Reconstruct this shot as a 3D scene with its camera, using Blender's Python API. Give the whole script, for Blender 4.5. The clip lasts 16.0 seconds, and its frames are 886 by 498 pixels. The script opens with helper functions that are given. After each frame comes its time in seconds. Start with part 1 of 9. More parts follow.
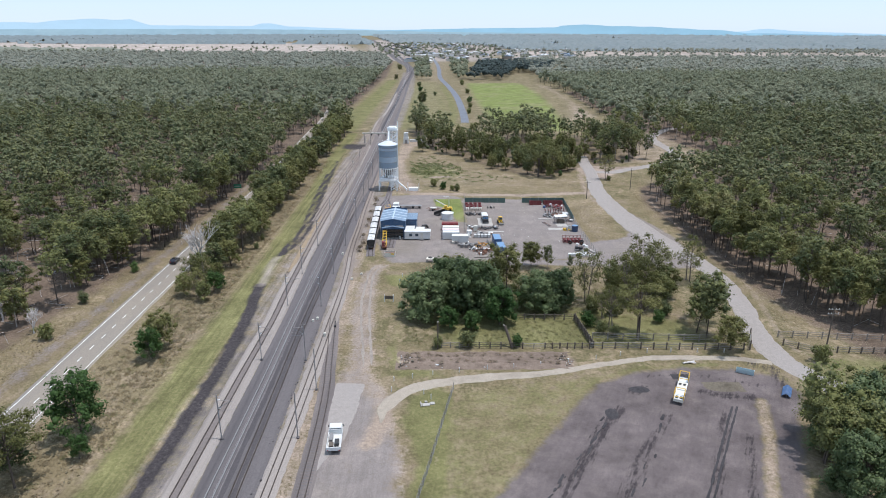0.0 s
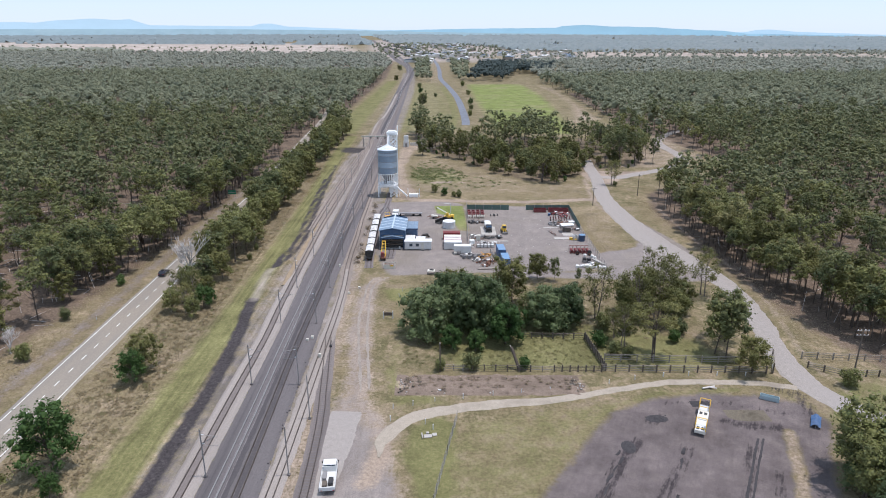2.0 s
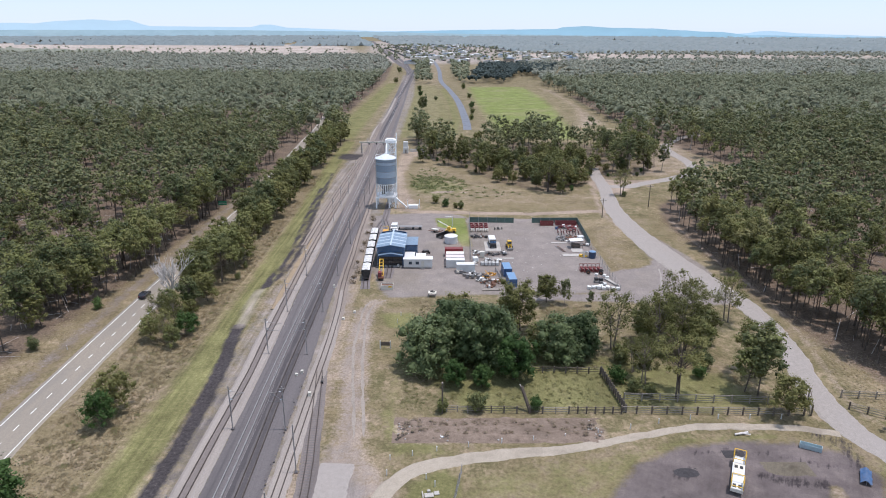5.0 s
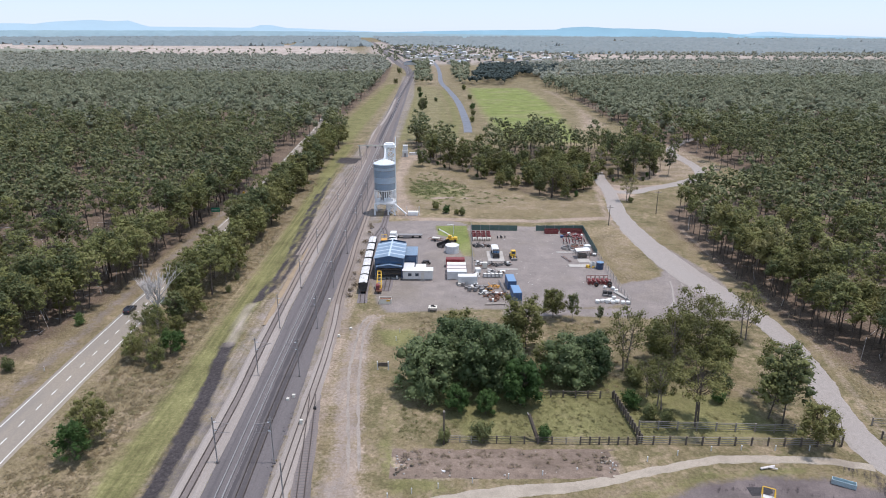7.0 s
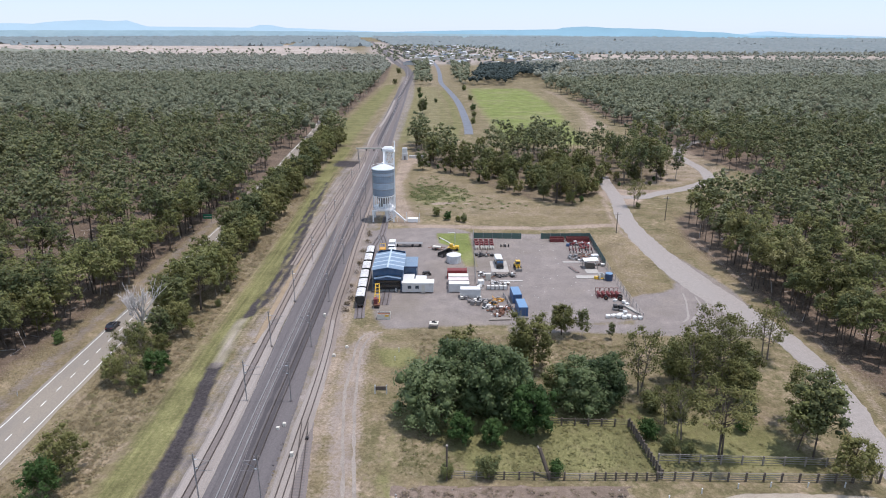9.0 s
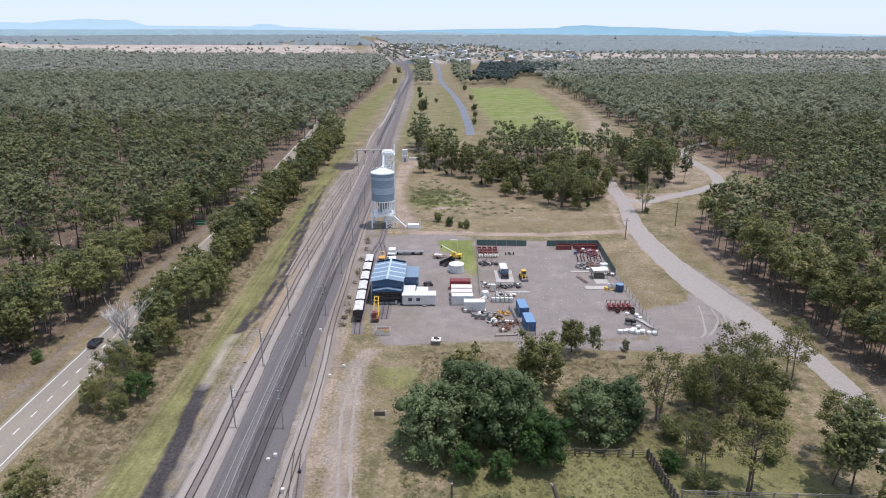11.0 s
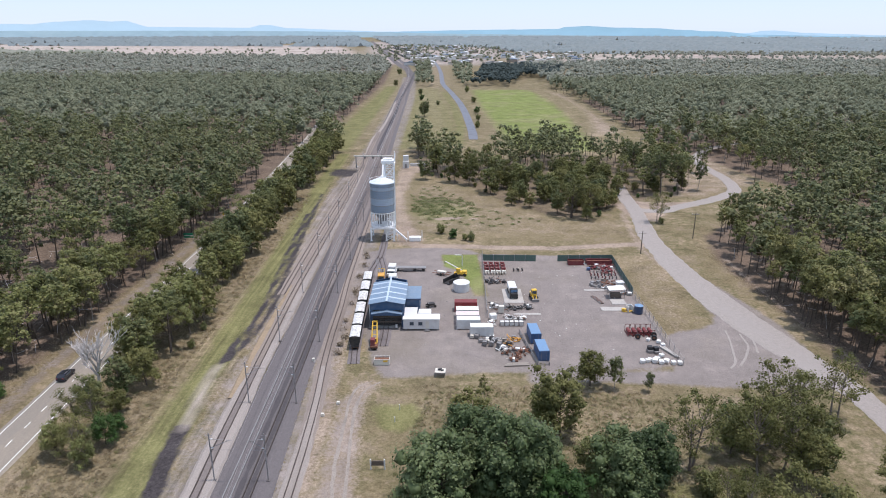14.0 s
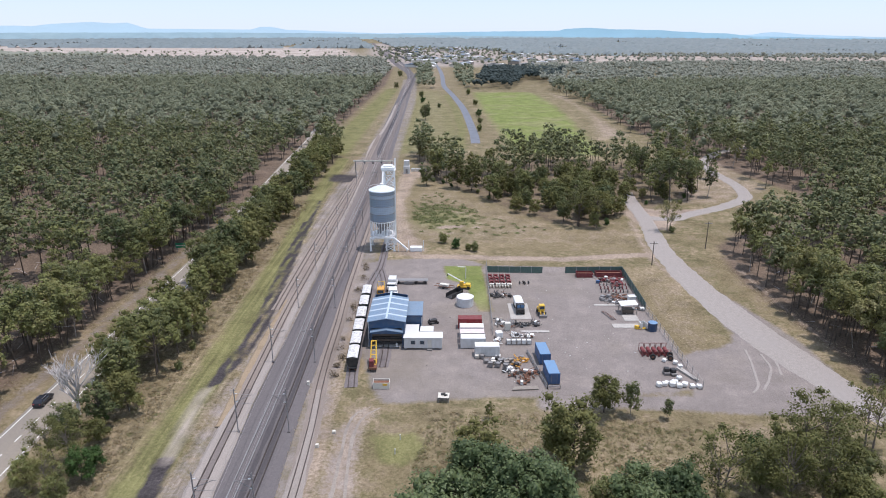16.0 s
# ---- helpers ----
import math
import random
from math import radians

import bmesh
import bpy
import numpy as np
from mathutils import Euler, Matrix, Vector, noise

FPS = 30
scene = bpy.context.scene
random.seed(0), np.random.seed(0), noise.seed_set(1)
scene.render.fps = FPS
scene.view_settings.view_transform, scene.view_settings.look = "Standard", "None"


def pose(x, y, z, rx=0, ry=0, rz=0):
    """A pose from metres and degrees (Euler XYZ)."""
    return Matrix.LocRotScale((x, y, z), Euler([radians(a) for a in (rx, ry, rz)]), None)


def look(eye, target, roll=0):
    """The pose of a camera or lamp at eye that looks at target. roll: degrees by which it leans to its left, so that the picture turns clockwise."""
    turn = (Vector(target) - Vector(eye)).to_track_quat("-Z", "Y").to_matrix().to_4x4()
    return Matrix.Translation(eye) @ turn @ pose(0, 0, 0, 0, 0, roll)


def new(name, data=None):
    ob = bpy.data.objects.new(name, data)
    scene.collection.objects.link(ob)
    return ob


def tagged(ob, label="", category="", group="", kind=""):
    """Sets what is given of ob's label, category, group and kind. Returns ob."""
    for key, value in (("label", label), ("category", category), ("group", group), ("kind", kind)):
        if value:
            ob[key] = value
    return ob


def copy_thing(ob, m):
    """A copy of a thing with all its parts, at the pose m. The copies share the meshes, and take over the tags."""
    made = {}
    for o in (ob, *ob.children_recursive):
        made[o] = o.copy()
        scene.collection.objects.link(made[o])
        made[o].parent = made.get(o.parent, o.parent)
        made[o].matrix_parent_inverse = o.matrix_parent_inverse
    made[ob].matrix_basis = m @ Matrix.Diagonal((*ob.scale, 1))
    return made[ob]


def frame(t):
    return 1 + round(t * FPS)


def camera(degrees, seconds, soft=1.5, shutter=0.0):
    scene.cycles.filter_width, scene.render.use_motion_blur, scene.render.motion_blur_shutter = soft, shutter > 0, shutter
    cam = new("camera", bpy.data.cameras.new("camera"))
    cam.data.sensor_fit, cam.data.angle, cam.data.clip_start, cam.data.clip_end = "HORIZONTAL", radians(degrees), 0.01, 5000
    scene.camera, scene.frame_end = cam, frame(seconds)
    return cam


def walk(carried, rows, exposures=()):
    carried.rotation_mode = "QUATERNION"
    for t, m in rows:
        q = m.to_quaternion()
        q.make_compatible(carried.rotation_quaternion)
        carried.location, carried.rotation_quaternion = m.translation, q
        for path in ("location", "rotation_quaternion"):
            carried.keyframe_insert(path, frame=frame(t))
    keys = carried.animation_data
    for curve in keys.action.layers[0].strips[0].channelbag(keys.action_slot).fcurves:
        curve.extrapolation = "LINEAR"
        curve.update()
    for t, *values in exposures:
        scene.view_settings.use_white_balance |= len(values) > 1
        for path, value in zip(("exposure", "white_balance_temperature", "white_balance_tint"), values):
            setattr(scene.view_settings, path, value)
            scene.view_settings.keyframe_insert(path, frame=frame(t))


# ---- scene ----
cam = camera(68.5, 16.0, 1.0)
PATH = [
    (0.0, -0.00, -0.01, 65.97, 71.020, 0.04, 0.001),
    (0.5, -0.17, 2.34, 66.00, 71.039, 0.04, -0.005),
    (1.0, -0.33, 4.64, 66.00, 71.036, 0.06, -0.010),
    (1.5, -0.46, 6.97, 66.09, 71.036, 0.07, -0.014),
    (2.0, -0.57, 9.29, 66.20, 71.041, 0.09, -0.016),
    (2.5, -0.68, 11.63, 66.32, 71.048, 0.11, -0.017),
    (3.0, -0.75, 13.94, 66.42, 71.052, 0.12, -0.014),
    (3.5, -0.84, 16.22, 66.56, 71.070, 0.13, -0.015),
    (4.0, -0.93, 18.46, 66.69, 71.107, 0.13, -0.018),
    (4.5, -1.02, 20.80, 66.78, 71.118, 0.14, -0.024),
    (5.0, -1.10, 23.04, 66.82, 71.122, 0.14, -0.028),
    (7.5, -1.51, 34.44, 66.83, 71.168, 0.16, -0.045),
    (8.0, -1.64, 36.84, 66.75, 71.160, 0.16, -0.055),
    (8.5, -1.78, 39.16, 66.73, 71.155, 0.15, -0.067),
    (9.0, -1.87, 41.53, 66.75, 71.152, 0.14, -0.072),
    (11.5, -2.64, 53.10, 66.54, 71.033, 0.08, -0.072),
    (12.0, -2.78, 55.49, 66.47, 71.014, 0.06, -0.069),
    (12.5, -2.93, 57.80, 66.40, 70.999, 0.04, -0.054),
    (13.0, -3.01, 60.10, 66.39, 71.013, 0.03, -0.031),
    (13.5, -3.13, 62.40, 66.40, 71.067, 0.02, 0.002),
    (14.0, -3.22, 64.56, 66.44, 71.137, 0.02, 0.030),
    (14.5, -3.37, 66.65, 66.44, 71.192, 0.02, 0.051),
    (15.0, -3.52, 68.79, 66.45, 71.232, 0.02, 0.064),
    (15.5, -3.69, 71.10, 66.44, 71.275, 0.02, 0.076),
    (16.0, -3.78, 73.39, 66.37, 71.279, 0.02, 0.086),
]
walk(cam, [(t, pose(x, y, z, rx, 0, rz) @ pose(0, 0, 0, 0, 0, lean)) for t, x, y, z, rx, lean, rz in PATH],
     exposures=[(0.0, 0.2, 6150, 5.8), (0.6, 0.2, 6160, 6.6), (2.2, 0.2, 6240, 9.2), (3.5, 0.2, 6260, 9.8), (9.0, 0.2, 6280, 10.2), (16.0, 0.2, 6280, 11.2)])

# ---- sky and sun ----
SUN_EL, SUN_AZ = 77.0, 84.0            # degrees above the horizon; clockwise from +y
world = bpy.data.worlds.new("sky")
scene.world = world
world.use_nodes = True
wn = world.node_tree
wn.nodes.clear()
sky = wn.nodes.new("ShaderNodeTexSky")
sky.sky_type, sky.sun_disc = "NISHITA", False
sky.sun_elevation, sky.sun_rotation = radians(SUN_EL), radians(SUN_AZ)
sky.air_density, sky.dust_density, sky.ozone_density = 1.0, 0.1, 3.0
bg = wn.nodes.new("ShaderNodeBackground")
bg.inputs["Strength"].default_value = 0.11
wo = wn.nodes.new("ShaderNodeOutputWorld")
haze = wn.nodes.new("ShaderNodeMix")          # thin bright high cloud over the whole sky
haze.data_type, haze.blend_type = "RGBA", "MIX"
haze.inputs[0].default_value = 0.72
haze.inputs[7].default_value = (6.0, 7.1, 9.1, 1.0)
wn.links.new(sky.outputs[0], haze.inputs[6])
wn.links.new(haze.outputs[2], bg.inputs["Color"])
wn.links.new(bg.outputs[0], wo.inputs[0])

sun = new("sun", bpy.data.lights.new("sun", "SUN"))
sun.data.energy, sun.data.angle, sun.data.color = 3.3, radians(0.9), (1.0, 0.925, 0.9)
ce = math.cos(radians(SUN_EL))
sun_dir = Vector((ce * math.sin(radians(SUN_AZ)), ce * math.cos(radians(SUN_AZ)), math.sin(radians(SUN_EL))))
sun.matrix_world = look(sun_dir * 300, (0, 0, 0))

# ---- materials ----
def material(name):
    m = bpy.data.materials.new(name)
    m.use_nodes = True
    return m, m.node_tree, m.node_tree.nodes["Principled BSDF"]


def noise_node(nt, scale, detail=4.0, rough=0.55, coord="pos", stretch=None):
    if coord == "pos":
        src = nt.nodes.new("ShaderNodeNewGeometry").outputs["Position"]
    else:
        src = nt.nodes.new("ShaderNodeTexCoord").outputs["Object"]
    if stretch:
        mp = nt.nodes.new("ShaderNodeMapping")
        mp.inputs["Scale"].default_value = stretch
        nt.links.new(src, mp.inputs["Vector"])
        src = mp.outputs[0]
    n = nt.nodes.new("ShaderNodeTexNoise")
    n.inputs["Scale"].default_value, n.inputs["Detail"].default_value, n.inputs["Roughness"].default_value = scale, detail, rough
    nt.links.new(src, n.inputs["Vector"])
    return n.outputs["Fac"]


def ramp(nt, fac, stops):
    r = nt.nodes.new("ShaderNodeValToRGB")
    e = r.color_ramp.elements
    while len(e) < len(stops):
        e.new(0.5)
    for el, (p, c) in zip(e, stops):
        el.position, el.color = p, (*c, 1.0)
    nt.links.new(fac, r.inputs[0])
    return r.outputs[0]


def maths(nt, op, a, b=None, clamp=False):
    n = nt.nodes.new("ShaderNodeMath")
    n.operation, n.use_clamp = op, clamp
    for k, v in enumerate((a, b)):
        if v is None:
            continue
        if isinstance(v, (int, float)):
            n.inputs[k].default_value = v
        else:
            nt.links.new(v, n.inputs[k])
    return n.outputs[0]


def mix(nt, fac, a, b, mode="MIX"):
    n = nt.nodes.new("ShaderNodeMix")
    n.data_type, n.blend_type = "RGBA", mode
    for k, v in ((0, fac), (6, a), (7, b)):
        if isinstance(v, (int, float)):
            n.inputs[k].default_value = v
        elif isinstance(v, tuple):
            n.inputs[k].default_value = (*v, 1.0)
        else:
            nt.links.new(v, n.inputs[k])
    return n.outputs[2]


def bump(nt, bsdf, fac, strength, distance):
    b = nt.nodes.new("ShaderNodeBump")
    b.inputs["Strength"].default_value, b.inputs["Distance"].default_value = strength, distance
    nt.links.new(fac, b.inputs["Height"])
    nt.links.new(b.outputs[0], bsdf.inputs["Normal"])


def rough_paint(name, colour, rough=0.6, metal=0.0, dirt=(0.25, 0.2, 0.15), amount=0.35, scale=1.2, spread=0.12):
    """Painted or plain surface with grime, fading and a little variation from object to object."""
    m, nt, b = material(name)
    n1, n2 = noise_node(nt, scale, 6), noise_node(nt, scale * 9, 3)
    dark = tuple(c * (1 - spread) for c in colour)
    light = tuple(min(1.0, c * (1 + spread)) for c in colour)
    c = ramp(nt, n2, [(0.3, dark), (0.7, light)])
    f = maths(nt, "MULTIPLY", maths(nt, "SUBTRACT", n1, 0.45, True), amount * 6, True)
    c = mix(nt, maths(nt, "MULTIPLY", f, amount), c, dirt)
    nt.links.new(c, b.inputs["Base Color"])
    b.inputs["Roughness"].default_value, b.inputs["Metallic"].default_value = rough, metal
    bump(nt, b, n2, 0.15, 0.02)
    return m


def ribbed(name, colour, pitch, axis="X", rough=0.45, metal=0.0, dirt=(0.3, 0.26, 0.22), bands=None):
    """Corrugated sheet: fine ribs along one axis as relief, with grime."""
    m, nt, b = material(name)
    tc = nt.nodes.new("ShaderNodeNewGeometry").outputs["Position"]
    sx = nt.nodes.new("ShaderNodeSeparateXYZ")
    nt.links.new(tc, sx.inputs[0])
    s = maths(nt, "SINE", maths(nt, "MULTIPLY", sx.outputs[axis], 2 * math.pi / pitch))
    n1 = noise_node(nt, 0.9, 6)
    f = maths(nt, "MULTIPLY", maths(nt, "SUBTRACT", n1, 0.42, True), 1.6, True)
    c = mix(nt, f, colour, tuple(0.6 * a + 0.4 * d for a, d in zip(colour, dirt)))
    nt.links.new(c, b.inputs["Base Color"])
    b.inputs["Roughness"].default_value, b.inputs["Metallic"].default_value = rough, metal
    bump(nt, b, s, 0.6, 0.03)
    return m


def ground_material():
    m, nt, b = material("ground_dry_grass_soil")
    big, mid = noise_node(nt, 0.035, 5), noise_node(nt, 0.25, 6, 0.65)
    fine, grain = noise_node(nt, 1.6, 6, 0.7), noise_node(nt, 7.0, 4, 0.7)
    a1 = nt.nodes.new("ShaderNodeAttribute")
    a1.attribute_name = "zone_a"
    a2 = nt.nodes.new("ShaderNodeAttribute")
    a2.attribute_name = "zone_b"
    s1, s2 = nt.nodes.new("ShaderNodeSeparateColor"), nt.nodes.new("ShaderNodeSeparateColor")
    nt.links.new(a1.outputs["Color"], s1.inputs[0])
    nt.links.new(a2.outputs["Color"], s2.inputs[0])

    def edge(v, power=1.1):
        d = maths(nt, "MULTIPLY", maths(nt, "SUBTRACT", mid, 0.5), power)
        d = maths(nt, "ADD", d, maths(nt, "MULTIPLY", maths(nt, "SUBTRACT", fine, 0.5), 0.9))
        k = maths(nt, "ADD", v, maths(nt, "MULTIPLY", d, maths(nt, "MULTIPLY", maths(nt, "MULTIPLY", v, maths(nt, "SUBTRACT", 1.0, v)), 4.0)))
        return maths(nt, "MULTIPLY", maths(nt, "SUBTRACT", k, 0.25), 2.0, True)

    straw = ramp(nt, fine, [(0.3, (0.142, 0.118, 0.07)), (0.55, (0.24, 0.206, 0.13)), (0.75, (0.34, 0.297, 0.195))])
    olive = ramp(nt, fine, [(0.3, (0.09, 0.092, 0.045)), (0.7, (0.19, 0.18, 0.1))])
    f0 = maths(nt, "MULTIPLY", maths(nt, "SUBTRACT", maths(nt, "ADD", maths(nt, "MULTIPLY", big, 0.5), maths(nt, "MULTIPLY", mid, 0.5)), 0.40), 5.0, True)
    a4 = nt.nodes.new("ShaderNodeAttribute")
    a4.attribute_name = "zone_d"
    s4 = nt.nodes.new("ShaderNodeSeparateColor")
    nt.links.new(a4.outputs["Color"], s4.inputs[0])
    f0 = maths(nt, "MULTIPLY", f0, maths(nt, "SUBTRACT", 1.0, maths(nt, "MULTIPLY", s4.outputs[0], 0.85)))
    c = mix(nt, f0, straw, olive)
    patch, patch2 = noise_node(nt, 0.11, 7, 0.72), noise_node(nt, 0.55, 5, 0.7)
    soil = ramp(nt, fine, [(0.3, (0.125, 0.103, 0.077)), (0.7, (0.26, 0.22, 0.165))])
    c = mix(nt, maths(nt, "MULTIPLY", maths(nt, "SUBTRACT", maths(nt, "ADD", maths(nt, "MULTIPLY", patch, 0.65), maths(nt, "MULTIPLY", patch2, 0.35)), 0.5, True), 13.0, True), c, mix(nt, 0.8, c, soil))
    bleach = ramp(nt, fine, [(0.3, (0.27, 0.225, 0.15)), (0.7, (0.42, 0.355, 0.25))])
    c = mix(nt, maths(nt, "MULTIPLY", maths(nt, "SUBTRACT", maths(nt, "ADD", maths(nt, "MULTIPLY", big, 0.5), maths(nt, "MULTIPLY", patch2, 0.5)), 0.51, True), 11.0, True), c, mix(nt, 0.65, c, bleach))
    lanes = noise_node(nt, 0.9, 5, 0.6, "pos", (1.0, 0.035, 1.0))
    litter = ramp(nt, fine, [(0.3, (0.085, 0.067, 0.053)), (0.5, (0.15, 0.12, 0.095)), (0.72, (0.25, 0.205, 0.168))])
    c = mix(nt, edge(s2.outputs[1]), c, litter)
    green = ramp(nt, fine, [(0.3, (0.125, 0.132, 0.058)), (0.55, (0.188, 0.19, 0.09)), (0.75, (0.265, 0.25, 0.138))])
    c = mix(nt, edge(s1.outputs[0]), c, green)
    lush = mix(nt, maths(nt, "MULTIPLY", maths(nt, "SUBTRACT", big, 0.48, True), 4.0, True), ramp(nt, fine, [(0.3, (0.14, 0.185, 0.055)), (0.7, (0.225, 0.265, 0.1))]), ramp(nt, mid, [(0.3, (0.2, 0.205, 0.1)), (0.7, (0.28, 0.27, 0.16))]))
    c = mix(nt, edge(s2.outputs[2]), c, lush)
    dirt = ramp(nt, fine, [(0.3, (0.245, 0.202, 0.165)), (0.7, (0.41, 0.35, 0.295))])
    c = mix(nt, edge(s1.outputs[2]), c, dirt)
    grey = ramp(nt, mid, [(0.25, (0.19, 0.178, 0.174)), (0.5, (0.243, 0.228, 0.223)), (0.75, (0.3, 0.281, 0.272))])
    grey = mix(nt, 0.35, grey, ramp(nt, grain, [(0.3, (0.15, 0.14, 0.14)), (0.7, (0.34, 0.31, 0.3))]))
    scuff = maths(nt, "MULTIPLY", maths(nt, "SUBTRACT", maths(nt, "ADD", maths(nt, "MULTIPLY", patch, 0.6), maths(nt, "MULTIPLY", fine, 0.4)), 0.53, True), 11.0, True)
    grey = mix(nt, maths(nt, "MULTIPLY", scuff, 0.2), grey, (0.4, 0.365, 0.345))
    olive_dust = maths(nt, "MULTIPLY", maths(nt, "SUBTRACT", big, 0.5, True), 5.0, True)
    grey = mix(nt, maths(nt, "MULTIPLY", olive_dust, 0.45), grey, (0.215, 0.195, 0.155))
    c = mix(nt, edge(s1.outputs[1]), c, grey)
    c = mix(nt, s4.outputs[1], c, mix(nt, 0.55, c, ramp(nt, lanes, [(0.3, (0.2, 0.2, 0.2)), (0.7, (0.82, 0.82, 0.82))]), "OVERLAY"))
    coal = ramp(nt, fine, [(0.3, (0.03, 0.029, 0.032)), (0.6, (0.075, 0.07, 0.075)), (0.8, (0.17, 0.15, 0.145))])
    c = mix(nt, edge(s2.outputs[0], 1.5), c, coal)
    a3 = nt.nodes.new("ShaderNodeAttribute")
    a3.attribute_name = "zone_c"
    s3 = nt.nodes.new("ShaderNodeSeparateColor")
    nt.links.new(a3.outputs["Color"], s3.inputs[0])
    hard = ramp(nt, mid, [(0.25, (0.115, 0.102, 0.107)), (0.5, (0.148, 0.133, 0.137)), (0.75, (0.19, 0.171, 0.17))])
    c = mix(nt, edge(s3.outputs[0]), c, hard)
    dg = noise_node(nt, 1.0, 6, 0.65, "pos", None)
    mp = nt.nodes.new("ShaderNodeMapping")
    mp.inputs["Rotation"].default_value = (0, 0, radians(28))
    turn_in = nt.nodes.new("ShaderNodeNewGeometry")
    nt.links.new(turn_in.outputs["Position"], mp.inputs["Vector"])
    mq = nt.nodes.new("ShaderNodeMapping")
    mq.inputs["Scale"].default_value = (1.5, 0.16, 1.0)
    nt.links.new(mp.outputs[0], mq.inputs["Vector"])
    dn = nt.nodes.new("ShaderNodeTexNoise")
    dn.inputs["Scale"].default_value, dn.inputs["Detail"].default_value, dn.inputs["Roughness"].default_value = 1.0, 6.0, 0.7
    nt.links.new(mq.outputs[0], dn.inputs["Vector"])
    k1 = maths(nt, "ADD", maths(nt, "MULTIPLY", s3.outputs[1], 0.75), maths(nt, "MULTIPLY", maths(nt, "SUBTRACT", maths(nt, "ADD", maths(nt, "MULTIPLY", dn.outputs["Fac"], 0.7), maths(nt, "MULTIPLY", dg, 0.3)), 0.5), 3.0))
    k1 = maths(nt, "MULTIPLY", maths(nt, "MULTIPLY", maths(nt, "SUBTRACT", k1, 0.3), 3.0, True), maths(nt, "MULTIPLY", s3.outputs[1], 3.0, True))
    fines = ramp(nt, fine, [(0.3, (0.026, 0.024, 0.028)), (0.7, (0.072, 0.065, 0.071))])
    c = mix(nt, maths(nt, "MULTIPLY", k1, 0.92), c, fines)
    c = mix(nt, maths(nt, "MULTIPLY", s3.outputs[0], 0.22), c, mix(nt, 1.0, c, ramp(nt, dn.outputs["Fac"], [(0.3, (0.3, 0.29, 0.3)), (0.7, (0.72, 0.7, 0.68))]), "OVERLAY"))
    c = mix(nt, edge(s3.outputs[2]), c, dirt)
    c = mix(nt, maths(nt, "MULTIPLY", s4.outputs[2], 0.9), c, ramp(nt, noise_node(nt, 0.02, 5, 0.7), [(0.35, (0.3, 0.275, 0.25)), (0.65, (0.52, 0.48, 0.45))]))
    c = mix(nt, 0.38, c, ramp(nt, grain, [(0.28, (0.22, 0.22, 0.22)), (0.72, (0.8, 0.8, 0.8))]), "OVERLAY")
    c = mix(nt, maths(nt, "SUBTRACT", 0.5, maths(nt, "MULTIPLY", s1.outputs[1], 0.34)), c, ramp(nt, patch, [(0.36, (0.26, 0.26, 0.26)), (0.64, (0.74, 0.74, 0.74))]), "OVERLAY")
    c = mix(nt, 1.0, c, (0.915, 0.85, 0.795), "MULTIPLY")
    nt.links.new(c, b.inputs["Base Color"])
    b.inputs["Roughness"].default_value = 0.95
    b.inputs["Specular IOR Level"].default_value = 0.1
    bump(nt, b, maths(nt, "ADD", fine, maths(nt, "MULTIPLY", grain, 0.5)), 0.5, 0.25)
    return m


def granular(name, dark, light, scale=3.0, rough=0.9, streak=None, stain=None):
    m, nt, b = material(name)
    n1, n2, n3 = noise_node(nt, scale, 5, 0.7), noise_node(nt, scale * 6, 3, 0.7), noise_node(nt, 0.16, 5, 0.6, "pos", streak)
    c = ramp(nt, n1, [(0.3, dark), (0.7, light)])
    c = mix(nt, 0.45, c, ramp(nt, n2, [(0.3, tuple(v * 0.6 for v in dark)), (0.7, tuple(min(1, v * 1.25) for v in light))]))
    st = stain or tuple(v * 0.7 for v in dark)
    c = mix(nt, maths(nt, "MULTIPLY", maths(nt, "SUBTRACT", n3, 0.48, True), 3.0, True), c, st)
    nt.links.new(c, b.inputs["Base Color"])
    b.inputs["Roughness"].default_value = rough
    b.inputs["Specular IOR Level"].default_value = 0.15
    bump(nt, b, n2, 0.4, 0.06)
    return m


def leaf_material(name, stops, by_place=0.12, rough=0.5, thin=0.3, gloss=0.12):
    """Leaves: hue by island, by tree (place) and by object."""
    m, nt, b = material(name)
    geo = nt.nodes.new("ShaderNodeNewGeometry")
    info = nt.nodes.new("ShaderNodeObjectInfo")
    n = noise_node(nt, by_place, 3, 0.7)
    n = maths(nt, "ADD", maths(nt, "MULTIPLY", n, 0.72), maths(nt, "MULTIPLY", noise_node(nt, by_place * 0.13, 2), 0.28))
    k = maths(nt, "ADD", maths(nt, "MULTIPLY", geo.outputs["Random Per Island"], 0.22), maths(nt, "MULTIPLY", maths(nt, "SUBTRACT", n, 0.5), 1.5))
    k = maths(nt, "ADD", k, maths(nt, "ADD", maths(nt, "MULTIPLY", info.outputs["Random"], 0.4), 0.2))
    c = ramp(nt, k, stops)
    nt.links.new(c, b.inputs["Base Color"])
    b.inputs["Roughness"].default_value = rough
    b.inputs["Specular IOR Level"].default_value = gloss
    tr = nt.nodes.new("ShaderNodeBsdfTranslucent")
    nt.links.new(c, tr.inputs["Color"])
    mx = nt.nodes.new("ShaderNodeMixShader")
    mx.inputs[0].default_value = thin
    nt.links.new(b.outputs[0], mx.inputs[1])
    nt.links.new(tr.outputs[0], mx.inputs[2])
    nt.links.new(mx.outputs[0], nt.nodes["Material Output"].inputs[0])
    return m


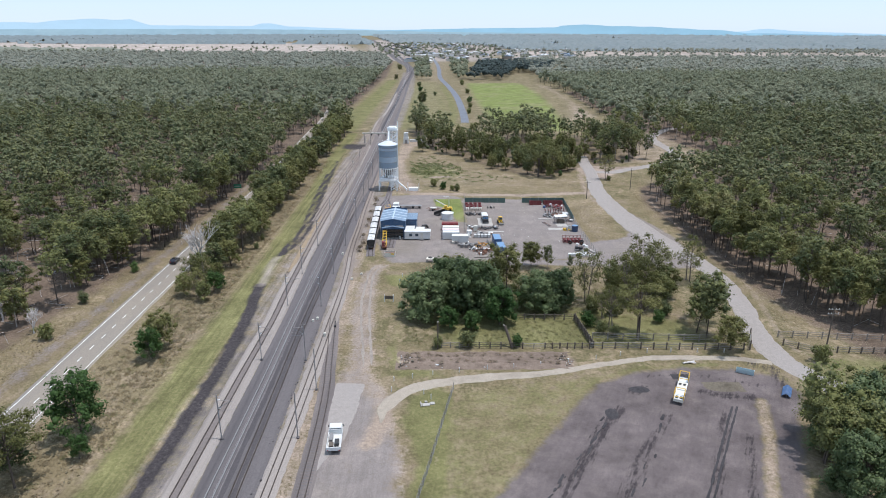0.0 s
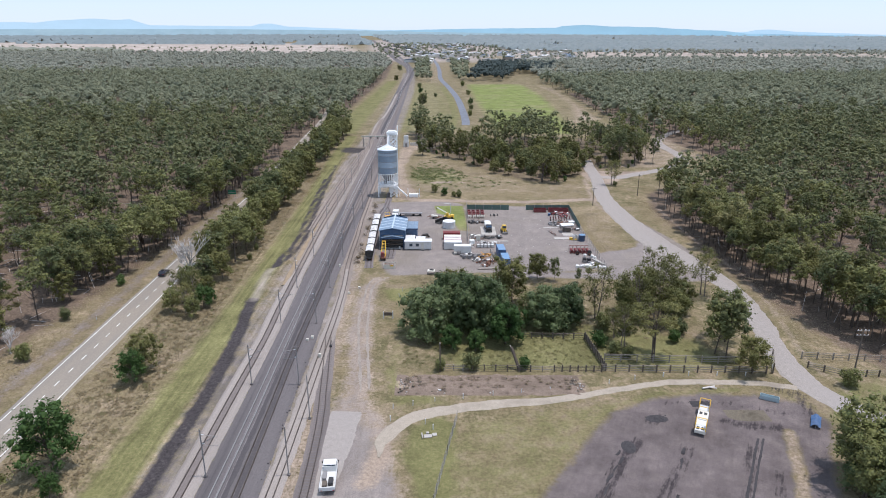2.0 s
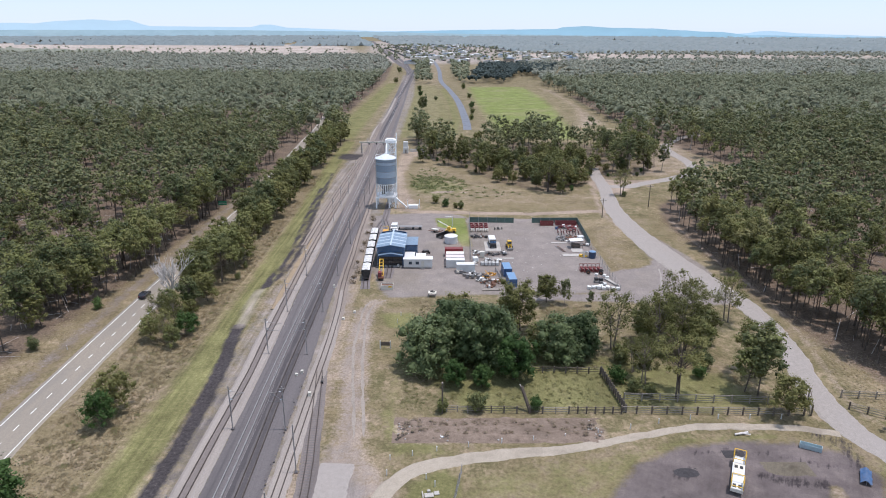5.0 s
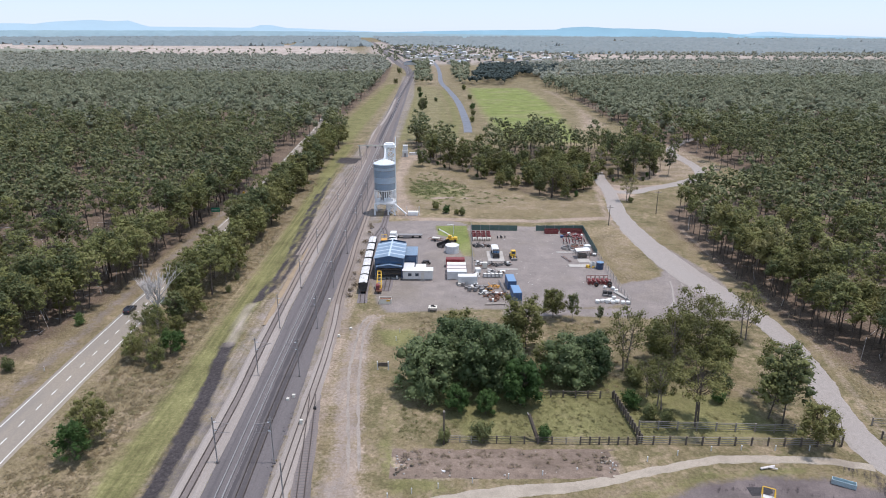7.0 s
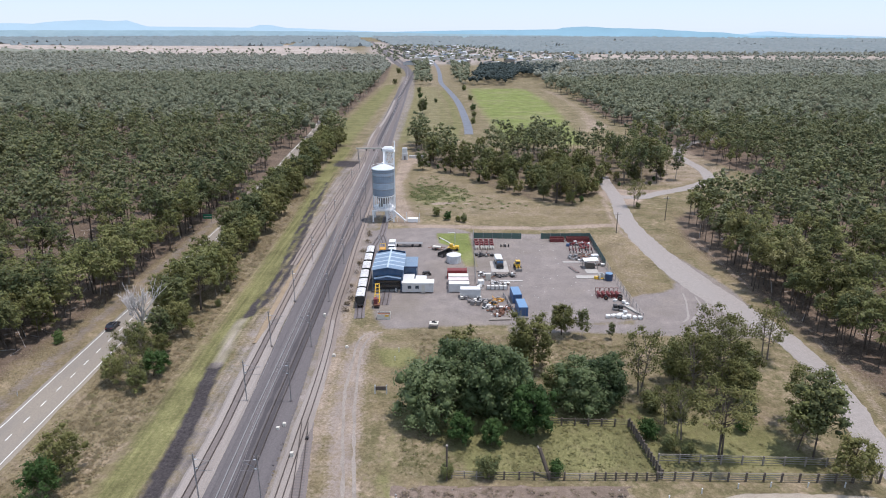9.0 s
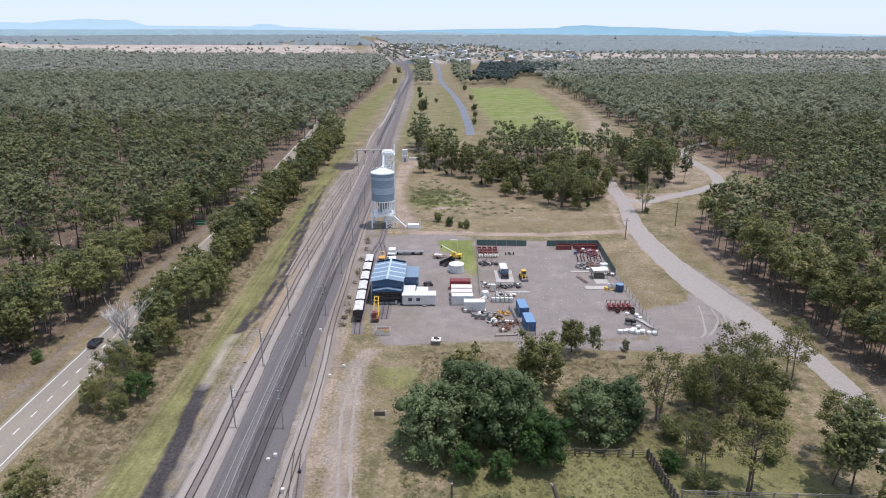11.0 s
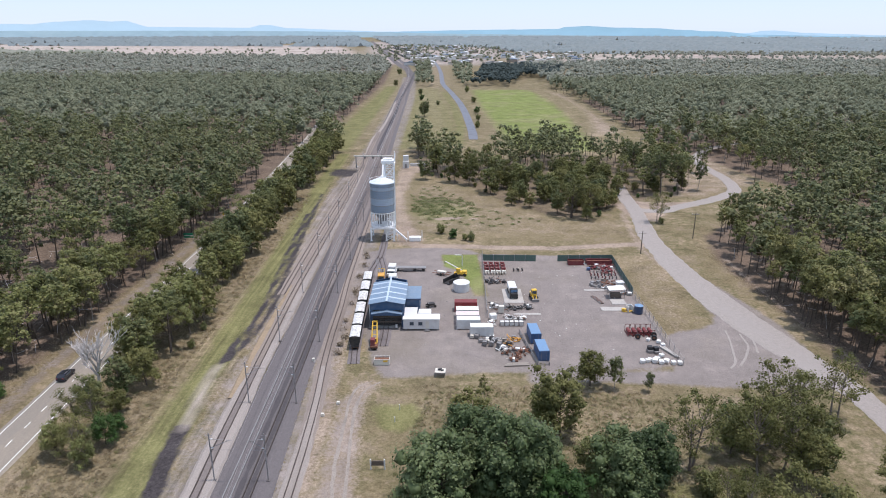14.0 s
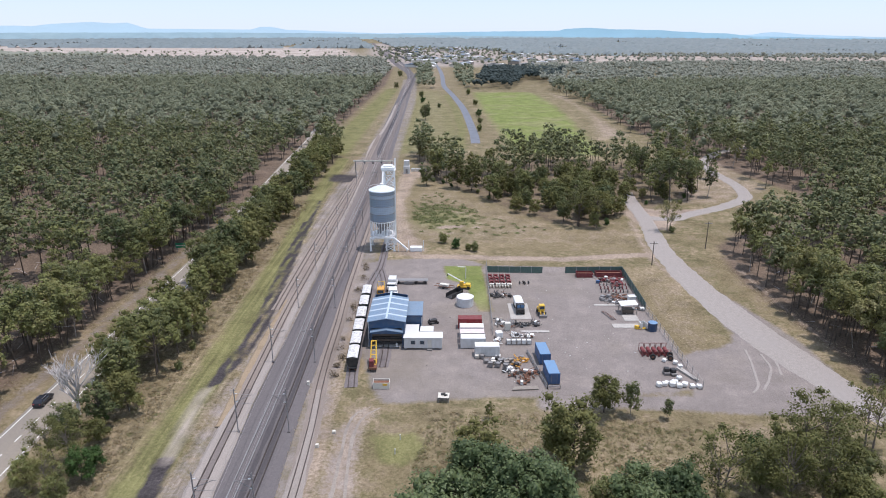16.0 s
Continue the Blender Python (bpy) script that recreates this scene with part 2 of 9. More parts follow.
M_GROUND = ground_material()
M_ROAD = granular("asphalt_pale_worn", (0.212, 0.182, 0.148), (0.318, 0.274, 0.222), 2.5, 0.85, (1, 0.12, 1), (0.19, 0.175, 0.16))
M_LINE = rough_paint("road_line_paint", (0.75, 0.75, 0.72), 0.6, amount=0.25)
M_GRAVEL_ROAD = granular("gravel_road_pale", (0.235, 0.208, 0.188), (0.365, 0.326, 0.296), 1.2, 0.95, (1, 0.35, 1), (0.3, 0.27, 0.25))
M_TRACK_DIRT = granular("dirt_track_pale", (0.28, 0.238, 0.19), (0.41, 0.355, 0.288), 1.0, 0.95)
M_RUT = granular("rut_dusty_brown", (0.235, 0.2, 0.17), (0.34, 0.295, 0.255), 1.0, 0.95)
M_CONCRETE = granular("concrete_slab_pale", (0.34, 0.315, 0.29), (0.47, 0.44, 0.4), 1.5, 0.85)
M_BALLAST_PALE = granular("ballast_pale", (0.215, 0.185, 0.165), (0.38, 0.335, 0.3), 4.0, 0.95, (1, 0.1, 1), (0.18, 0.152, 0.132))
M_BALLAST_DARK = granular("ballast_dark_coal_dusted", (0.1, 0.089, 0.09), (0.172, 0.154, 0.151), 3.0, 0.95, (1.6, 0.04, 1), (0.07, 0.063, 0.065))
M_BALLAST_OCHRE = granular("ballast_ochre", (0.24, 0.18, 0.118), (0.35, 0.272, 0.185), 4.0, 0.95)
M_RAIL = rough_paint("rail_steel_brown", (0.07, 0.055, 0.048), 0.55, 0.3)
M_RAIL_SHINY = rough_paint("rail_steel_polished", (0.34, 0.33, 0.32), 0.5, 0.4, amount=0.15)
M_SLEEPER = rough_paint("sleeper_concrete", (0.125, 0.111, 0.11), 0.9, scale=0.6)
M_BARK_DARK = rough_paint("bark_dark", (0.085, 0.066, 0.052), 0.95, scale=2)
M_BARK_PALE = rough_paint("bark_pale_gum", (0.42, 0.37, 0.32), 0.85, scale=2, dirt=(0.14, 0.1, 0.08), amount=0.6)
M_BARK_BROWN = rough_paint("bark_grey_brown", (0.19, 0.158, 0.13), 0.9, scale=2, dirt=(0.09, 0.07, 0.055), amount=0.6)
M_BARK_DEAD = rough_paint("bark_dead_grey", (0.6, 0.56, 0.535), 0.9, scale=2)
M_LEAF_GUM = leaf_material("leaves_gum", [(0.08, (0.055, 0.071, 0.034)), (0.30, (0.1, 0.12, 0.053)), (0.48, (0.15, 0.156, 0.068)), (0.66, (0.192, 0.202, 0.07)), (0.95, (0.275, 0.25, 0.115))])
M_LEAF_FIG = leaf_material("leaves_dense_dark", [(0.10, (0.036, 0.056, 0.022)), (0.45, (0.082, 0.112, 0.044)), (0.90, (0.19, 0.225, 0.1))], 0.35, 0.5, 0.22, 0.22)
M_LEAF_BRIGHT = leaf_material("leaves_bright_green", [(0.1, (0.036, 0.068, 0.02)), (0.5, (0.062, 0.108, 0.032)), (0.9, (0.115, 0.165, 0.055))])
# mid woodland: the gum leaves again, their colour lightened to stand for haze
M_LEAF_WOOD_HAZED = leaf_material("leaves_open_woodland_hazed", [(0.08, (0.072, 0.088, 0.046)), (0.30, (0.124, 0.144, 0.069)), (0.48, (0.176, 0.179, 0.088)), (0.66, (0.212, 0.222, 0.09)), (0.95, (0.3, 0.28, 0.145))])
M_LEAF_OLIVE = leaf_material("leaves_olive_gold", [(0.1, (0.07, 0.074, 0.028)), (0.5, (0.14, 0.14, 0.05)), (0.9, (0.25, 0.235, 0.092))])
# far and plain leaves: gum green paled and greyed to paint in haze
M_LEAF_FAR_HAZED = leaf_material("leaves_far_woodland_hazed", [(0.05, (0.138, 0.154, 0.102)), (0.40, (0.208, 0.224, 0.146)), (0.70, (0.262, 0.264, 0.17)), (0.95, (0.33, 0.318, 0.218))], 0.06, 0.7)
# horizon canopy: the blue haze of distance is mixed into the leaf colour
M_LEAF_HORIZON_HAZED = leaf_material("leaves_horizon_woodland_hazed", [(0.05, (0.2, 0.24, 0.25)), (0.50, (0.25, 0.29, 0.295)), (0.95, (0.31, 0.335, 0.33))], 0.02, 0.9)
M_LEAF_PLAIN_HAZED = leaf_material("leaves_plain_woodland_hazed", [(0.05, (0.195, 0.215, 0.178)), (0.40, (0.245, 0.262, 0.212)), (0.70, (0.285, 0.292, 0.235)), (0.95, (0.325, 0.325, 0.262))], 0.03, 0.8)
M_LEAF_PINE = leaf_material("leaves_dark_pine", [(0.05, (0.05, 0.068, 0.066)), (0.50, (0.075, 0.095, 0.088)), (0.95, (0.11, 0.13, 0.115))], 0.04, 0.8)

# ---- building helpers ----
def obj(name, verts, faces, mat, parent=None, label=""):
    me = bpy.data.meshes.new(name)
    me.from_pydata([tuple(v) for v in verts], [], [tuple(f) for f in faces])
    me.materials.append(mat)
    ob = new(name, me)
    if parent:
        ob.parent = parent
    if label:
        ob["label"] = label
    return ob


def big_mesh(name, verts, tris, mat):
    """A large triangle mesh from arrays."""
    me = bpy.data.meshes.new(name)
    n, k = len(verts), len(tris)
    me.vertices.add(n)
    me.vertices.foreach_set("co", np.asarray(verts, np.float32).ravel())
    me.loops.add(3 * k)
    me.loops.foreach_set("vertex_index", np.asarray(tris, np.int32).ravel())
    me.polygons.add(k)
    me.polygons.foreach_set("loop_start", np.arange(0, 3 * k, 3, dtype=np.int32))
    me.update(calc_edges=True)
    me.materials.append(mat)
    return me


def thing(name, label, category, at=(0, 0, 0), turn=0.0, group="", kind=""):
    e = new(name)
    e.matrix_world = pose(*at, 0, 0, turn)
    return tagged(e, label, category, group, kind)


def part(name, bm, mat, parent, label="", smooth=False):
    me = bpy.data.meshes.new(name)
    bm.to_mesh(me)
    bm.free()
    me.materials.append(mat)
    if smooth:
        for p in me.polygons:
            p.use_smooth = True
    ob = new(name, me)
    if parent:
        ob.parent = parent
    if label:
        ob["label"] = label
    return ob


def box(bm, x0, x1, y0, y1, z0, z1, bevel=0.0):
    r = bmesh.ops.create_cube(bm, size=1.0)
    for v in r["verts"]:
        v.co = Vector(((x0 + x1) / 2 + v.co.x * (x1 - x0), (y0 + y1) / 2 + v.co.y * (y1 - y0), (z0 + z1) / 2 + v.co.z * (z1 - z0)))
    if bevel:
        es = list({e for v in r["verts"] for e in v.link_edges})
        bmesh.ops.bevel(bm, geom=es, offset=bevel, segments=1, affect="EDGES")
    return bm


def boxes(*dims, bevel=0.0):
    bm = bmesh.new()
    for d in dims:
        box(bm, *d, bevel=bevel)
    return bm


def rod(bm, a, b, r0, r1=None, seg=6):
    a, b = Vector(a), Vector(b)
    d = b - a
    m = Matrix.Translation((a + b) / 2) @ d.to_track_quat("Z", "Y").to_matrix().to_4x4()
    bmesh.ops.create_cone(bm, cap_ends=True, segments=seg, radius1=r0, radius2=r0 if r1 is None else r1, depth=d.length, matrix=m)
    return bm


def rods(*ab, r=0.05, seg=5):
    bm = bmesh.new()
    for a, b in ab:
        rod(bm, a, b, r, seg=seg)
    return bm


def ribbon(points, halves, z):
    """A strip along a line of (x, y), with a half width at each point; returns vertices and faces."""
    p = [Vector((*q, 0)) for q in points]
    vs, fs = [], []
    for i, q in enumerate(p):
        d = (p[min(i + 1, len(p) - 1)] - p[max(i - 1, 0)]).normalized()
        n = Vector((d.y, -d.x, 0))
        h = halves[i] if isinstance(halves, (list, tuple)) else halves
        vs += [q - n * h + Vector((0, 0, z)), q + n * h + Vector((0, 0, z))]
        if i:
            fs.append((2 * i - 2, 2 * i - 1, 2 * i + 1, 2 * i))
    return vs, fs


def rough_ribbon(points, halves, z, wander=0.3, seed=1.0):
    """A strip with uneven edges, five vertices across."""
    vs, fs = [], []
    for i, q in enumerate(points):
        a, b = Vector(points[max(i - 1, 0)]), Vector(points[min(i + 1, len(points) - 1)])
        d = (b - a).normalized()
        n = Vector((d.y, -d.x))
        h = halves[i] if isinstance(halves, (list, tuple)) else halves
        lo = -h + wander * (noise.noise((q[0] * 0.35, q[1] * 0.35, seed)) + 0.6 * noise.noise((q[0] * 1.1, q[1] * 1.1, seed + 5)))
        hi = h + wander * (noise.noise((q[0] * 0.35, q[1] * 0.35, seed + 9)) + 0.6 * noise.noise((q[0] * 1.1, q[1] * 1.1, seed + 14)))
        for f in (0, 0.1, 0.5, 0.9, 1):
            p = Vector(q) + n * (lo + (hi - lo) * f)
            vs.append((p.x, p.y, z if 0 < f < 1 else -0.12))
        if i:
            fs += [(5 * i - 5 + k, 5 * i - 4 + k, 5 * i + 1 + k, 5 * i + k) for k in range(4)]
    return vs, fs


def smooth_line(points, step=3.0):
    """Catmull-Rom through the points."""
    p = np.array(points, float)
    p = np.vstack([2 * p[0] - p[1], p, 2 * p[-1] - p[-2]])
    out = []
    for i in range(1, len(p) - 2):
        n = max(2, int(np.linalg.norm(p[i + 1] - p[i]) / step))
        for k in range(n):
            t = k / n
            out.append(0.5 * (2 * p[i] + (p[i + 1] - p[i - 1]) * t + (2 * p[i - 1] - 5 * p[i] + 4 * p[i + 1] - p[i + 2]) * t ** 2
                              + (3 * p[i] - p[i - 1] - 3 * p[i + 1] + p[i + 2]) * t ** 3))
    out.append(p[-2])
    return [tuple(q) for q in out]


def raised(vs, fs, down, flare=0.0):
    """Gives a strip sloped sides down to a lower height."""
    n = len(vs) // 2
    vs, fs = list(vs), list(fs)
    base = len(vs)
    for i in range(n):
        l, r = Vector(vs[2 * i]), Vector(vs[2 * i + 1])
        d = (r - l).normalized() * flare
        vs += [l - d - Vector((0, 0, down)), r + d - Vector((0, 0, down))]
    for i in range(1, n):
        a, b = base + 2 * i - 2, base + 2 * i
        fs += [(a, 2 * i - 2, 2 * i, b), (2 * i - 1, a + 1, b + 1, 2 * i + 1)]
    return vs, fs


# ---- ground, one sheet ----
def sdf(px, py, poly):
    """Signed distance to a polygon, negative inside."""
    d = np.full(px.shape, 1e9)
    inside = np.zeros(px.shape, bool)
    for (x0, y0), (x1, y1) in zip(poly, poly[1:] + poly[:1]):
        ex, ey = x1 - x0, y1 - y0
        t = np.clip(((px - x0) * ex + (py - y0) * ey) / (ex * ex + ey * ey + 1e-9), 0, 1)
        d = np.minimum(d, np.hypot(px - x0 - t * ex, py - y0 - t * ey))
        if y0 != y1:
            inside ^= ((y0 > py) != (y1 > py)) & (px < (x1 - x0) * (py - y0) / (y1 - y0) + x0)
    return np.where(inside, -d, d)


def line_distance(px, py, pts):
    d = np.full(px.shape, 1e9)
    for (x0, y0), (x1, y1) in zip(pts, pts[1:]):
        ex, ey = x1 - x0, y1 - y0
        t = np.clip(((px - x0) * ex + (py - y0) * ey) / (ex * ex + ey * ey + 1e-9), 0, 1)
        d = np.minimum(d, np.hypot(px - x0 - t * ex, py - y0 - t * ey))
    return d


def soft(d, w):
    return np.clip(0.5 - d / w, 0, 1)


def spaced(a, b, step, grow, far):
    out = list(np.arange(a, b, step))
    s, q = step, b
    while q < far:
        out.append(q)
        s *= grow
        q += s
    return out + [far]


xs = spaced(0, 112, 1.15, 1.13, 4800)
xs = np.array([-x for x in reversed(xs[1:])] + xs)
ys = np.array([-3000, -800, -250, -60, 20] + spaced(50, 345, 1.15, 1.05, 4900))
GX, GY = np.meshgrid(xs, ys)
gx, gy = GX.ravel(), GY.ravel()
YARD = [(-27, 256), (-22, 259), (0, 262), (9, 254), (47, 252), (47, 222), (47.5, 186), (40, 183), (18, 182), (0, 181), (-15, 179), (-18, 185), (-20.5, 195), (-25, 215)]
APRON = [(14, 183), (14, 177), (30, 178), (49, 176), (76, 175), (76, 205), (70, 232), (62.5, 226), (62.5, 209), (60.5, 204.5), (56, 201.5), (50, 200), (47, 198), (44, 182)]
DEPOT = [(-24, 50), (-6, 50), (-6.5, 78), (-6, 90), (-9.5, 100), (-9, 107), (-13, 112), (-15, 125), (-16, 140), (-17, 155), (-18, 170), (-15, 178), (-20, 178), (-23, 170), (-23.5, 155), (-22.5, 140), (-20, 125), (-21, 112)]
FOREST_R = [(100, 50), (95, 110), (90, 126), (85, 144), (82.5, 160), (80.5, 180), (80, 217), (79, 247), (84, 272), (97, 286), (118, 302), (140, 322), (146, 345), (128, 440), (128, 700), (4000, 700), (4000, 50)]
FOREST_L = [(-97, 50), (-95, 127), (-92, 150), (-88, 190), (-86, 260), (-84, 330), (-80, 420), (-76, 900), (-110, 1600), (-3000, 1600), (-3000, 50)]
GROVE = [(-10, 365), (7, 345), (21, 314), (35, 297), (50, 290), (60, 305), (104, 335), (110, 380), (96, 410), (70, 422), (42, 420), (20, 396), (0, 408), (-22, 445), (-24, 425)]
FIELD = [(28, 814), (92, 808), (97, 700), (95, 600), (88, 500), (84, 430), (36, 440), (36, 477), (30, 640)]
litter = np.maximum.reduce([soft(sdf(gx, gy, FOREST_R), 6), soft(sdf(gx, gy, FOREST_L), 8), 0.55 * soft(sdf(gx, gy, GROVE), 8), 0.5 * soft(line_distance(gx, gy, [(-84, 60), (-84, 330)]) - 3, 6)])
green = np.maximum.reduce([
    0.8 * soft(line_distance(gx, gy, [(13, 91), (22.5, 105), (31, 113.3), (41, 117.8), (56, 119)]) - 0.6, 2.0),
    0.95 * soft(sdf(gx, gy, [(-76, 430), (-57, 430), (-56, 860), (-70, 860)]), 8), 0.6 * soft(sdf(gx, gy, [(-34, 430), (12, 445), (4, 640), (-8, 820), (-36, 820)]), 14), 0.7 * soft(line_distance(gx, gy, [(5, 450), (9, 520), (6, 650), (-2, 775)]) - 4, 4),
    0.85 * soft(line_distance(gx, gy, [(-51.5, 50), (-50.8, 130), (-51, 190), (-53, 260), (-57, 340), (-58, 420)]) - 3.6, 3.0), 0.85 * soft(line_distance(gx, gy, [(-48.9, 50), (-48.4, 130), (-48.8, 190)]) - 0.7, 2.0),
    0.95 * soft(sdf(gx, gy, [(-8, 50), (-1, 50), (2, 108), (-2, 110), (-6, 106), (-7, 98), (-4, 88), (-5, 78)]), 2.5),
    0.44 * soft(sdf(gx, gy, [(2, 108), (-3, 50), (6, 50), (14, 88), (24, 102), (32, 112), (42, 117), (60, 117), (45, 119), (30, 115), (15, 111)]), 3),
    0.75 * soft(sdf(gx, gy, [(-12, 125), (-9, 113), (0, 114), (-10, 125), (-10, 140), (-5, 141), (2, 126), (30, 127), (60, 127), (56, 140), (28, 150), (-9, 150)]), 4),
    0.6 * soft(sdf(gx, gy, [(66, 106), (96, 106), (96, 122), (78, 123)]), 4),
    0.95 * soft(sdf(gx, gy, [(-16.5, 169), (-15, 162), (-10, 161), (-6, 166), (-9, 170)]), 3),
    0.75 * soft(sdf(gx, gy, [(-16, 300), (-6, 286), (8, 294), (10, 306), (-5, 318), (-14, 318)]), 9),
    0.25 * soft(line_distance(gx, gy, [(78, 140), (86, 160), (82, 190), (77, 230), (80, 262)]) - 2, 4)])
lush = np.maximum(0.95 * soft(sdf(gx, gy, [(-4, 254), (7, 254), (8.2, 222), (5, 222), (1.5, 240), (-3, 243)]), 2), 0.95 * soft(sdf(gx, gy, FIELD), 14))
grey = np.maximum.reduce([0.62 * soft(sdf(gx, gy, [(-46.5, 205), (-42, 190), (-42, 420), (-51, 420), (-52, 330), (-49.5, 262)]), 3), 0.75 * soft(sdf(gx, gy, [(-120, 1330), (60, 1300), (150, 1700), (190, 2600), (-340, 3300), (-220, 2000)]), 60), soft(sdf(gx, gy, YARD), 2.5) * (1 - 1.0 * soft(sdf(gx, gy, [(-4, 254), (7.5, 254), (8.4, 221), (5, 221), (1.5, 240), (-3, 243)]), 2)), soft(sdf(gx, gy, APRON), 2.5), 0.45 * soft(sdf(gx, gy, DEPOT), 3), 0.8 * soft(sdf(gx, gy, [(-24, 50), (-6, 50), (-6.5, 78), (-7, 90), (-12, 104), (-15, 112), (-21, 112)]), 4), 0.5 * soft(line_distance(gx, gy, [(-45, 50), (-43, 200), (-46, 400), (-48, 800)]) - 3.5, 3),
                          0.45 * soft(line_distance(gx, gy, [(-84.5, 50), (-84.5, 330)]) - 2.0, 3), 0.6 * soft(line_distance(gx, gy, [(-36, 60), (-34, 280), (-38, 420), (-40, 700), (-50, 1000)]) - 10, 4)])
dirt = np.maximum.reduce([
    0.9 * soft(sdf(gx, gy, [(66, 292), (74, 290), (84, 306), (97, 311), (97, 318), (80, 317), (70, 321), (64, 310)]), 3),
    0.22 * soft(sdf(gx, gy, [(76, 128), (98, 120), (94, 150), (90, 185), (88, 225), (90, 268), (76, 268), (72, 240), (77, 205), (80, 170)]), 6), 0.3 * soft(sdf(gx, gy, [(-16, 272), (60, 270), (66, 296), (40, 292), (20, 318), (0, 352), (-16, 352)]), 10),
    0.72 * soft(sdf(gx, gy, DEPOT), 3.5), 0.7 * soft(sdf(gx, gy, [(-19.5, 262), (-12, 262), (-9, 267), (-13, 285), (-17, 300), (-19, 330), (-16, 372), (-8, 380), (-8, 392), (-25, 392), (-25, 330), (-22, 290)]), 4), 0.9 * soft(np.hypot(gx - 8, gy - 293) - 1.5, 2), 0.42 * soft(sdf(gx, gy, [(-50, 168), (-42, 168), (-42, 420), (-50, 420), (-52, 330), (-50, 260), (-47, 215)]), 2.5), 0.2 * soft(line_distance(gx, gy, [(-47.6, 157), (-48.0, 164), (-48.4, 172), (-48.6, 182), (-48.4, 187)]) - 0.8, 1.5),
    0.4 * soft(line_distance(gx, gy, [(-42.6, 60), (-42.2, 140), (-42.4, 260)]) - 0.8, 2.0),
    0.8 * soft(sdf(gx, gy, [(-9.5, 124), (27, 123), (28, 117.5), (-9, 116.5)]), 2.0),
    0.6 * soft(line_distance(gx, gy, [(-25, 60), (-24, 120), (-26, 190), (-28, 255)]) - 2.5, 2.5),
    0.6 * soft(line_distance(gx, gy, [(59.2, 105), (54.6, 92), (50, 82), (44, 66), (40, 55)]) - 1.3, 1.6),
    0.4 * soft(line_distance(gx, gy, [(-16, 178), (-19.5, 172), (-20, 160), (-18.5, 140), (-15, 122), (-12, 105)]) - 1.5, 2),
    0.7 * soft(sdf(gx, gy, [(48, 250), (60, 250), (62, 235), (57, 212), (51, 188), (48, 188)]), 5) * 0.45,
    0.95 * soft(line_distance(gx, gy, [(-4, 293), (2, 294.5)]) - 1.8, 2),
    0.5 * soft(sdf(gx, gy, [(-22, 262), (-12, 260), (-8, 275), (-18, 300)]), 6),
    0.9 * soft(np.hypot(gx + 157, gy - 625) - 16, 10), 0.8 * soft(np.hypot(gx + 120, gy - 560) - 8, 6), 0.25 * soft(sdf(gx, gy, [(-58, 480), (-45, 480), (-48, 900), (-60, 900)]), 6), 0.3 * soft(sdf(gx, gy, [(-30, 420), (10, 440), (0, 820), (-36, 820)]), 25),
    0.6 * soft(sdf(gx, gy, [(92, 480), (118, 500), (122, 760), (106, 810), (113, 700), (112, 600)]), 15),
    0.5 * soft(sdf(gx, gy, [(70, 330), (100, 322), (140, 350), (140, 420), (110, 440), (112, 380), (90, 335)]), 10),
    0.35 * soft(sdf(gx, gy, [(-120, 1330), (60, 1300), (150, 1700), (190, 2600), (-340, 3300), (-220, 2000)]), 60), 0.4 * soft(sdf(gx, gy, [(-30, 820), (14, 820), (20, 1400), (130, 1700), (170, 2600), (-330, 3300), (-200, 2000), (-60, 1400)]), 60),
    0.98 * soft(sdf(gx, gy, [(-2800, 1700), (-1000, 1690), (-190, 1650), (-400, 2600), (-2800, 2800)]), 60), 0.9 * soft(sdf(gx, gy, [(170, 1640), (420, 1560), (900, 1640), (900, 1800), (200, 1850)]), 80)])
PARK = [(-4, 50), (8, 78.8), (15.4, 90), (24.4, 103.2), (30.3, 111), (39.6, 116), (48.2, 117.6), (58.6, 117), (66, 114), (68, 107.5), (63.5, 100), (59, 90), (54, 79), (46, 55)]
parking = soft(sdf(gx, gy, PARK), 3) * (1 - 0.95 * soft(line_distance(gx, gy, [(59.2, 105), (54.6, 92), (50, 82), (44, 66), (40, 55)]) - 1.1, 1.4))
streaks = np.maximum.reduce([
    0.95 * soft(line_distance(gx, gy, [(16.5, 76), (22, 86.5), (28.5, 97.5), (32.5, 102.5)]) - 1.0, 2.2),
    0.8 * soft(line_distance(gx, gy, [(25.2, 76), (32, 88), (40.5, 101)]) - 1.0, 2.4),
    0.8 * soft(line_distance(gx, gy, [(38.5, 74), (45, 89), (51.5, 102)]) - 0.9, 2.0),
    0.8 * soft(line_distance(gx, gy, [(44, 74), (49, 86), (52, 94)]) - 0.8, 2.0),
    0.9 * soft(line_distance(gx, gy, [(36.5, 108.7), (38.5, 109.2)]) - 1.3, 1.5), 0.95 * soft(line_distance(gx, gy, [(49.5, 108.5), (53, 107), (58, 106.5)]) - 1.0, 2.0),
    0.75 * soft(line_distance(gx, gy, [(40, 114.3), (47, 115.2), (54, 114), (62, 110.5)]) - 0.5, 1.4), 0.7 * soft(line_distance(gx, gy, [(66, 111), (66.5, 117), (64, 120)]) - 1.5, 4.0)])
SERVICE = [(-12, 262.5), (2, 261.7), (18, 260.2), (33, 259.7), (48, 262.5), (61, 264)]
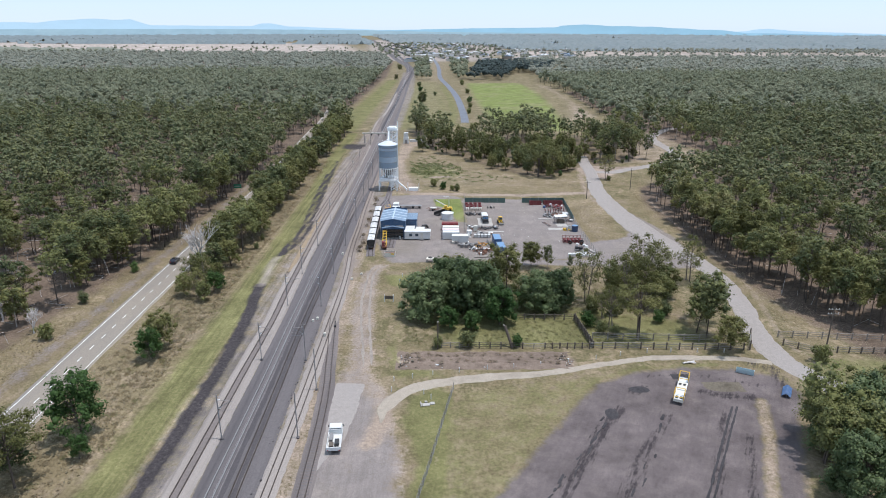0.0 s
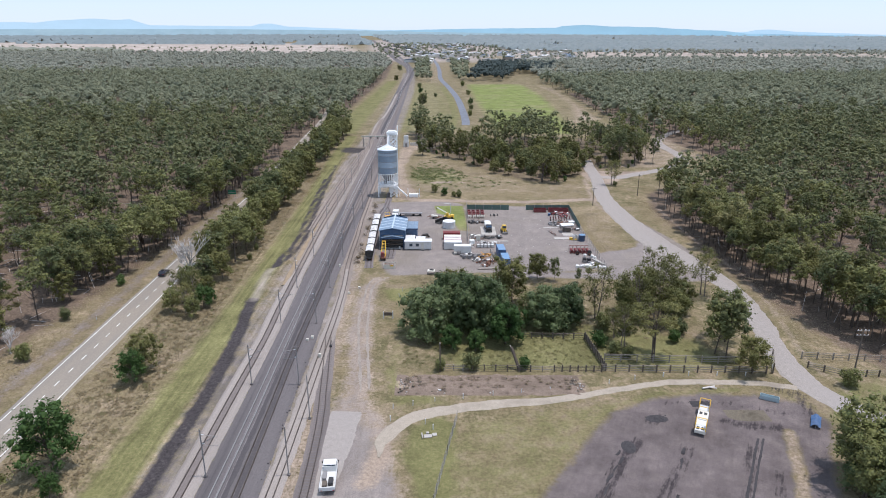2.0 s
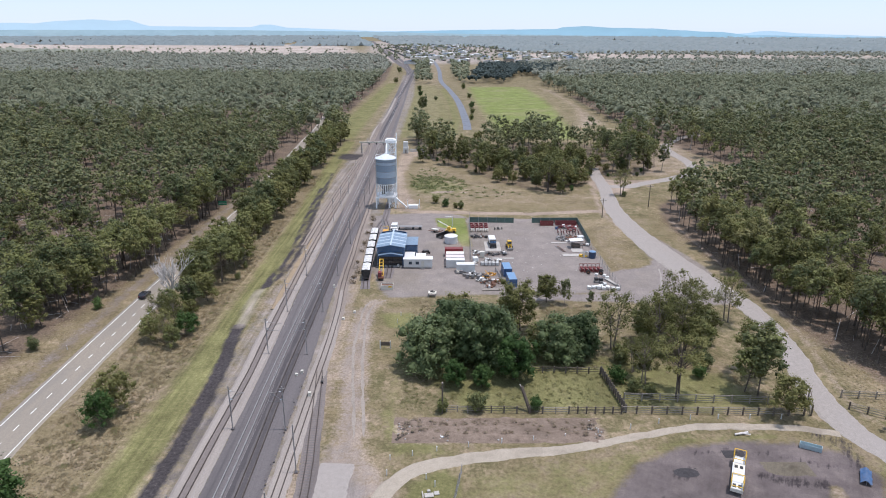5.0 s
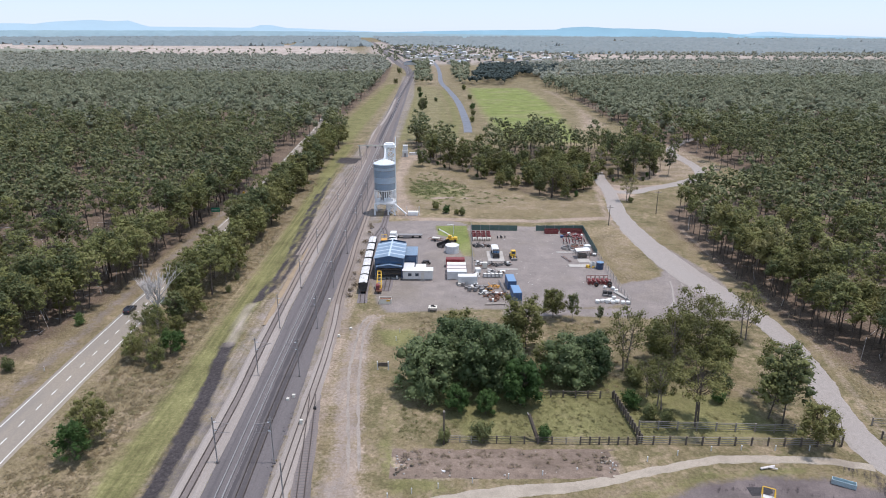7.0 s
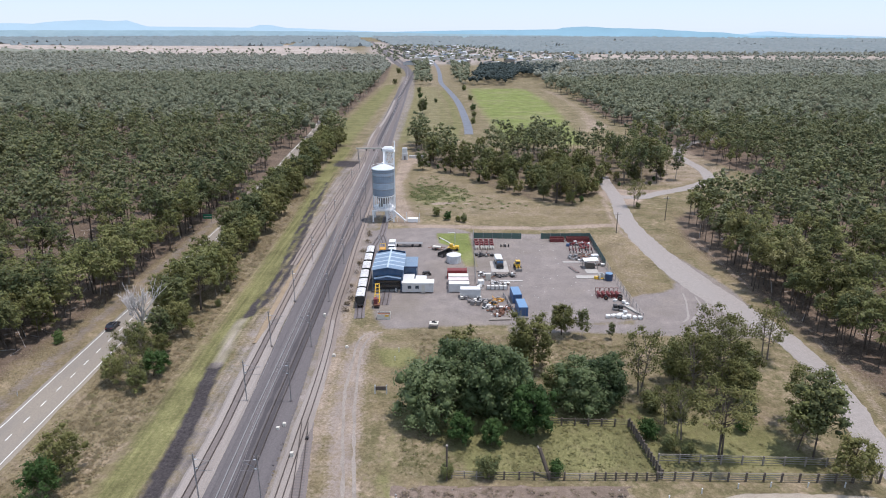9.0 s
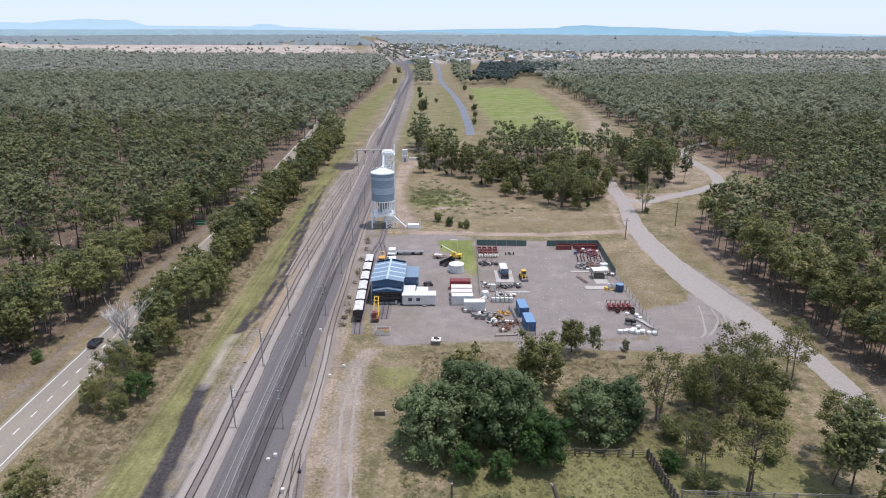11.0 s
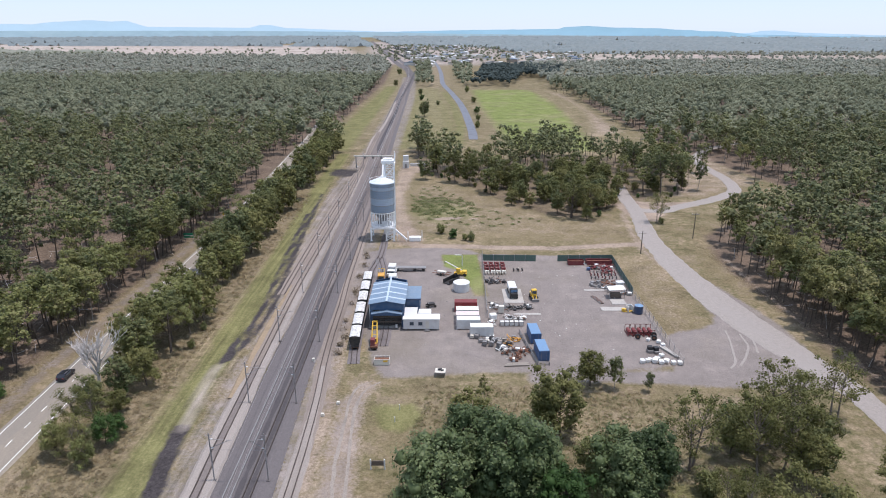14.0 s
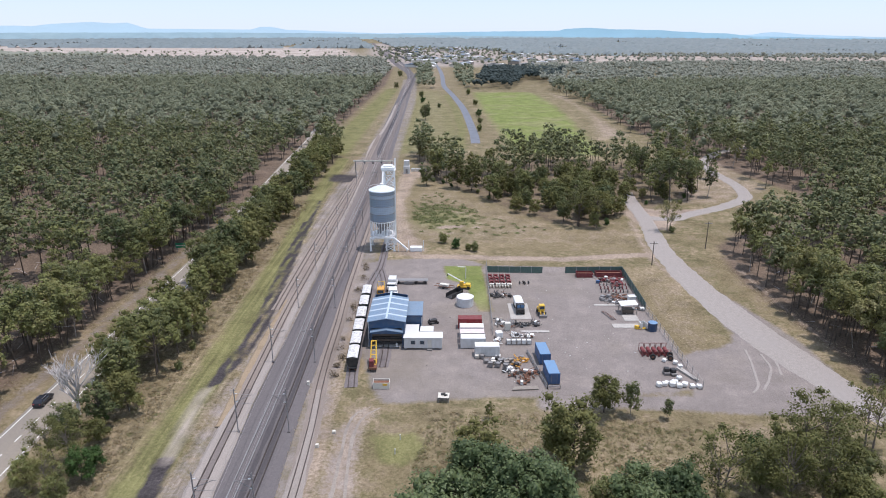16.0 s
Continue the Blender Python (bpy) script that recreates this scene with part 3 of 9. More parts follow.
ruts = np.maximum.reduce([0.9 * soft(line_distance(gx, gy, [(-12.5, 92), (-11.5, 98), (-9.5, 104)]) - 1.6, 3.0), 0.75 * soft(line_distance(gx, gy, [(-12, 93), (-11, 98), (-10, 103)]) - 2.0, 2.5), 0.5 * soft(line_distance(gx, gy, [(-4, 62), (-2.9, 79), (-1.3, 87), (0.8, 99), (2.5, 108)]) - 0.2, 1.4), 0.85 * soft(line_distance(gx, gy, SERVICE) - 2.2, 2.0), 0.8 * soft(np.abs(line_distance(gx, gy, [(62, 240), (59.5, 258), (61, 275), (64, 300)]) - 0) - 1.2, 3.0),
                          0.6 * soft(line_distance(gx, gy, [(82, 250), (81.5, 215), (83.5, 180), (81.5, 160), (78, 142), (75.5, 130), (77, 118)]) - 0.8, 2.0),
                          0.55 * soft(line_distance(gx, gy, [(-17.3, 178.3), (-19.8, 175.8), (-20.9, 171), (-20.8, 162), (-20.5, 150), (-18.8, 135), (-16.8, 122), (-15.5, 112)]) - 0.5, 1.3),
                          0.55 * soft(line_distance(gx, gy, [(-15.6, 177.9), (-18.1, 175), (-19.3, 170.3), (-19.1, 160), (-18.0, 150), (-16.2, 135), (-14.8, 122), (-13.5, 112)]) - 0.5, 1.3),
                          0.55 * soft(line_distance(gx, gy, [(63, 232), (66, 210), (70, 190), (74, 176)]) - 0.6, 1.6)])
straw = np.maximum.reduce([soft(sdf(gx, gy, [(-73, 50), (-56, 50), (-56, 420), (-72, 420)]), 4), soft(sdf(gx, gy, [(-97, 50), (-81, 50), (-81, 330), (-92, 330)]), 5), soft(sdf(gx, gy, [(47, 252), (62, 252), (64, 235), (58, 212), (52, 186), (47, 186)]), 4),
                           soft(line_distance(gx, gy, [(83, 130), (86, 160), (82, 190), (78, 240), (82, 270)]) - 3, 6), 0.45 * soft(sdf(gx, gy, [(4, 60), (12, 80), (30, 108), (2, 108)]), 5), 0.7 * soft(sdf(gx, gy, [(-10, 160), (50, 160), (60, 176), (-12, 178)]), 6), 0.9 * soft(sdf(gx, gy, [(-10, 264), (62, 268), (60, 296), (20, 290)]), 8), 0.9 * soft(sdf(gx, gy, [(6, 290), (40, 288), (24, 315), (4, 345), (-12, 380), (-20, 330)]), 10)])
lanes = np.maximum.reduce([soft(np.abs(gx + 50) - 7, 4) * soft(gy - 420, 40), 0.8 * soft(np.abs(gx + 42) - 4, 3), 0.3 * soft(sdf(gx, gy, DEPOT), 4)])
plain = np.maximum.reduce([0.85 * soft(line_distance(gx, gy, [(-48.7, 162), (-49.1, 167), (-49.7, 175), (-50.1, 181), (-49.8, 184)]) - 0.8, 1.4), soft(sdf(gx, gy, [(-2900, 1690), (-1000, 1680), (-190, 1640), (-400, 2650), (-2900, 2850)]), 60), 0.9 * soft(sdf(gx, gy, [(130, 1250), (420, 1360), (1400, 1330), (1400, 1750), (420, 1800), (150, 1800)]), 60), 0.6 * soft(sdf(gx, gy, [(-130, 1330), (60, 1300), (150, 1700), (190, 2600), (-340, 3300), (-220, 2000)]), 60)])
gnoise = np.array([noise.noise((x * 0.21, y * 0.05, 3.0)) for x, y in zip(gx, gy)])
coal = np.maximum.reduce([
    1.0 * soft(line_distance(gx, gy, [(-45.6, 50), (-45.4, 94), (-45.3, 117), (-46.0, 130), (-47.2, 146), (-48.7, 157), (-49.0, 162)]) - 1.5, 1.3),
    0.95 * soft(line_distance(gx, gy, [(-48.7, 186.7), (-47.3, 193), (-46.2, 202), (-45.8, 213), (-47.4, 232), (-50, 264), (-52.3, 300), (-54, 330)]) - 0.8, 1.3), 0.95 * soft(line_distance(gx, gy, [(-49.7, 185.5), (-49.3, 193), (-48.5, 202), (-48.2, 213), (-49.8, 232), (-52.2, 264), (-54.1, 300)]) - 0.7, 1.2), 0.8 * soft(sdf(gx, gy, [(-58, 368), (-50, 362), (-44, 366), (-44, 380), (-57, 382)]), 4),
    0.55 * soft(line_distance(gx, gy, [(-43, 60), (-42.8, 260)]) - 0.5, 2.0),
    0.5 * soft(line_distance(gx, gy, [(-21, 60), (-21.5, 108)]) - 0.6, 1.6)])
coal = coal * np.clip(1.05 + 0.5 * gnoise, 0, 1)
bump_z = np.array([noise.noise((x * 0.08, y * 0.08, 0.0)) + 0.5 * noise.noise((x * 0.3, y * 0.3, 7.0)) for x, y in zip(gx, gy)])
heights = 0.10 * bump_z * (1 - np.clip(grey + dirt, 0, 1)) - 0.06
nx, ny = len(xs), len(ys)
idx = np.arange(nx * ny).reshape(ny, nx)
quads = np.stack([idx[:-1, :-1], idx[:-1, 1:], idx[1:, 1:], idx[1:, :-1]], -1).reshape(-1, 4)
gtris = np.concatenate([quads[:, [0, 1, 2]], quads[:, [0, 2, 3]]])
gme = big_mesh("ground", np.stack([gx, gy, heights], 1), gtris, M_GROUND)
for aname, chans in (("zone_a", (green, grey, dirt)), ("zone_b", (coal, litter, lush)), ("zone_d", (straw, lanes, plain)), ("zone_c", (parking, streaks, ruts))):
    at = gme.attributes.new(aname, "FLOAT_COLOR", "POINT")
    at.data.foreach_set("color", np.stack([*chans, np.ones(gx.shape)], 1).astype(np.float32).ravel())
for p in gme.polygons:
    p.use_smooth = True
tagged(new("ground", gme), "dry olive and straw coloured grassland with bare soil and grey gravel hardstand", "ground", kind="structure")

# ---- highway, 2 lanes ----
ROAD_LINE = [(-75.0, -160), (-75.3, 40), (-75.4, 100), (-76.0, 130), (-76.6, 180), (-76.7, 200), (-77.2, 290), (-79.5, 320), (-84, 412), (-90, 520), (-120, 800)]
HALF = 3.15
rl = smooth_line(ROAD_LINE, 6)
road = obj("road", *raised(*ribbon(rl, HALF + 0.55, 0.05), 0.12, 0.4), M_ROAD)
tagged(road, "pale worn two-lane asphalt highway with white edge lines", "road", kind="structure")
for s in (-1, 1):
    pts = []
    for i, q in enumerate(rl):
        a, b = Vector(rl[max(i - 1, 0)]), Vector(rl[min(i + 1, len(rl) - 1)])
        d = (b - a).normalized()
        pts.append((q[0] + s * HALF * d.y, q[1] - s * HALF * d.x))
    obj("edge_line", *ribbon(pts, 0.075, 0.058), M_LINE, road)
for k in range(60):
    y = 62 + k * 5.26
    i = max(j for j, q in enumerate(rl) if q[1] <= y)
    f = (y - rl[i][1]) / (rl[i + 1][1] - rl[i][1])
    x = rl[i][0] + f * (rl[i + 1][0] - rl[i][0])
    dx = (rl[i + 1][0] - rl[i][0]) / (rl[i + 1][1] - rl[i][1])
    obj("dash", *ribbon([(x, y), (x + dx * 1.9, y + 1.9)], 0.08, 0.058), M_LINE, road)

# ---- other roads and pads ----
rr = smooth_line([(92, 84), (80, 103), (71.8, 117), (70.6, 127), (71.8, 138), (74.3, 148), (76.2, 163), (75.6, 176), (73.2, 186), (70.0, 199), (67.6, 213), (66.0, 228), (65.0, 244), (64.7, 258), (65.3, 270), (67.2, 284), (70, 303), (71.5, 325), (74, 345)], 0.8)
halves = [float(np.interp(y, (110, 120, 163, 176, 186, 199, 214, 233, 247, 260, 274, 290), (3.8, 3.1, 2.9, 3.3, 4.3, 5.2, 5.1, 4.7, 4.3, 3.9, 3.6, 3.1))) for x, y in rr]
tagged(obj("gravel_road", *rough_ribbon(rr, halves, 0.03, 0.45, 3.0), M_GRAVEL_ROAD), "wide pale grey gravel access road", "road", kind="structure")
tagged(obj("branch_road", *rough_ribbon(smooth_line([(71, 306), (80, 304), (90, 311), (104, 320), (119, 333), (124, 344), (127, 362), (127, 385), (129, 402), (136, 418), (152, 440), (180, 462)], 1.0), 3.0, 0.022, 0.4, 7.0), M_GRAVEL_ROAD), "pale gravel side road into the woods", "road", kind="structure")
tagged(obj("dirt_track", *rough_ribbon(smooth_line([(-11, 98), (-10.5, 103), (-7, 108.5), (-2, 111.2), (9, 113.8), (20, 115.2), (32, 118.6), (43.5, 121.6), (55, 121.8), (63, 121), (68, 119.5)], 0.7), [max(0.1, min(1.6, (y - 97.5) * 0.26)) if x < 8 else max(1.05, 1.6 - (x - 8) * 0.03) for x, y in smooth_line([(-11, 98), (-10.5, 103), (-7, 108.5), (-2, 111.2), (9, 113.8), (20, 115.2), (32, 118.6), (43.5, 121.6), (55, 121.8), (63, 121), (68, 119.5)], 0.7)], 0.02, 0.3, 9.0), M_TRACK_DIRT), "pale compacted dirt track curving over the grass", "track", kind="structure")
tagged(obj("hardstand_pad", *rough_ribbon(smooth_line([(-17.9, 111.3), (-18.2, 105), (-18.6, 99), (-19.6, 92), (-20.2, 84)], 0.7), [3.0 if y > 94 else max(0.2, 3.0 - (94 - y) * 0.28) for x, y in smooth_line([(-17.9, 111.3), (-18.2, 105), (-18.6, 99), (-19.6, 92), (-20.2, 84)], 0.7)], -0.01, 0.45, 21.0), M_GRAVEL_ROAD), "pale crushed-rock hardstand beside the siding", "hardstand", kind="structure")
for line in ([(-17.3, 178.3), (-19.8, 175.8), (-20.8, 171.1), (-20.7, 165), (-20.7, 159), (-20.6, 152), (-19.6, 142), (-17.6, 128), (-16.2, 118)], [(-15.6, 177.9), (-18.1, 175.0), (-19.3, 170.3), (-19.3, 164.5), (-19.0, 159), (-18.5, 152), (-17.6, 142), (-15.8, 128), (-14.6, 118)]):
    rut = smooth_line(line, 0.7)
    tagged(obj("wheel_rut", *rough_ribbon(rut, [max(0.06, min(0.34, 0.05 + 0.04 * min(k, len(rut) - k))) for k in range(len(rut))], -0.045, 0.25, 30.0), M_RUT), "pale wheel rut worn into the depot ground", "wheel rut", kind="structure")

# ---- railway tracks ----
M_RAIL_SHADE = granular("coal_dark_rail_shade", (0.036, 0.033, 0.037), (0.098, 0.089, 0.092), 1.6, 0.95, (1.4, 0.1, 1), (0.17, 0.145, 0.13))
M_BALLAST_OILY = granular("ballast_oily_dark", (0.055, 0.049, 0.051), (0.115, 0.103, 0.104), 3.0, 0.85, (1.6, 0.04, 1), (0.045, 0.041, 0.043))
M_YARD_BED = granular("yard_gravel_oily", (0.12, 0.106, 0.104), (0.23, 0.2, 0.195), 2.0, 0.9)
M_BALLAST_BROWN = granular("ballast_brown_dusty", (0.135, 0.114, 0.106), (0.225, 0.193, 0.178), 2.4, 0.95, (1.8, 0.03, 1), (0.09, 0.078, 0.076))
M_STRIP = granular("track_centre_brown", (0.19, 0.155, 0.132), (0.31, 0.26, 0.225), 3.0, 0.95, (1, 0.1, 1))
M_SLEEPER_PALE = rough_paint("sleeper_pale_dusty", (0.3, 0.255, 0.225), 0.95, scale=0.6)


def railway_track(label, line, bed_half, bed_mat, z, rail_mat, sleepers=True, y_end=330.0, strip=False):
    pts = smooth_line(line, 8)
    t = thing("railway_track", label, "railway track", kind="structure")
    edge = smooth_line(line, 1.5) if line[-1][1] < 560 else pts
    wob = [bed_half + 0.22 * noise.noise((q[0], q[1] * 0.5, bed_half)) + 0.12 * noise.noise((q[0], q[1] * 1.7, 3)) for q in edge]
    obj("ballast", *raised(*ribbon(edge, wob, z), z + 0.05, 0.5), bed_mat, t)
    if strip:
        obj("dusty_strip", *ribbon(pts, 0.5, z + 0.02), M_STRIP, t)
    for s in (-1, 1):
        pp = [(x + s * 0.57, y) for x, y in pts]
        obj("rail", *raised(*ribbon(pp, 0.05, z + 0.2), 0.18, 0.035), rail_mat, t)
    if sleepers:
        vs, fs = [], []
        y = max(56.0, pts[0][1] + 0.3)
        while y < min(y_end, pts[-1][1] - 1):
            i = max(j for j, q in enumerate(pts) if q[1] <= y)
            f = (y - pts[i][1]) / (pts[i + 1][1] - pts[i][1])
            x = pts[i][0] + f * (pts[i + 1][0] - pts[i][0])
            n = len(vs)
            vs += [(x + a, y + b, z + c) for c in (-0.03, 0.012) for a, b in ((-1.07, -0.12), (1.07, -0.12), (1.07, 0.12), (-1.07, 0.12))]
            fs += [(n + 4, n + 5, n + 6, n + 7), (n, n + 1, n + 5, n + 4), (n + 2, n + 3, n + 7, n + 6), (n + 1, n + 2, n + 6, n + 5), (n + 3, n, n + 4, n + 7)]
            y += 0.69
        tagged(obj("sleepers", vs, fs, M_SLEEPER if bed_mat is not M_BALLAST_PALE else M_SLEEPER_PALE, t), kind="stuff")
    return t


def rough_edges(line, halves, z):
    return ribbon(line, [h + 0.2 * noise.noise((q[0], q[1] * 0.5, h)) + 0.12 * noise.noise((q[0], q[1] * 1.7, 3)) for q, h in zip(line, halves)], z)


FAR = [(-41, 560), (-44, 680), (-47.5, 830), (-54, 1050), (-80, 1350), (-190, 2200)]
formation = smooth_line([(-32.0, -160), (-32.0, 40), (-32.4, 79), (-33.0, 104), (-33.2, 131), (-33.8, 156), (-34.7, 180), (-34.7, 225), (-35, 280), (-36, 335), (-37.6, 400), (-40, 500), (-46, 800), (-55, 1100), (-110, 1500), (-340, 3300)], 10)
tagged(obj("rail_formation", *raised(*ribbon(formation, [4.2 if y < 420 else 5.5 for x, y in formation], 0.12), 0.2, 0.6), M_BALLAST_DARK), "broad dark coal-dusted ballast formation of the main lines", "railway bed", kind="structure")
GOODS = [(-39.5, -160), (-39.5, 40), (-39.6, 79), (-39.9, 106), (-40.0, 117), (-40.1, 140), (-40.8, 155), (-41.2, 170), (-41.6, 184), (-42.0, 200), (-42.5, 225), (-42.4, 260), (-42.2, 318), (-43.2, 380), (-44.7, 422)]
railway_track("goods line on a pale bed that turns dusty brown", GOODS + [(-46, 500)], 1.3, M_STRIP, 0.26, M_RAIL, False)
bed = smooth_line([p for p in GOODS if p[1] < 185], 1.5)
tagged(obj("pale_ballast_bed", *raised(*rough_edges(bed, [min(1.75, 0.4 + (186 - y) * 0.1) for x, y in bed], 0.275), 0.3, 0.5), M_BALLAST_PALE), "pale crushed-rock ballast under the goods line", "ballast", kind="structure")
tagged(obj("dusty_strip", *rough_edges(bed, [0.72] * len(bed), 0.283), M_BALLAST_BROWN), "brown dusty strip between the rails of the goods line", "ballast", kind="structure")
shoulder = smooth_line([(-38.6, 128), (-38.9, 145), (-39.5, 158), (-40.0, 170), (-40.4, 185), (-40.6, 200), (-40.9, 225), (-40.9, 250), (-41.0, 290), (-41.3, 330), (-41.8, 372)], 1.5)
tagged(obj("ballast_shoulder", *raised(*rough_edges(shoulder, [min(0.55, 0.2 + (y - 128) * 0.02) if y < 290 else max(0.25, 0.55 - (y - 290) * 0.008) for x, y in shoulder], 0.32), 0.3, 0.3), M_BALLAST_PALE), "pale ballast shoulder along the line of masts", "ballast", kind="structure")
MAIN_A = [(-34.1, -160), (-34.1, 40), (-34.5, 83), (-34.75, 111), (-35.1, 127), (-35.45, 145), (-35.6, 165), (-35.75, 181), (-36.0, 200), (-36.4, 214), (-37.0, 240), (-37.3, 265), (-37.5, 300), (-37.7, 340), (-38.6, 400), (-39.6, 480)] + FAR
MAIN_B = [(-30.5, -160), (-30.5, 40), (-31.1, 83), (-31.7, 111), (-32.2, 127), (-32.5, 145), (-32.55, 161), (-32.7, 181), (-33.0, 200), (-33.5, 225), (-33.6, 260), (-34.4, 335), (-35.8, 393), (-37.3, 478)] + [(x + 3, y) for x, y in FAR]
for label, line, z, rail_mat in (("electrified main line with polished rails on dark ballast", MAIN_A, 0.2, M_RAIL_SHINY), ("electrified main line with dull rails on dark ballast", MAIN_B, 0.19, M_RAIL)):
    main = railway_track(label, line, 1.5, M_BALLAST_DARK, z, rail_mat, False)
    fine = smooth_line([q for q in line if q[1] < 500], 2.0)
    # dark ribbon under each rail: grease, with the rail's shadow put into its colour
    for off, half in ((-0.57, 0.15), (0.57, 0.15)):
        obj("greasy_strip", *ribbon([(x + off, y) for x, y in fine], [half * (1 + 0.4 * noise.noise((x, y * 0.4, off))) for x, y in fine], z + 0.012), M_RAIL_SHADE, main)
    if rail_mat is M_RAIL:
        obj("oily_strip", *ribbon(fine, [0.36 + 0.14 * noise.noise((x, y * 0.25, 4)) for x, y in fine], z + 0.006), M_BALLAST_OILY, main)
six_foot = smooth_line([(-32.3, 40), (-32.8, 83), (-33.2, 111), (-33.65, 127), (-33.95, 145), (-34.1, 165), (-34.2, 181), (-34.5, 200), (-34.9, 225), (-35.4, 260), (-36, 335)], 1.5)
tagged(obj("six_foot", *rough_edges(six_foot, [0.42] * len(six_foot), 0.212), M_BALLAST_OILY), "oil-darkened ballast between the two main lines", "ballast", kind="structure")
brown = smooth_line([(-34.7, 205), (-34.8, 225), (-35.2, 250), (-35.6, 280), (-36.4, 335), (-38.2, 400), (-40.5, 500), (-42.5, 640), (-46, 800), (-52, 1000)], 4)
tagged(obj("dusty_formation", *rough_edges(brown, [min(4.3, 0.2 + (y - 205) * 0.06) if y < 700 else 3.2 for x, y in brown], 0.208), M_BALLAST_BROWN), "brown dusty ballast covering the farther main lines", "railway bed", kind="structure")
for line, half, mt, label in (([(-44, 395), (-47, 464), (-45.5, 520), (-46, 600), (-48, 690)], 0.9, M_BALLAST_PALE, "pale ballast strip along the far lines"),
                             ([(-39.5, 420), (-41, 464), (-42, 602), (-44.8, 712), (-45, 876), (-48, 1145)], 1.2, M_BALLAST_OILY, "dark oily strip along the far lines")):
    far = smooth_line(line, 5.0)
    tagged(obj("far_strip", *rough_edges(far, [half * (0.3 if k < 3 or k > len(far) - 4 else 1.0) for k in range(len(far))], 0.225), mt), label, "ballast", kind="structure")
LOOP = [(-26.2, -160), (-26.2, 40), (-26.3, 79), (-26.1, 99), (-26.2, 118), (-26.4, 138), (-26.5, 155), (-27.1, 172), (-28.0, 184), (-28.6, 198), (-28.9, 215), (-29.6, 232), (-30, 260), (-31, 330), (-34.5, 400)]
railway_track("siding on pale sandy ballast", LOOP, 1.0, M_STRIP, 0.08, M_RAIL, False)
bed = smooth_line([p for p in LOOP if p[1] < 185], 1.5)
tagged(obj("pale_siding_bed", *raised(*rough_edges(bed, [min(1.3, 0.3 + (184 - y) * 0.03) for x, y in bed], 0.095), 0.14, 0.3), M_BALLAST_PALE), "pale sandy ballast under the siding", "ballast", kind="structure")
railway_track("little-used weedy siding joining the loop", [(-20.6, -160), (-20.6, 40), (-21.0, 80), (-22.0, 105), (-23.4, 118), (-24.8, 130), (-26.2, 141)], 1.05, M_BALLAST_BROWN, 0.03, M_RAIL)
railway_track("yard siding beside the workshop", [(-21.9, 185), (-22.5, 192), (-23.0, 205), (-23.5, 225), (-23.8, 240), (-22.4, 252), (-22.4, 268), (-23, 300), (-27, 340)], 0.8, M_YARD_BED, 0.03, M_RAIL, False)
railway_track("yard track running into the workshop", [(-16.5, 193), (-16.6, 205), (-18.4, 225), (-20.2, 240), (-22.2, 251)], 0.8, M_YARD_BED, 0.02, M_RAIL, False)
railway_track("disused line on brown earth beside the goods line", [(-45.4, 222), (-45.6, 250), (-45.6, 290), (-45.2, 330), (-44.7, 372)], 0.9, M_STRIP, 0.03, M_RAIL, False)
ochre = smooth_line([(-42.75, 171.5), (-43.2, 185), (-43.6, 200), (-44.1, 228)], 1.0)
tagged(obj("ochre_verge", *raised(*rough_edges(ochre, [1.0 if y < 205 else 1.0 - (y - 205) * 0.03 for x, y in ochre], 0.2), 0.25, 0.3), M_BALLAST_OCHRE), "strip of ochre spoil beside the goods line", "spoil", kind="structure")
# ---- trees ----


def leaf_cloud(centres, radii, per, size, rg, flat=0.75, quad=True, up=0.6):
    """Leaf blades scattered through ellipsoid clumps; returns vertices and triangles."""
    C = np.repeat(np.asarray(centres, float), per, 0)
    R = np.repeat(np.asarray(radii, float), per)[:, None]
    d = rg.normal(size=C.shape)
    d /= np.linalg.norm(d, axis=1)[:, None]
    rad = rg.uniform(0.2, 1.4, (len(C), 1)) ** 0.65
    p = C + d * rad * R * np.array([1, 1, flat])
    n = d * 0.9 + rg.normal(size=C.shape) * 0.42 + np.array([0, 0, up])
    n /= np.linalg.norm(n, axis=1)[:, None]
    a = np.cross(n, rg.normal(size=C.shape))
    a /= np.linalg.norm(a, axis=1)[:, None] + 1e-9
    b = np.cross(n, a)
    s = size * rg.uniform(0.6, 1.35, (len(C), 1))
    if quad:
        v = np.stack([p - a * s, p - b * s * 0.55, p + a * s, p + b * s * 0.55], 1).reshape(-1, 3)
        k = np.arange(len(C))[:, None] * 4
        t = np.concatenate([k + [0, 1, 2], k + [0, 2, 3]])
    else:
        v = np.stack([p - a * s - b * s * 0.5, p + a * s - b * s * 0.5, p + b * s * 0.9], 1).reshape(-1, 3)
        t = np.arange(len(C))[:, None] * 3 + [0, 1, 2]
    return v, t


ICO_V = np.array([(0, 0, 1)] + [(0.894 * math.cos(a), 0.894 * math.sin(a), 0.447) for a in np.arange(5) * 1.2566]
                 + [(0.894 * math.cos(a), 0.894 * math.sin(a), -0.447) for a in np.arange(5) * 1.2566 + 0.6283] + [(0, 0, -1)])
ICO_T = np.array([(0, k + 1, (k + 1) % 5 + 1) for k in range(5)] + [(k + 1, k + 6, (k + 1) % 5 + 1) for k in range(5)]
                 + [((k + 1) % 5 + 1, k + 6, (k + 1) % 5 + 6) for k in range(5)] + [(11, (k + 1) % 5 + 6, k + 6) for k in range(5)])


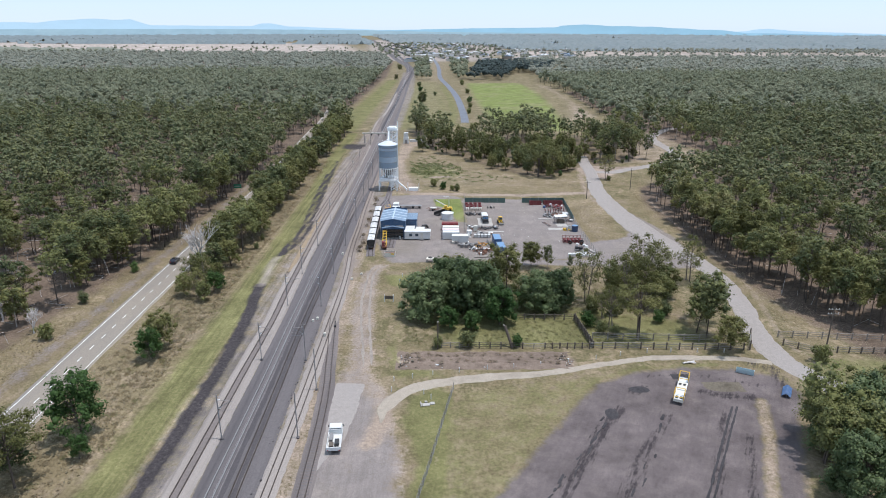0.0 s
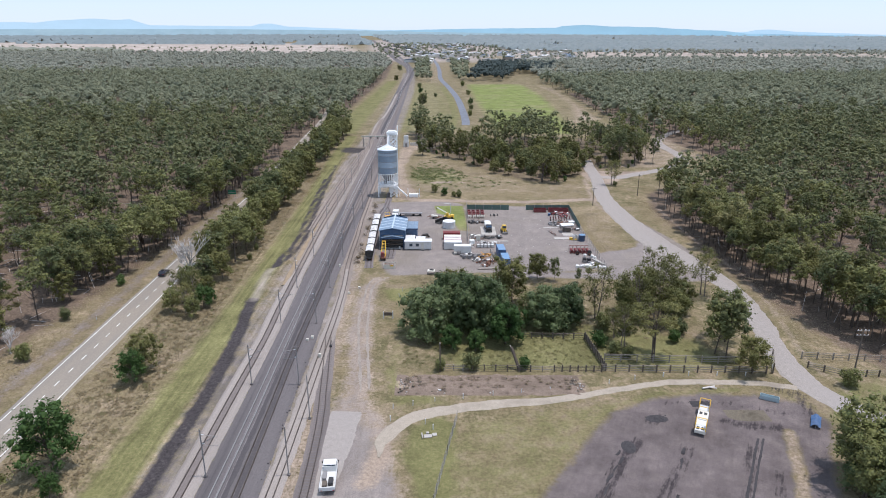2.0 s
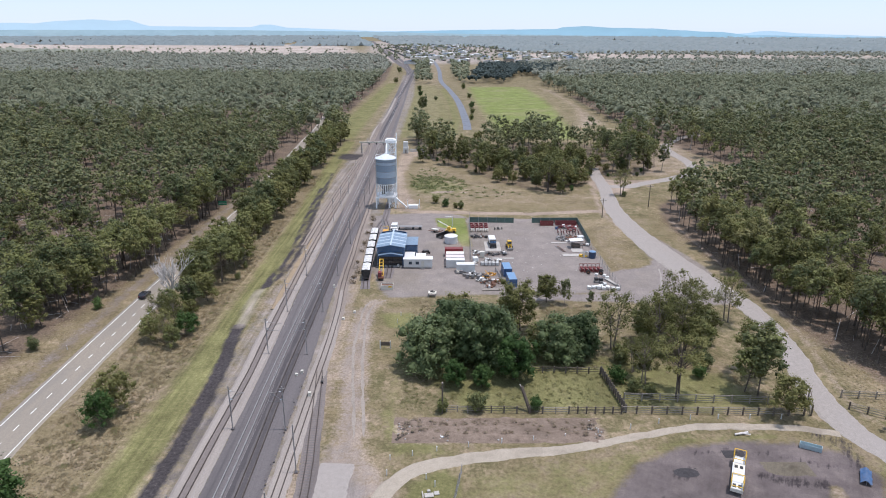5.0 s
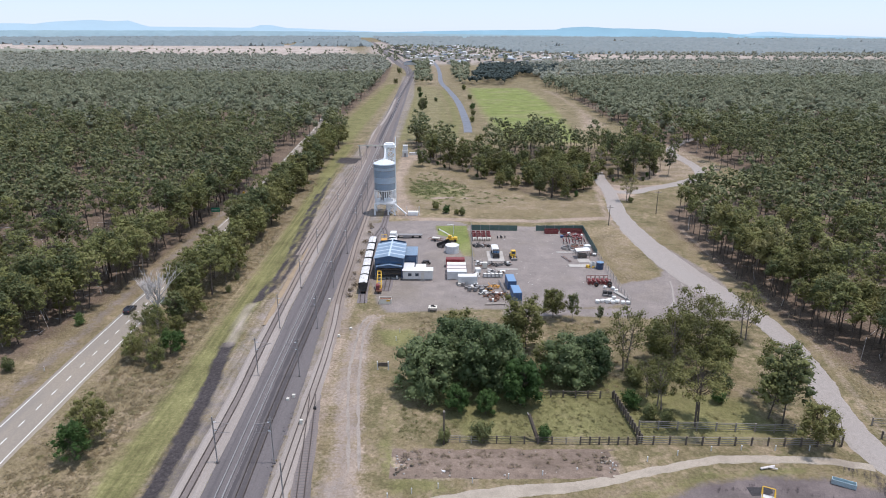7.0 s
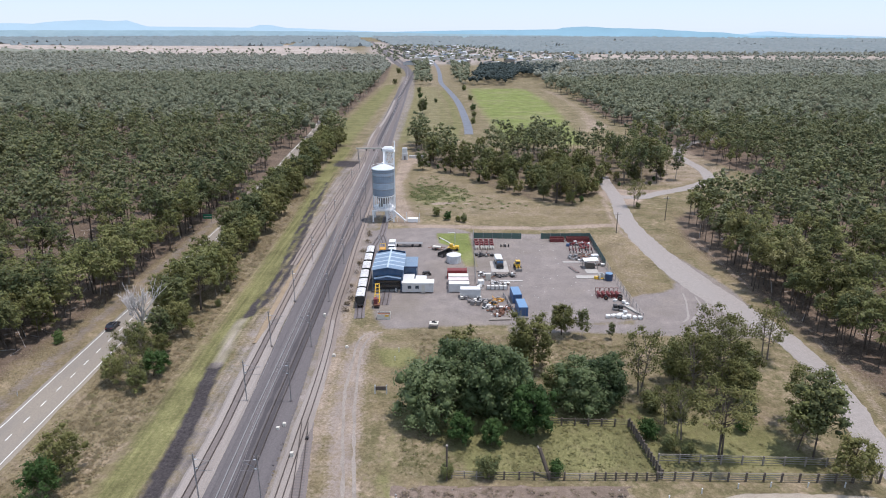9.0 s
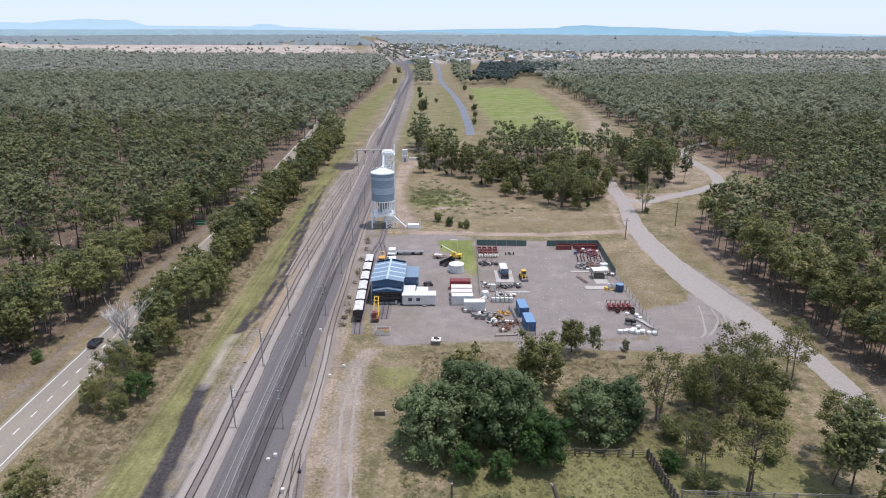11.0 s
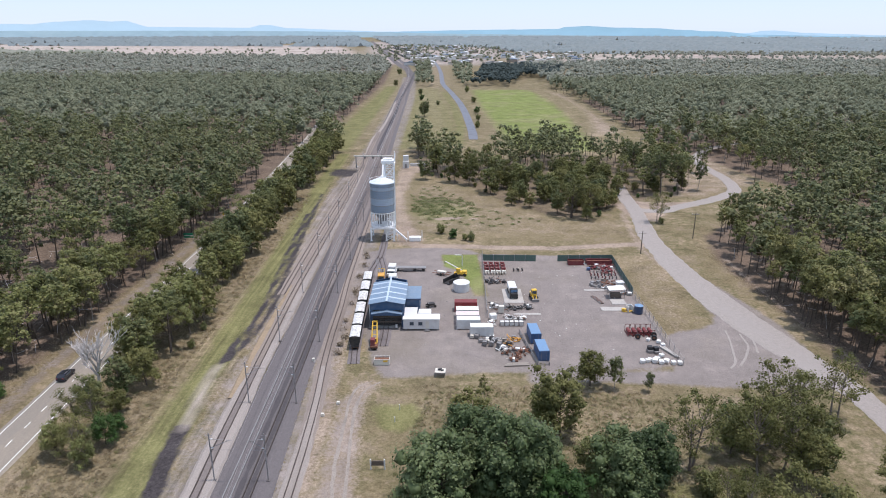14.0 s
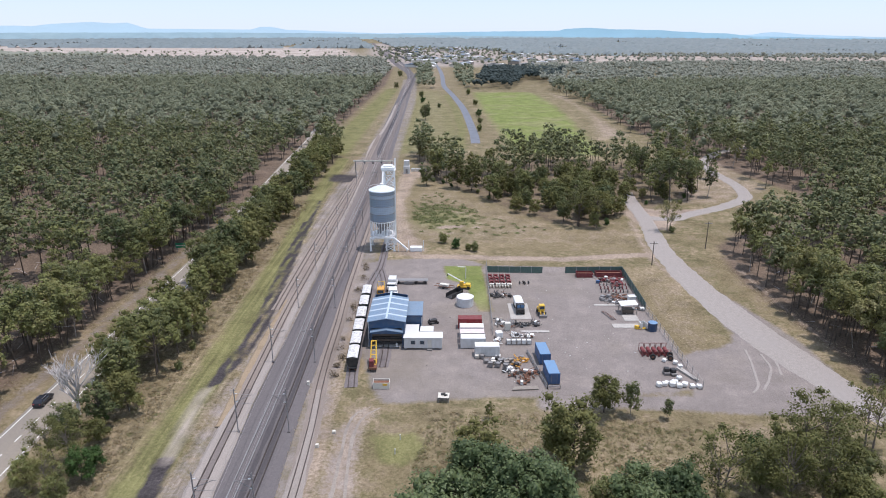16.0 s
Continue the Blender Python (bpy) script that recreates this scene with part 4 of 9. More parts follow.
def clump_cores(centres, radii, rg, flat=0.75, jitter=0.42):
    """The dense middle of each leaf clump: a small uneven mass of foliage; returns vertices and triangles."""
    c, r = np.asarray(centres, float), np.asarray(radii, float)
    v = ICO_V[None] * (1 + rg.uniform(-jitter, jitter, (len(c), 12, 1))) * r[:, None, None] * np.array([1, 1, flat]) + c[:, None]
    t = ICO_T[None] + (np.arange(len(c)) * 12)[:, None, None]
    return v.reshape(-1, 3), t.reshape(-1, 3)


def limb(p, q, r0, r1, seg=5):
    p, q = np.array(p, float), np.array(q, float)
    d = (q - p) / (np.linalg.norm(q - p) + 1e-9)
    a = np.cross(d, [0.3, 0.9, 0.2])
    a /= np.linalg.norm(a)
    b = np.cross(d, a)
    an = np.arange(seg) * 2 * math.pi / seg
    ring = np.cos(an)[:, None] * a + np.sin(an)[:, None] * b
    v = np.concatenate([p + ring * r0, q + ring * r1])
    i = np.arange(seg)
    j = (i + 1) % seg
    t = np.concatenate([np.stack([i, j, j + seg], 1), np.stack([i, j + seg, i + seg], 1)])
    return v, t


def joined(pieces):
    vs, ts, n = [], [], 0
    for v, t in pieces:
        vs.append(v)
        ts.append(t + n)
        n += len(v)
    return np.concatenate(vs), np.concatenate(ts)


def tree_form(seed, height, spread, clear, clumps, per, leaf, trunk_r, clump_r, flat=0.75, quad=True, lean=0.06, dome=1.0, stems=1, up=0.6, core=0.0):
    """A tree of that height: stems that fork into limbs, with leaf clumps at their ends. Returns wood and crown arrays."""
    rg = np.random.default_rng(seed)
    wood, cs, rs = [], [], []
    for s in range(stems):
        foot = np.array([*(rg.normal(size=2) * (0.0 if stems == 1 else 0.5)), -0.15])
        top = np.array([rg.normal() * lean * height, rg.normal() * lean * height, height * 0.8])
        fork = foot + (top - foot) * clear
        wood.append(limb(foot, fork, trunk_r, trunk_r * 0.7, 6))
        wood.append(limb(fork, top, trunk_r * 0.68, trunk_r * 0.2, 5))
        n = clumps // stems
        for k in range(n):
            u = (k + rg.uniform(0.1, 0.9)) / n
            ang = 2.4 * k + rg.uniform(-0.5, 0.5)
            h = clear + (1 - clear) * (0.12 + 0.83 * u)
            w = spread * math.sqrt(max(0.05, 1 - (abs(u - 0.38) / 0.75) ** 2)) * rg.uniform(0.45, 1.0) * dome
            start = foot + (top - foot) * min(0.97, max(clear * 0.9, h * 0.82))
            end = np.array([top[0] * h + w * math.cos(ang), top[1] * h + w * math.sin(ang), height * h])
            mid = (start + end) / 2 + np.array([0, 0, -0.05 * height * rg.uniform(0, 1)])
            wood.append(limb(start, mid, trunk_r * 0.38, trunk_r * 0.25, 4))
            wood.append(limb(mid, end, trunk_r * 0.25, trunk_r * 0.1, 4))
            for extra in range(2):
                cs.append(end + rg.normal(size=3) * clump_r * 0.55 * extra)
                rs.append(clump_r * rg.uniform(0.5, 1.2))
    v, t = leaf_cloud(cs, rs, per, leaf, rg, flat, quad, up)
    if core:
        v, t = joined([(v, t), clump_cores(cs, np.array(rs) * core, rg, flat)])
    v[:, 2] = np.maximum(v[:, 2], 0.15)
    return joined(wood), (v, t)


def tree_thing(name, label, category, form, bark, leaves, group):
    e = thing(name, label, category, (0, 0, 0), 0, group)
    (wv, wt), (lv, lt) = form
    for nm, v, t, m in (("trunk", wv, wt, bark), ("crown", lv, lt, leaves)):
        ob = new(nm, big_mesh(nm, v, t, m))
        ob.parent = e
    return e


def put(ob, x, y, turn, size=1.0):
    m = Matrix.Translation((x, y, -0.05)) @ Matrix.Rotation(turn, 4, "Z") @ Matrix.Diagonal((size, size, size * 1.0, 1))
    c = copy_thing(ob, pose(0, 0, 0))
    c.matrix_basis = m
    return c


GUMS = [tree_thing("eucalyptus_tree", "tall eucalyptus with a thin trunk and open olive-green crown", "tree",
                   tree_form(20 + k, 14.0 + 0.9 * (k % 4), 2.9 + 0.5 * (k % 3), 0.38 + 0.07 * (k % 3), 17 + k % 5, 32, 0.27, 0.17, 1.3, 0.68, False, up=0.8, stems=1 + (k % 4 == 1), core=0.42), M_BARK_DARK if k % 4 else M_BARK_PALE, M_LEAF_GUM, "woodland eucalyptus") for k in range(8)]
BELT = [tree_thing("roadside_tree", "leafy dark green roadside tree with foliage almost to the ground", "tree",
                   tree_form(60 + k, 12.5 + 0.8 * (k % 3), 3.5, 0.12 + 0.13 * (k % 3), 26, 36, 0.27, 0.18, 1.4, 0.8, False, core=0.5), M_BARK_DARK, M_LEAF_GUM if k % 3 else M_LEAF_OLIVE, "roadside tree belt") for k in range(5)]
FIG = tree_thing("fig_tree", "large dense green spreading tree with a low skirted crown", "tree", tree_form(91, 13.0, 5.2, 0.06, 58, 110, 0.22, 0.45, 1.5, 0.95, False, core=0.6, up=0.6), M_BARK_DARK, M_LEAF_FIG, "shade trees by the yard")
FIG_LOW = tree_thing("fig_tree", "broad dark green spreading tree with several rounded domes", "tree", tree_form(97, 10.5, 6.0, 0.05, 54, 110, 0.22, 0.4, 1.55, 1.0, False, core=0.6, stems=2), M_BARK_DARK, M_LEAF_FIG, "shade trees by the yard")
ROUND = tree_thing("round_tree", "round bright green tree with a dense clipped-looking crown", "tree", tree_form(93, 9.0, 3.6, 0.16, 46, 80, 0.17, 0.25, 1.15, 0.9, False, core=0.6), M_BARK_DARK, M_LEAF_BRIGHT, "shade trees by the yard")
SHADE = [tree_thing("spreading_gum_tree", "spreading gum tree with layered olive-gold foliage and forked dark stems", "tree", tree_form(100 + k, 13.5, 5.1, 0.42, 28, 76, 0.17, 0.2, 1.2, 0.58, False, stems=3 if k == 0 else 1 + k % 2, lean=0.05, core=0.32), M_BARK_DARK, M_LEAF_OLIVE if k % 2 == 0 else M_LEAF_GUM, "shade trees by the yard") for k in range(4)]
SAPLING = [tree_thing("gum_sapling", "slender young gum with sparse pale foliage", "tree", tree_form(120 + k, 7.0, 1.2, 0.2, 14, 46, 0.18, 0.08, 0.7, 0.9, False), M_BARK_PALE, M_LEAF_OLIVE if k else M_LEAF_GUM, "young trees by the driveway") for k in range(2)]
SHRUB = [tree_thing("shrub", "bushy green shrub with leaves down to the grass", "shrub", tree_form(130 + k, 3.6, 1.4, 0.1, 18, 60, 0.16, 0.08, 0.8, 0.8, False), M_BARK_DARK, M_LEAF_BRIGHT if k else M_LEAF_GUM, "verge shrubs") for k in range(2)]
OPEN = [tree_thing("open_gum_tree", "airy gum tree with grey-brown forked limbs and thin foliage", "tree", tree_form(140 + k, 13.0, 3.8, 0.25, 24, 58, 0.16, 0.2, 1.15, 0.8, False, stems=2), M_BARK_BROWN, M_LEAF_OLIVE, "shade trees by the yard") for k in range(2)]
BUSHY = [tree_thing("bushy_verge_tree", "bushy mid-green verge tree branching from near the ground", "tree", tree_form(150 + k, 9.5, 3.7, 0.18, 34, 62, 0.18, 0.18, 1.2, 0.85, False, core=0.45), M_BARK_DARK, M_LEAF_BRIGHT if k == 0 else M_LEAF_OLIVE if k == 1 else M_LEAF_GUM, "verge trees") for k in range(3)]

TALL = [tree_thing("slender_eucalyptus", "slender tall eucalyptus with a bare dark trunk and high olive crown", "tree",
                   tree_form(170 + k, 13.0 + 0.8 * k, 2.2, 0.52, 11 + k, 38, 0.25, 0.15, 1.15, 0.7, False, up=0.8, core=0.4, lean=0.02), M_BARK_DARK, M_LEAF_GUM if k % 2 else M_LEAF_OLIVE, "woodland eucalyptus") for k in range(4)]
# ---- trees placed one by one ----
R = random.Random(5)
PLACED = [
    (FIG_LOW, -3.6, 142, 1.0), (FIG, 6.8, 143, 1.04), (FIG, 1.5, 149, 0.9), (FIG_LOW, 9.5, 147.5, 1.0), (FIG_LOW, 24, 146.5, 0.85), (FIG, 28.5, 147, 0.75), (ROUND, 13.2, 138, 1.0), (ROUND, 1.5, 135.5, 0.6), (ROUND, 6.5, 135, 0.5),
    (BUSHY[1], 0.5, 158, 1.0), (BUSHY[1], 16.9, 160.5, 1.2), (BUSHY[2], 14.5, 163, 0.8), (BUSHY[2], 19.5, 148, 0.8),
    (SHADE[0], 43.5, 131.5, 1.0), (OPEN[1], 38.5, 137, 0.8), (BELT[2], 59.0, 131.4, 1.0), (BELT[1], 57.5, 133.5, 0.9), (BUSHY[1], 61.8, 125.4, 0.85), (OPEN[0], 36.6, 151.5, 1.1), (OPEN[1], 51, 150, 1.1),
    (OPEN[1], 45.5, 150, 1.05), (OPEN[0], 53, 157, 1.25), (BUSHY[1], 48.5, 157, 1.0), (BUSHY[2], 44, 155, 0.9), (BUSHY[2], 53.5, 148, 0.9), (SHRUB[0], 41, 143, 1.0), (SHRUB[0], 36.5, 145, 1.1), (SHRUB[1], 33.5, 137, 0.9), (SHRUB[0], 36, 133.5, 0.8), (SHRUB[0], 38.5, 132, 0.7), (SHRUB[1], 50.5, 139, 0.8), (SHRUB[0], 53.5, 143, 0.9), (SHADE[2], 50.5, 147, 0.75), (OPEN[0], 67, 165, 1.0), (SHADE[2], 62, 139, 0.9), (OPEN[1], 57, 161, 0.9), (BUSHY[0], 46.5, 162, 0.5), (BUSHY[1], 57.5, 154, 0.9), (OPEN[1], 37.5, 141, 0.6),
    (SAPLING[0], 30, 175.5, 1.0), (SAPLING[1], 25.5, 177, 1.0), (BUSHY[1], 25.5, 176.5, 0.8), (SAPLING[0], 36.2, 174.3, 0.6), (SAPLING[1], 4.2, 174.2, 0.5),
    (SHRUB[0], 5.4, 126.6, 1.0), (SHRUB[1], 16.0, 127.0, 0.7), (SHRUB[0], -1.1, 126.5, 0.7),
    (SHRUB[0], -88, 130, 1.0), (SHRUB[0], -90, 150, 0.8), (SHRUB[1], -87, 172, 0.7), (BUSHY[0], -61.2, 94.5, 1.2), (BUSHY[0], -60.7, 121.2, 0.72), (BUSHY[1], -61.0, 125.5, 0.85), (SHADE[2], -64.5, 81.0, 0.95), (BUSHY[2], -66.8, 84, 0.9), (BUSHY[1], -68, 76, 1.1), (BUSHY[2], -60.3, 151.5, 0.55), (OPEN[0], -62.5, 153.5, 0.62),
    (BUSHY[0], -58.5, 88, 0.45), (OPEN[0], -63.0, 160.5, 0.72), (OPEN[1], -66.3, 160.5, 0.7), (BUSHY[0], -60, 157.5, 0.6), (BUSHY[0], -59.2, 160, 0.42), (BUSHY[2], -66.5, 154.5, 0.62), (BUSHY[1], -62, 167, 0.5), (BUSHY[0], -64.6, 173, 0.42), (SHADE[0], -67.5, 187, 0.9), (BUSHY[2], -66.2, 183.5, 0.7), (BUSHY[1], -61.2, 176.5, 0.85), (BELT[2], -63.5, 181, 0.85), (BELT[1], -66.5, 191, 0.95), (BELT[0], -68.8, 197, 0.85), (BUSHY[2], -69.3, 187, 0.9), (BELT[1], -64, 172, 0.65), (BUSHY[2], -67.5, 168, 0.7), (SHADE[3], -62.2, 190, 0.92), (BELT[1], -61.0, 199, 0.95), (BELT[2], -63.5, 195, 0.9), (SHADE[1], -65.5, 203, 0.9), (BELT[0], -60.4, 206, 0.9), (SHRUB[0], -58.2, 192, 0.5), (SHRUB[0], -58.6, 201, 0.5),
    (BUSHY[2], 63.8, 93.5, 1.3), (FIG, 68.5, 91, 0.95), (BUSHY[2], 66.5, 85.5, 1.2), (FIG_LOW, 64.5, 89, 0.85), (BUSHY[2], 62.0, 86, 1.15), (BUSHY[1], 75, 97, 1.1), (FIG, 60.5, 79, 0.8), (SHADE[1], 61.5, 87.5, 0.85), (SHRUB[0], 78.3, 120.2, 1.0),
    (SHADE[1], 13, 358, 0.95), (BELT[1], 19, 349, 0.9), (BELT[3], 10, 371, 1.0), (SHADE[2], 25, 343, 0.9), (BELT[0], 17, 379, 1.0), (BUSHY[2], 22, 366, 1.0), (BELT[2], 29, 331, 0.9),
    (GUMS[0], 117, 386, 1.0), (GUMS[3], 120, 373, 0.9), (GUMS[5], 112, 396, 1.0), (GUMS[2], 139, 372, 0.9), (GUMS[6], 144, 360, 1.0), (GUMS[1], 147, 383, 1.0), (TALL[1], 137, 352, 0.9), (GUMS[4], 121, 408, 1.0), (GUMS[7], 108, 410, 1.0), (GUMS[2], 115, 418, 1.1), (GUMS[0], 142, 398, 1.0),
    (BUSHY[2], -11.5, 358, 0.9), (SHRUB[0], -3.9, 275.6, 0.9), (SHRUB[1], 0.1, 270, 0.8), (SHRUB[0], 6.0, 267, 0.8), (SHRUB[0], 4.0, 268, 0.6), (OPEN[0], 73.5, 289, 0.9), (SHRUB[0], 74.5, 287, 0.6), (BUSHY[2], -18, 578, 1.2), (SHRUB[0], 20.5, 520, 1.2), (SHRUB[0], 23, 560, 1.1), (SHRUB[1], 24, 600, 1.3), (SHRUB[0], 25, 680, 1.3), (SHRUB[0], 22, 780, 1.6), (SHRUB[1], -24, 700, 1.3), (SHRUB[0], -27, 755, 1.5), (SHRUB[0], -8, 660, 1.0), (BUSHY[1], -59, 848, 0.8), (BUSHY[2], -66, 1030, 1.0), (BELT[0], 2, 352, 1.1), (BELT[3], 8, 347, 1.0), (BELT[1], -6, 372, 1.1), (SHADE[1], -18, 428, 1.0), (BELT[0], -14, 415, 1.0), (SHADE[2], 50, 293, 1.0), (SHADE[0], 44, 295, 1.0),
]
for ob, x, y, s in PLACED:
    put(ob, x, y, R.uniform(0, 6.28), s)


def scatter(poly, spacing, seed, reject=None):
    """Uneven scatter of places inside a polygon, none nearer than about the spacing."""
    rg = np.random.default_rng(seed)
    p = np.array(poly)
    x0, y0, x1, y1 = *p.min(0), *p.max(0)
    gxx, gyy = np.meshgrid(np.arange(x0, x1, spacing), np.arange(y0, y1, spacing))
    q = np.stack([gxx.ravel(), gyy.ravel()], 1) + rg.uniform(-0.48, 0.48, (gxx.size, 2)) * spacing
    q = q[sdf(q[:, 0], q[:, 1], [tuple(a) for a in poly]) < 0]
    clear = np.array([noise.noise((x * 0.03, y * 0.03, 5.0)) for x, y in q])
    q = q[rg.uniform(0, 1, len(q)) < np.clip(0.88 + clear * 1.2, 0.08, 1)]
    return q


def in_view(q, slack=18):
    return q[np.abs(q[:, 0]) < 0.71 * np.maximum(q[:, 1], 80) + slack]


right_wood = in_view(scatter([(106, 60), (103, 112), (98, 130), (92, 146), (87, 164), (85, 190), (84, 217), (83, 247), (86, 272), (97, 282), (122, 300), (142, 318), (154, 345), (136, 460), (124, 520), (460, 520), (460, 60)], 6.6, 31))
left_wood = in_view(scatter([(-99, 60), (-96, 127), (-92, 152), (-87, 190), (-86, 260), (-86, 330), (-88, 400), (-84, 520), (-460, 520), (-460, 60)], 6.6, 32))
right_wood = right_wood[(right_wood[:, 0] > 104) | (right_wood[:, 1] < 215) | (np.random.default_rng(84).uniform(0, 1, len(right_wood)) < 0.5)]
median = scatter([(-69, 203), (-59, 203), (-59, 240), (-60, 330), (-61, 400), (-60, 460), (-74, 460), (-71, 330), (-70, 215)], 5.2, 33)
median = np.concatenate([median, scatter([(-71.8, 206), (-66.5, 206), (-66.5, 330), (-72, 330)], 6.0, 81)])
grove = scatter([(-8, 366), (8, 349), (22, 318), (35, 301), (50, 294), (60, 308), (72, 324), (95, 328), (112, 340), (112, 380), (96, 408), (70, 420), (42, 418), (20, 394), (0, 406), (-20, 445), (-24, 420), (-12, 390)], 7.2, 34)
blend = np.random.default_rng(77)
right_wood = right_wood[right_wood[:, 1] < 468 + blend.uniform(-50, 50, len(right_wood))]
left_wood = left_wood[left_wood[:, 1] < 468 + blend.uniform(-50, 50, len(left_wood))]
left_wood = left_wood[(left_wood[:, 1] > 250) | (blend.uniform(0, 1, len(left_wood)) < 0.9)]
rank = {"r": np.hypot(right_wood[:, 0] - 70, right_wood[:, 1] - 120), "l": np.hypot(left_wood[:, 0] + 70, left_wood[:, 1] - 130)}
single = []
rest = []
for q, dist, cut in ((right_wood, rank["r"], 95), (left_wood, rank["l"], 85), (median, median[:, 1], 80), (grove, grove[:, 1] - 0.2 * grove[:, 0], 75)):
    o = np.argsort(dist)
    single.append(q[o[:cut]])
    rest.append(q[o[cut:]])
for q in scatter([(-12, 362), (8, 345), (22, 314), (35, 297), (50, 289), (60, 303), (72, 320), (95, 326), (108, 345), (80, 350), (50, 340), (20, 372), (-6, 384)], 7.5, 83):
    put(R.choice(SHRUB + BUSHY[1:]), q[0], q[1], R.uniform(0, 6.28), R.uniform(0.4, 0.75))
for q in np.concatenate(single):
    put(R.choice(BELT + SHADE[:2] if -76 < q[0] < -48 else BELT[:2] + BELT[3:4] + BUSHY[1:] * 3 + SHADE[:1] if (q[0] > -20 and q[1] > 285 and q[0] < 75) else TALL * 3 + GUMS[:5] if 0 < q[0] and q[1] < 300 else GUMS + BELT[:1]), q[0], q[1], R.uniform(0, 6.28), R.uniform(0.72, 1.08) if -76 < q[0] < -48 else R.uniform(0.6, 0.95) if -20 < q[0] < 75 else R.uniform(0.62, 1.0) if q[0] < -76 and q[1] < 240 else R.uniform(0.72, 1.18))


edge_r = scatter([(93, 135), (89, 150), (86.5, 162), (84, 172), (82, 190), (81, 205), (81, 222), (94, 222), (96, 190), (102, 160), (110, 135)], 3.7, 69)
edge_r = np.concatenate([edge_r, scatter([(81, 222), (82, 247), (86, 268), (93, 280), (104, 284), (97, 262), (94, 222)], 5.6, 70)])
for q in edge_r:
    put(R.choice(TALL), q[0], q[1], R.uniform(0, 6.28), R.uniform(0.7, 1.05))
edge_l = scatter([(-101, 124), (-95, 145), (-90.5, 165), (-88, 190), (-86.5, 225), (-86, 320), (-93, 320), (-96, 225), (-104, 190), (-118, 124)], 4.9, 67)
for q in edge_l:
    put(R.choice(GUMS + SHADE[:1] + TALL[:2]), q[0], q[1], R.uniform(0, 6.28), R.uniform(0.65, 1.0))


def fallen_sticks(places, seed):
    rg = np.random.default_rng(seed)
    out = []
    for x, y in places:
        a = rg.uniform(0, 6.28)
        up = rg.uniform(0, 1) < 0.35
        L = rg.uniform(2, 6)
        e = (x + L * math.cos(a) * (0.2 if up else 1), y + L * math.sin(a) * (0.2 if up else 1), L if up else 0.2)
        out.append(limb((x, y, 0.0), e, 0.06, 0.03, 3))
    ob = new("fallen_sticks", big_mesh("fallen_sticks", *joined(out), M_BARK_DEAD))
    tagged(ob, "bleached fallen branches and dead stems on the woodland floor", "branches", kind="stuff")


fallen_sticks(np.concatenate([scatter([(-150, 100), (-97, 100), (-93, 150), (-88, 260), (-190, 260)], 4.6, 61), scatter([(84, 160), (84, 260), (150, 300), (190, 220), (120, 110), (98, 130)], 9.0, 62)]), 63)


def wood_mesh(name, places, forms, leaf_mat, bark_mat, lo, hi, seed, label, squash=1.0):
    """Many trees joined into one woodland object: crowns and, where given, trunks."""
    rg = np.random.default_rng(seed)
    top = thing(name, label, "woodland", kind="stuff")
    which = rg.integers(0, len(forms), len(places))
    for slot, (nm, mat) in enumerate((("trunks", bark_mat), ("crowns", leaf_mat))):
        pieces = []
        for k, form in enumerate(forms):
            if form[slot] is None:
                continue
            v, t = form[slot]
            q = places[which == k]
            if not len(q):
                continue
            s = rg.uniform(lo, hi, len(q))[:, None, None]
            a = rg.uniform(0, 6.28, len(q))
            ca, sa = np.cos(a), np.sin(a)
            rot = np.zeros((len(q), 3, 3))
            rot[:, 0, 0], rot[:, 0, 1], rot[:, 1, 0], rot[:, 1, 1], rot[:, 2, 2] = ca, -sa, sa, ca, squash
            vv = np.einsum("nij,mj->nmi", rot, v) * s
            vv[:, :, 0] += q[:, 0:1]
            vv[:, :, 1] += q[:, 1:2]
            tt = t[None] + (np.arange(len(q)) * len(v))[:, None, None]
            pieces.append((vv.reshape(-1, 3), tt.reshape(-1, 3)))
        if pieces:
            ob = new(nm, big_mesh(nm, *joined(pieces), mat))
            ob.parent = top
            ob["kind"] = "stuff"
    return top


def light_form(seed, height, spread, clear, clumps, per, leaf, clump_r, trunk_r=0.16, up=1.0, core=0.45):
    (wv, wt), crown = tree_form(seed, height, spread, clear, clumps, per, leaf, trunk_r, clump_r, 0.75, False, up=up, core=core)
    stem = limb((0, 0, -0.1), (0.2, 0.1, height * 0.75), trunk_r, trunk_r * 0.5, 3)
    return stem, crown


MID = [light_form(200 + k, 14.4 + 0.5 * (k % 3), 2.7 + 0.4 * (k % 4), 0.4, 7 + k % 4, 13, 0.47, 1.55) for k in range(8)]
wood_mesh("eucalyptus_woodland", np.concatenate(rest), MID, M_LEAF_WOOD_HAZED, M_BARK_DARK, 0.62, 1.3, 41, "open eucalyptus woodland of tall thin grey-green trees")
far_l = in_view(scatter([(-88, 418), (-80, 465), (-78, 640), (-78, 900), (-700, 900), (-700, 418)], 7.9, 35))
far_l = far_l[(np.hypot(far_l[:, 0] + 157, far_l[:, 1] - 625) > 19) & (np.hypot(far_l[:, 0] + 120, far_l[:, 1] - 560) > 10)]
far_l = far_l[far_l[:, 1] > 468 + blend.uniform(-50, 50, len(far_l))]
far_r = in_view(scatter([(128, 418), (122, 520), (128, 620), (122, 760), (112, 830), (700, 900), (700, 418)], 7.9, 36))
far_r = far_r[far_r[:, 1] > 468 + blend.uniform(-50, 50, len(far_r))]
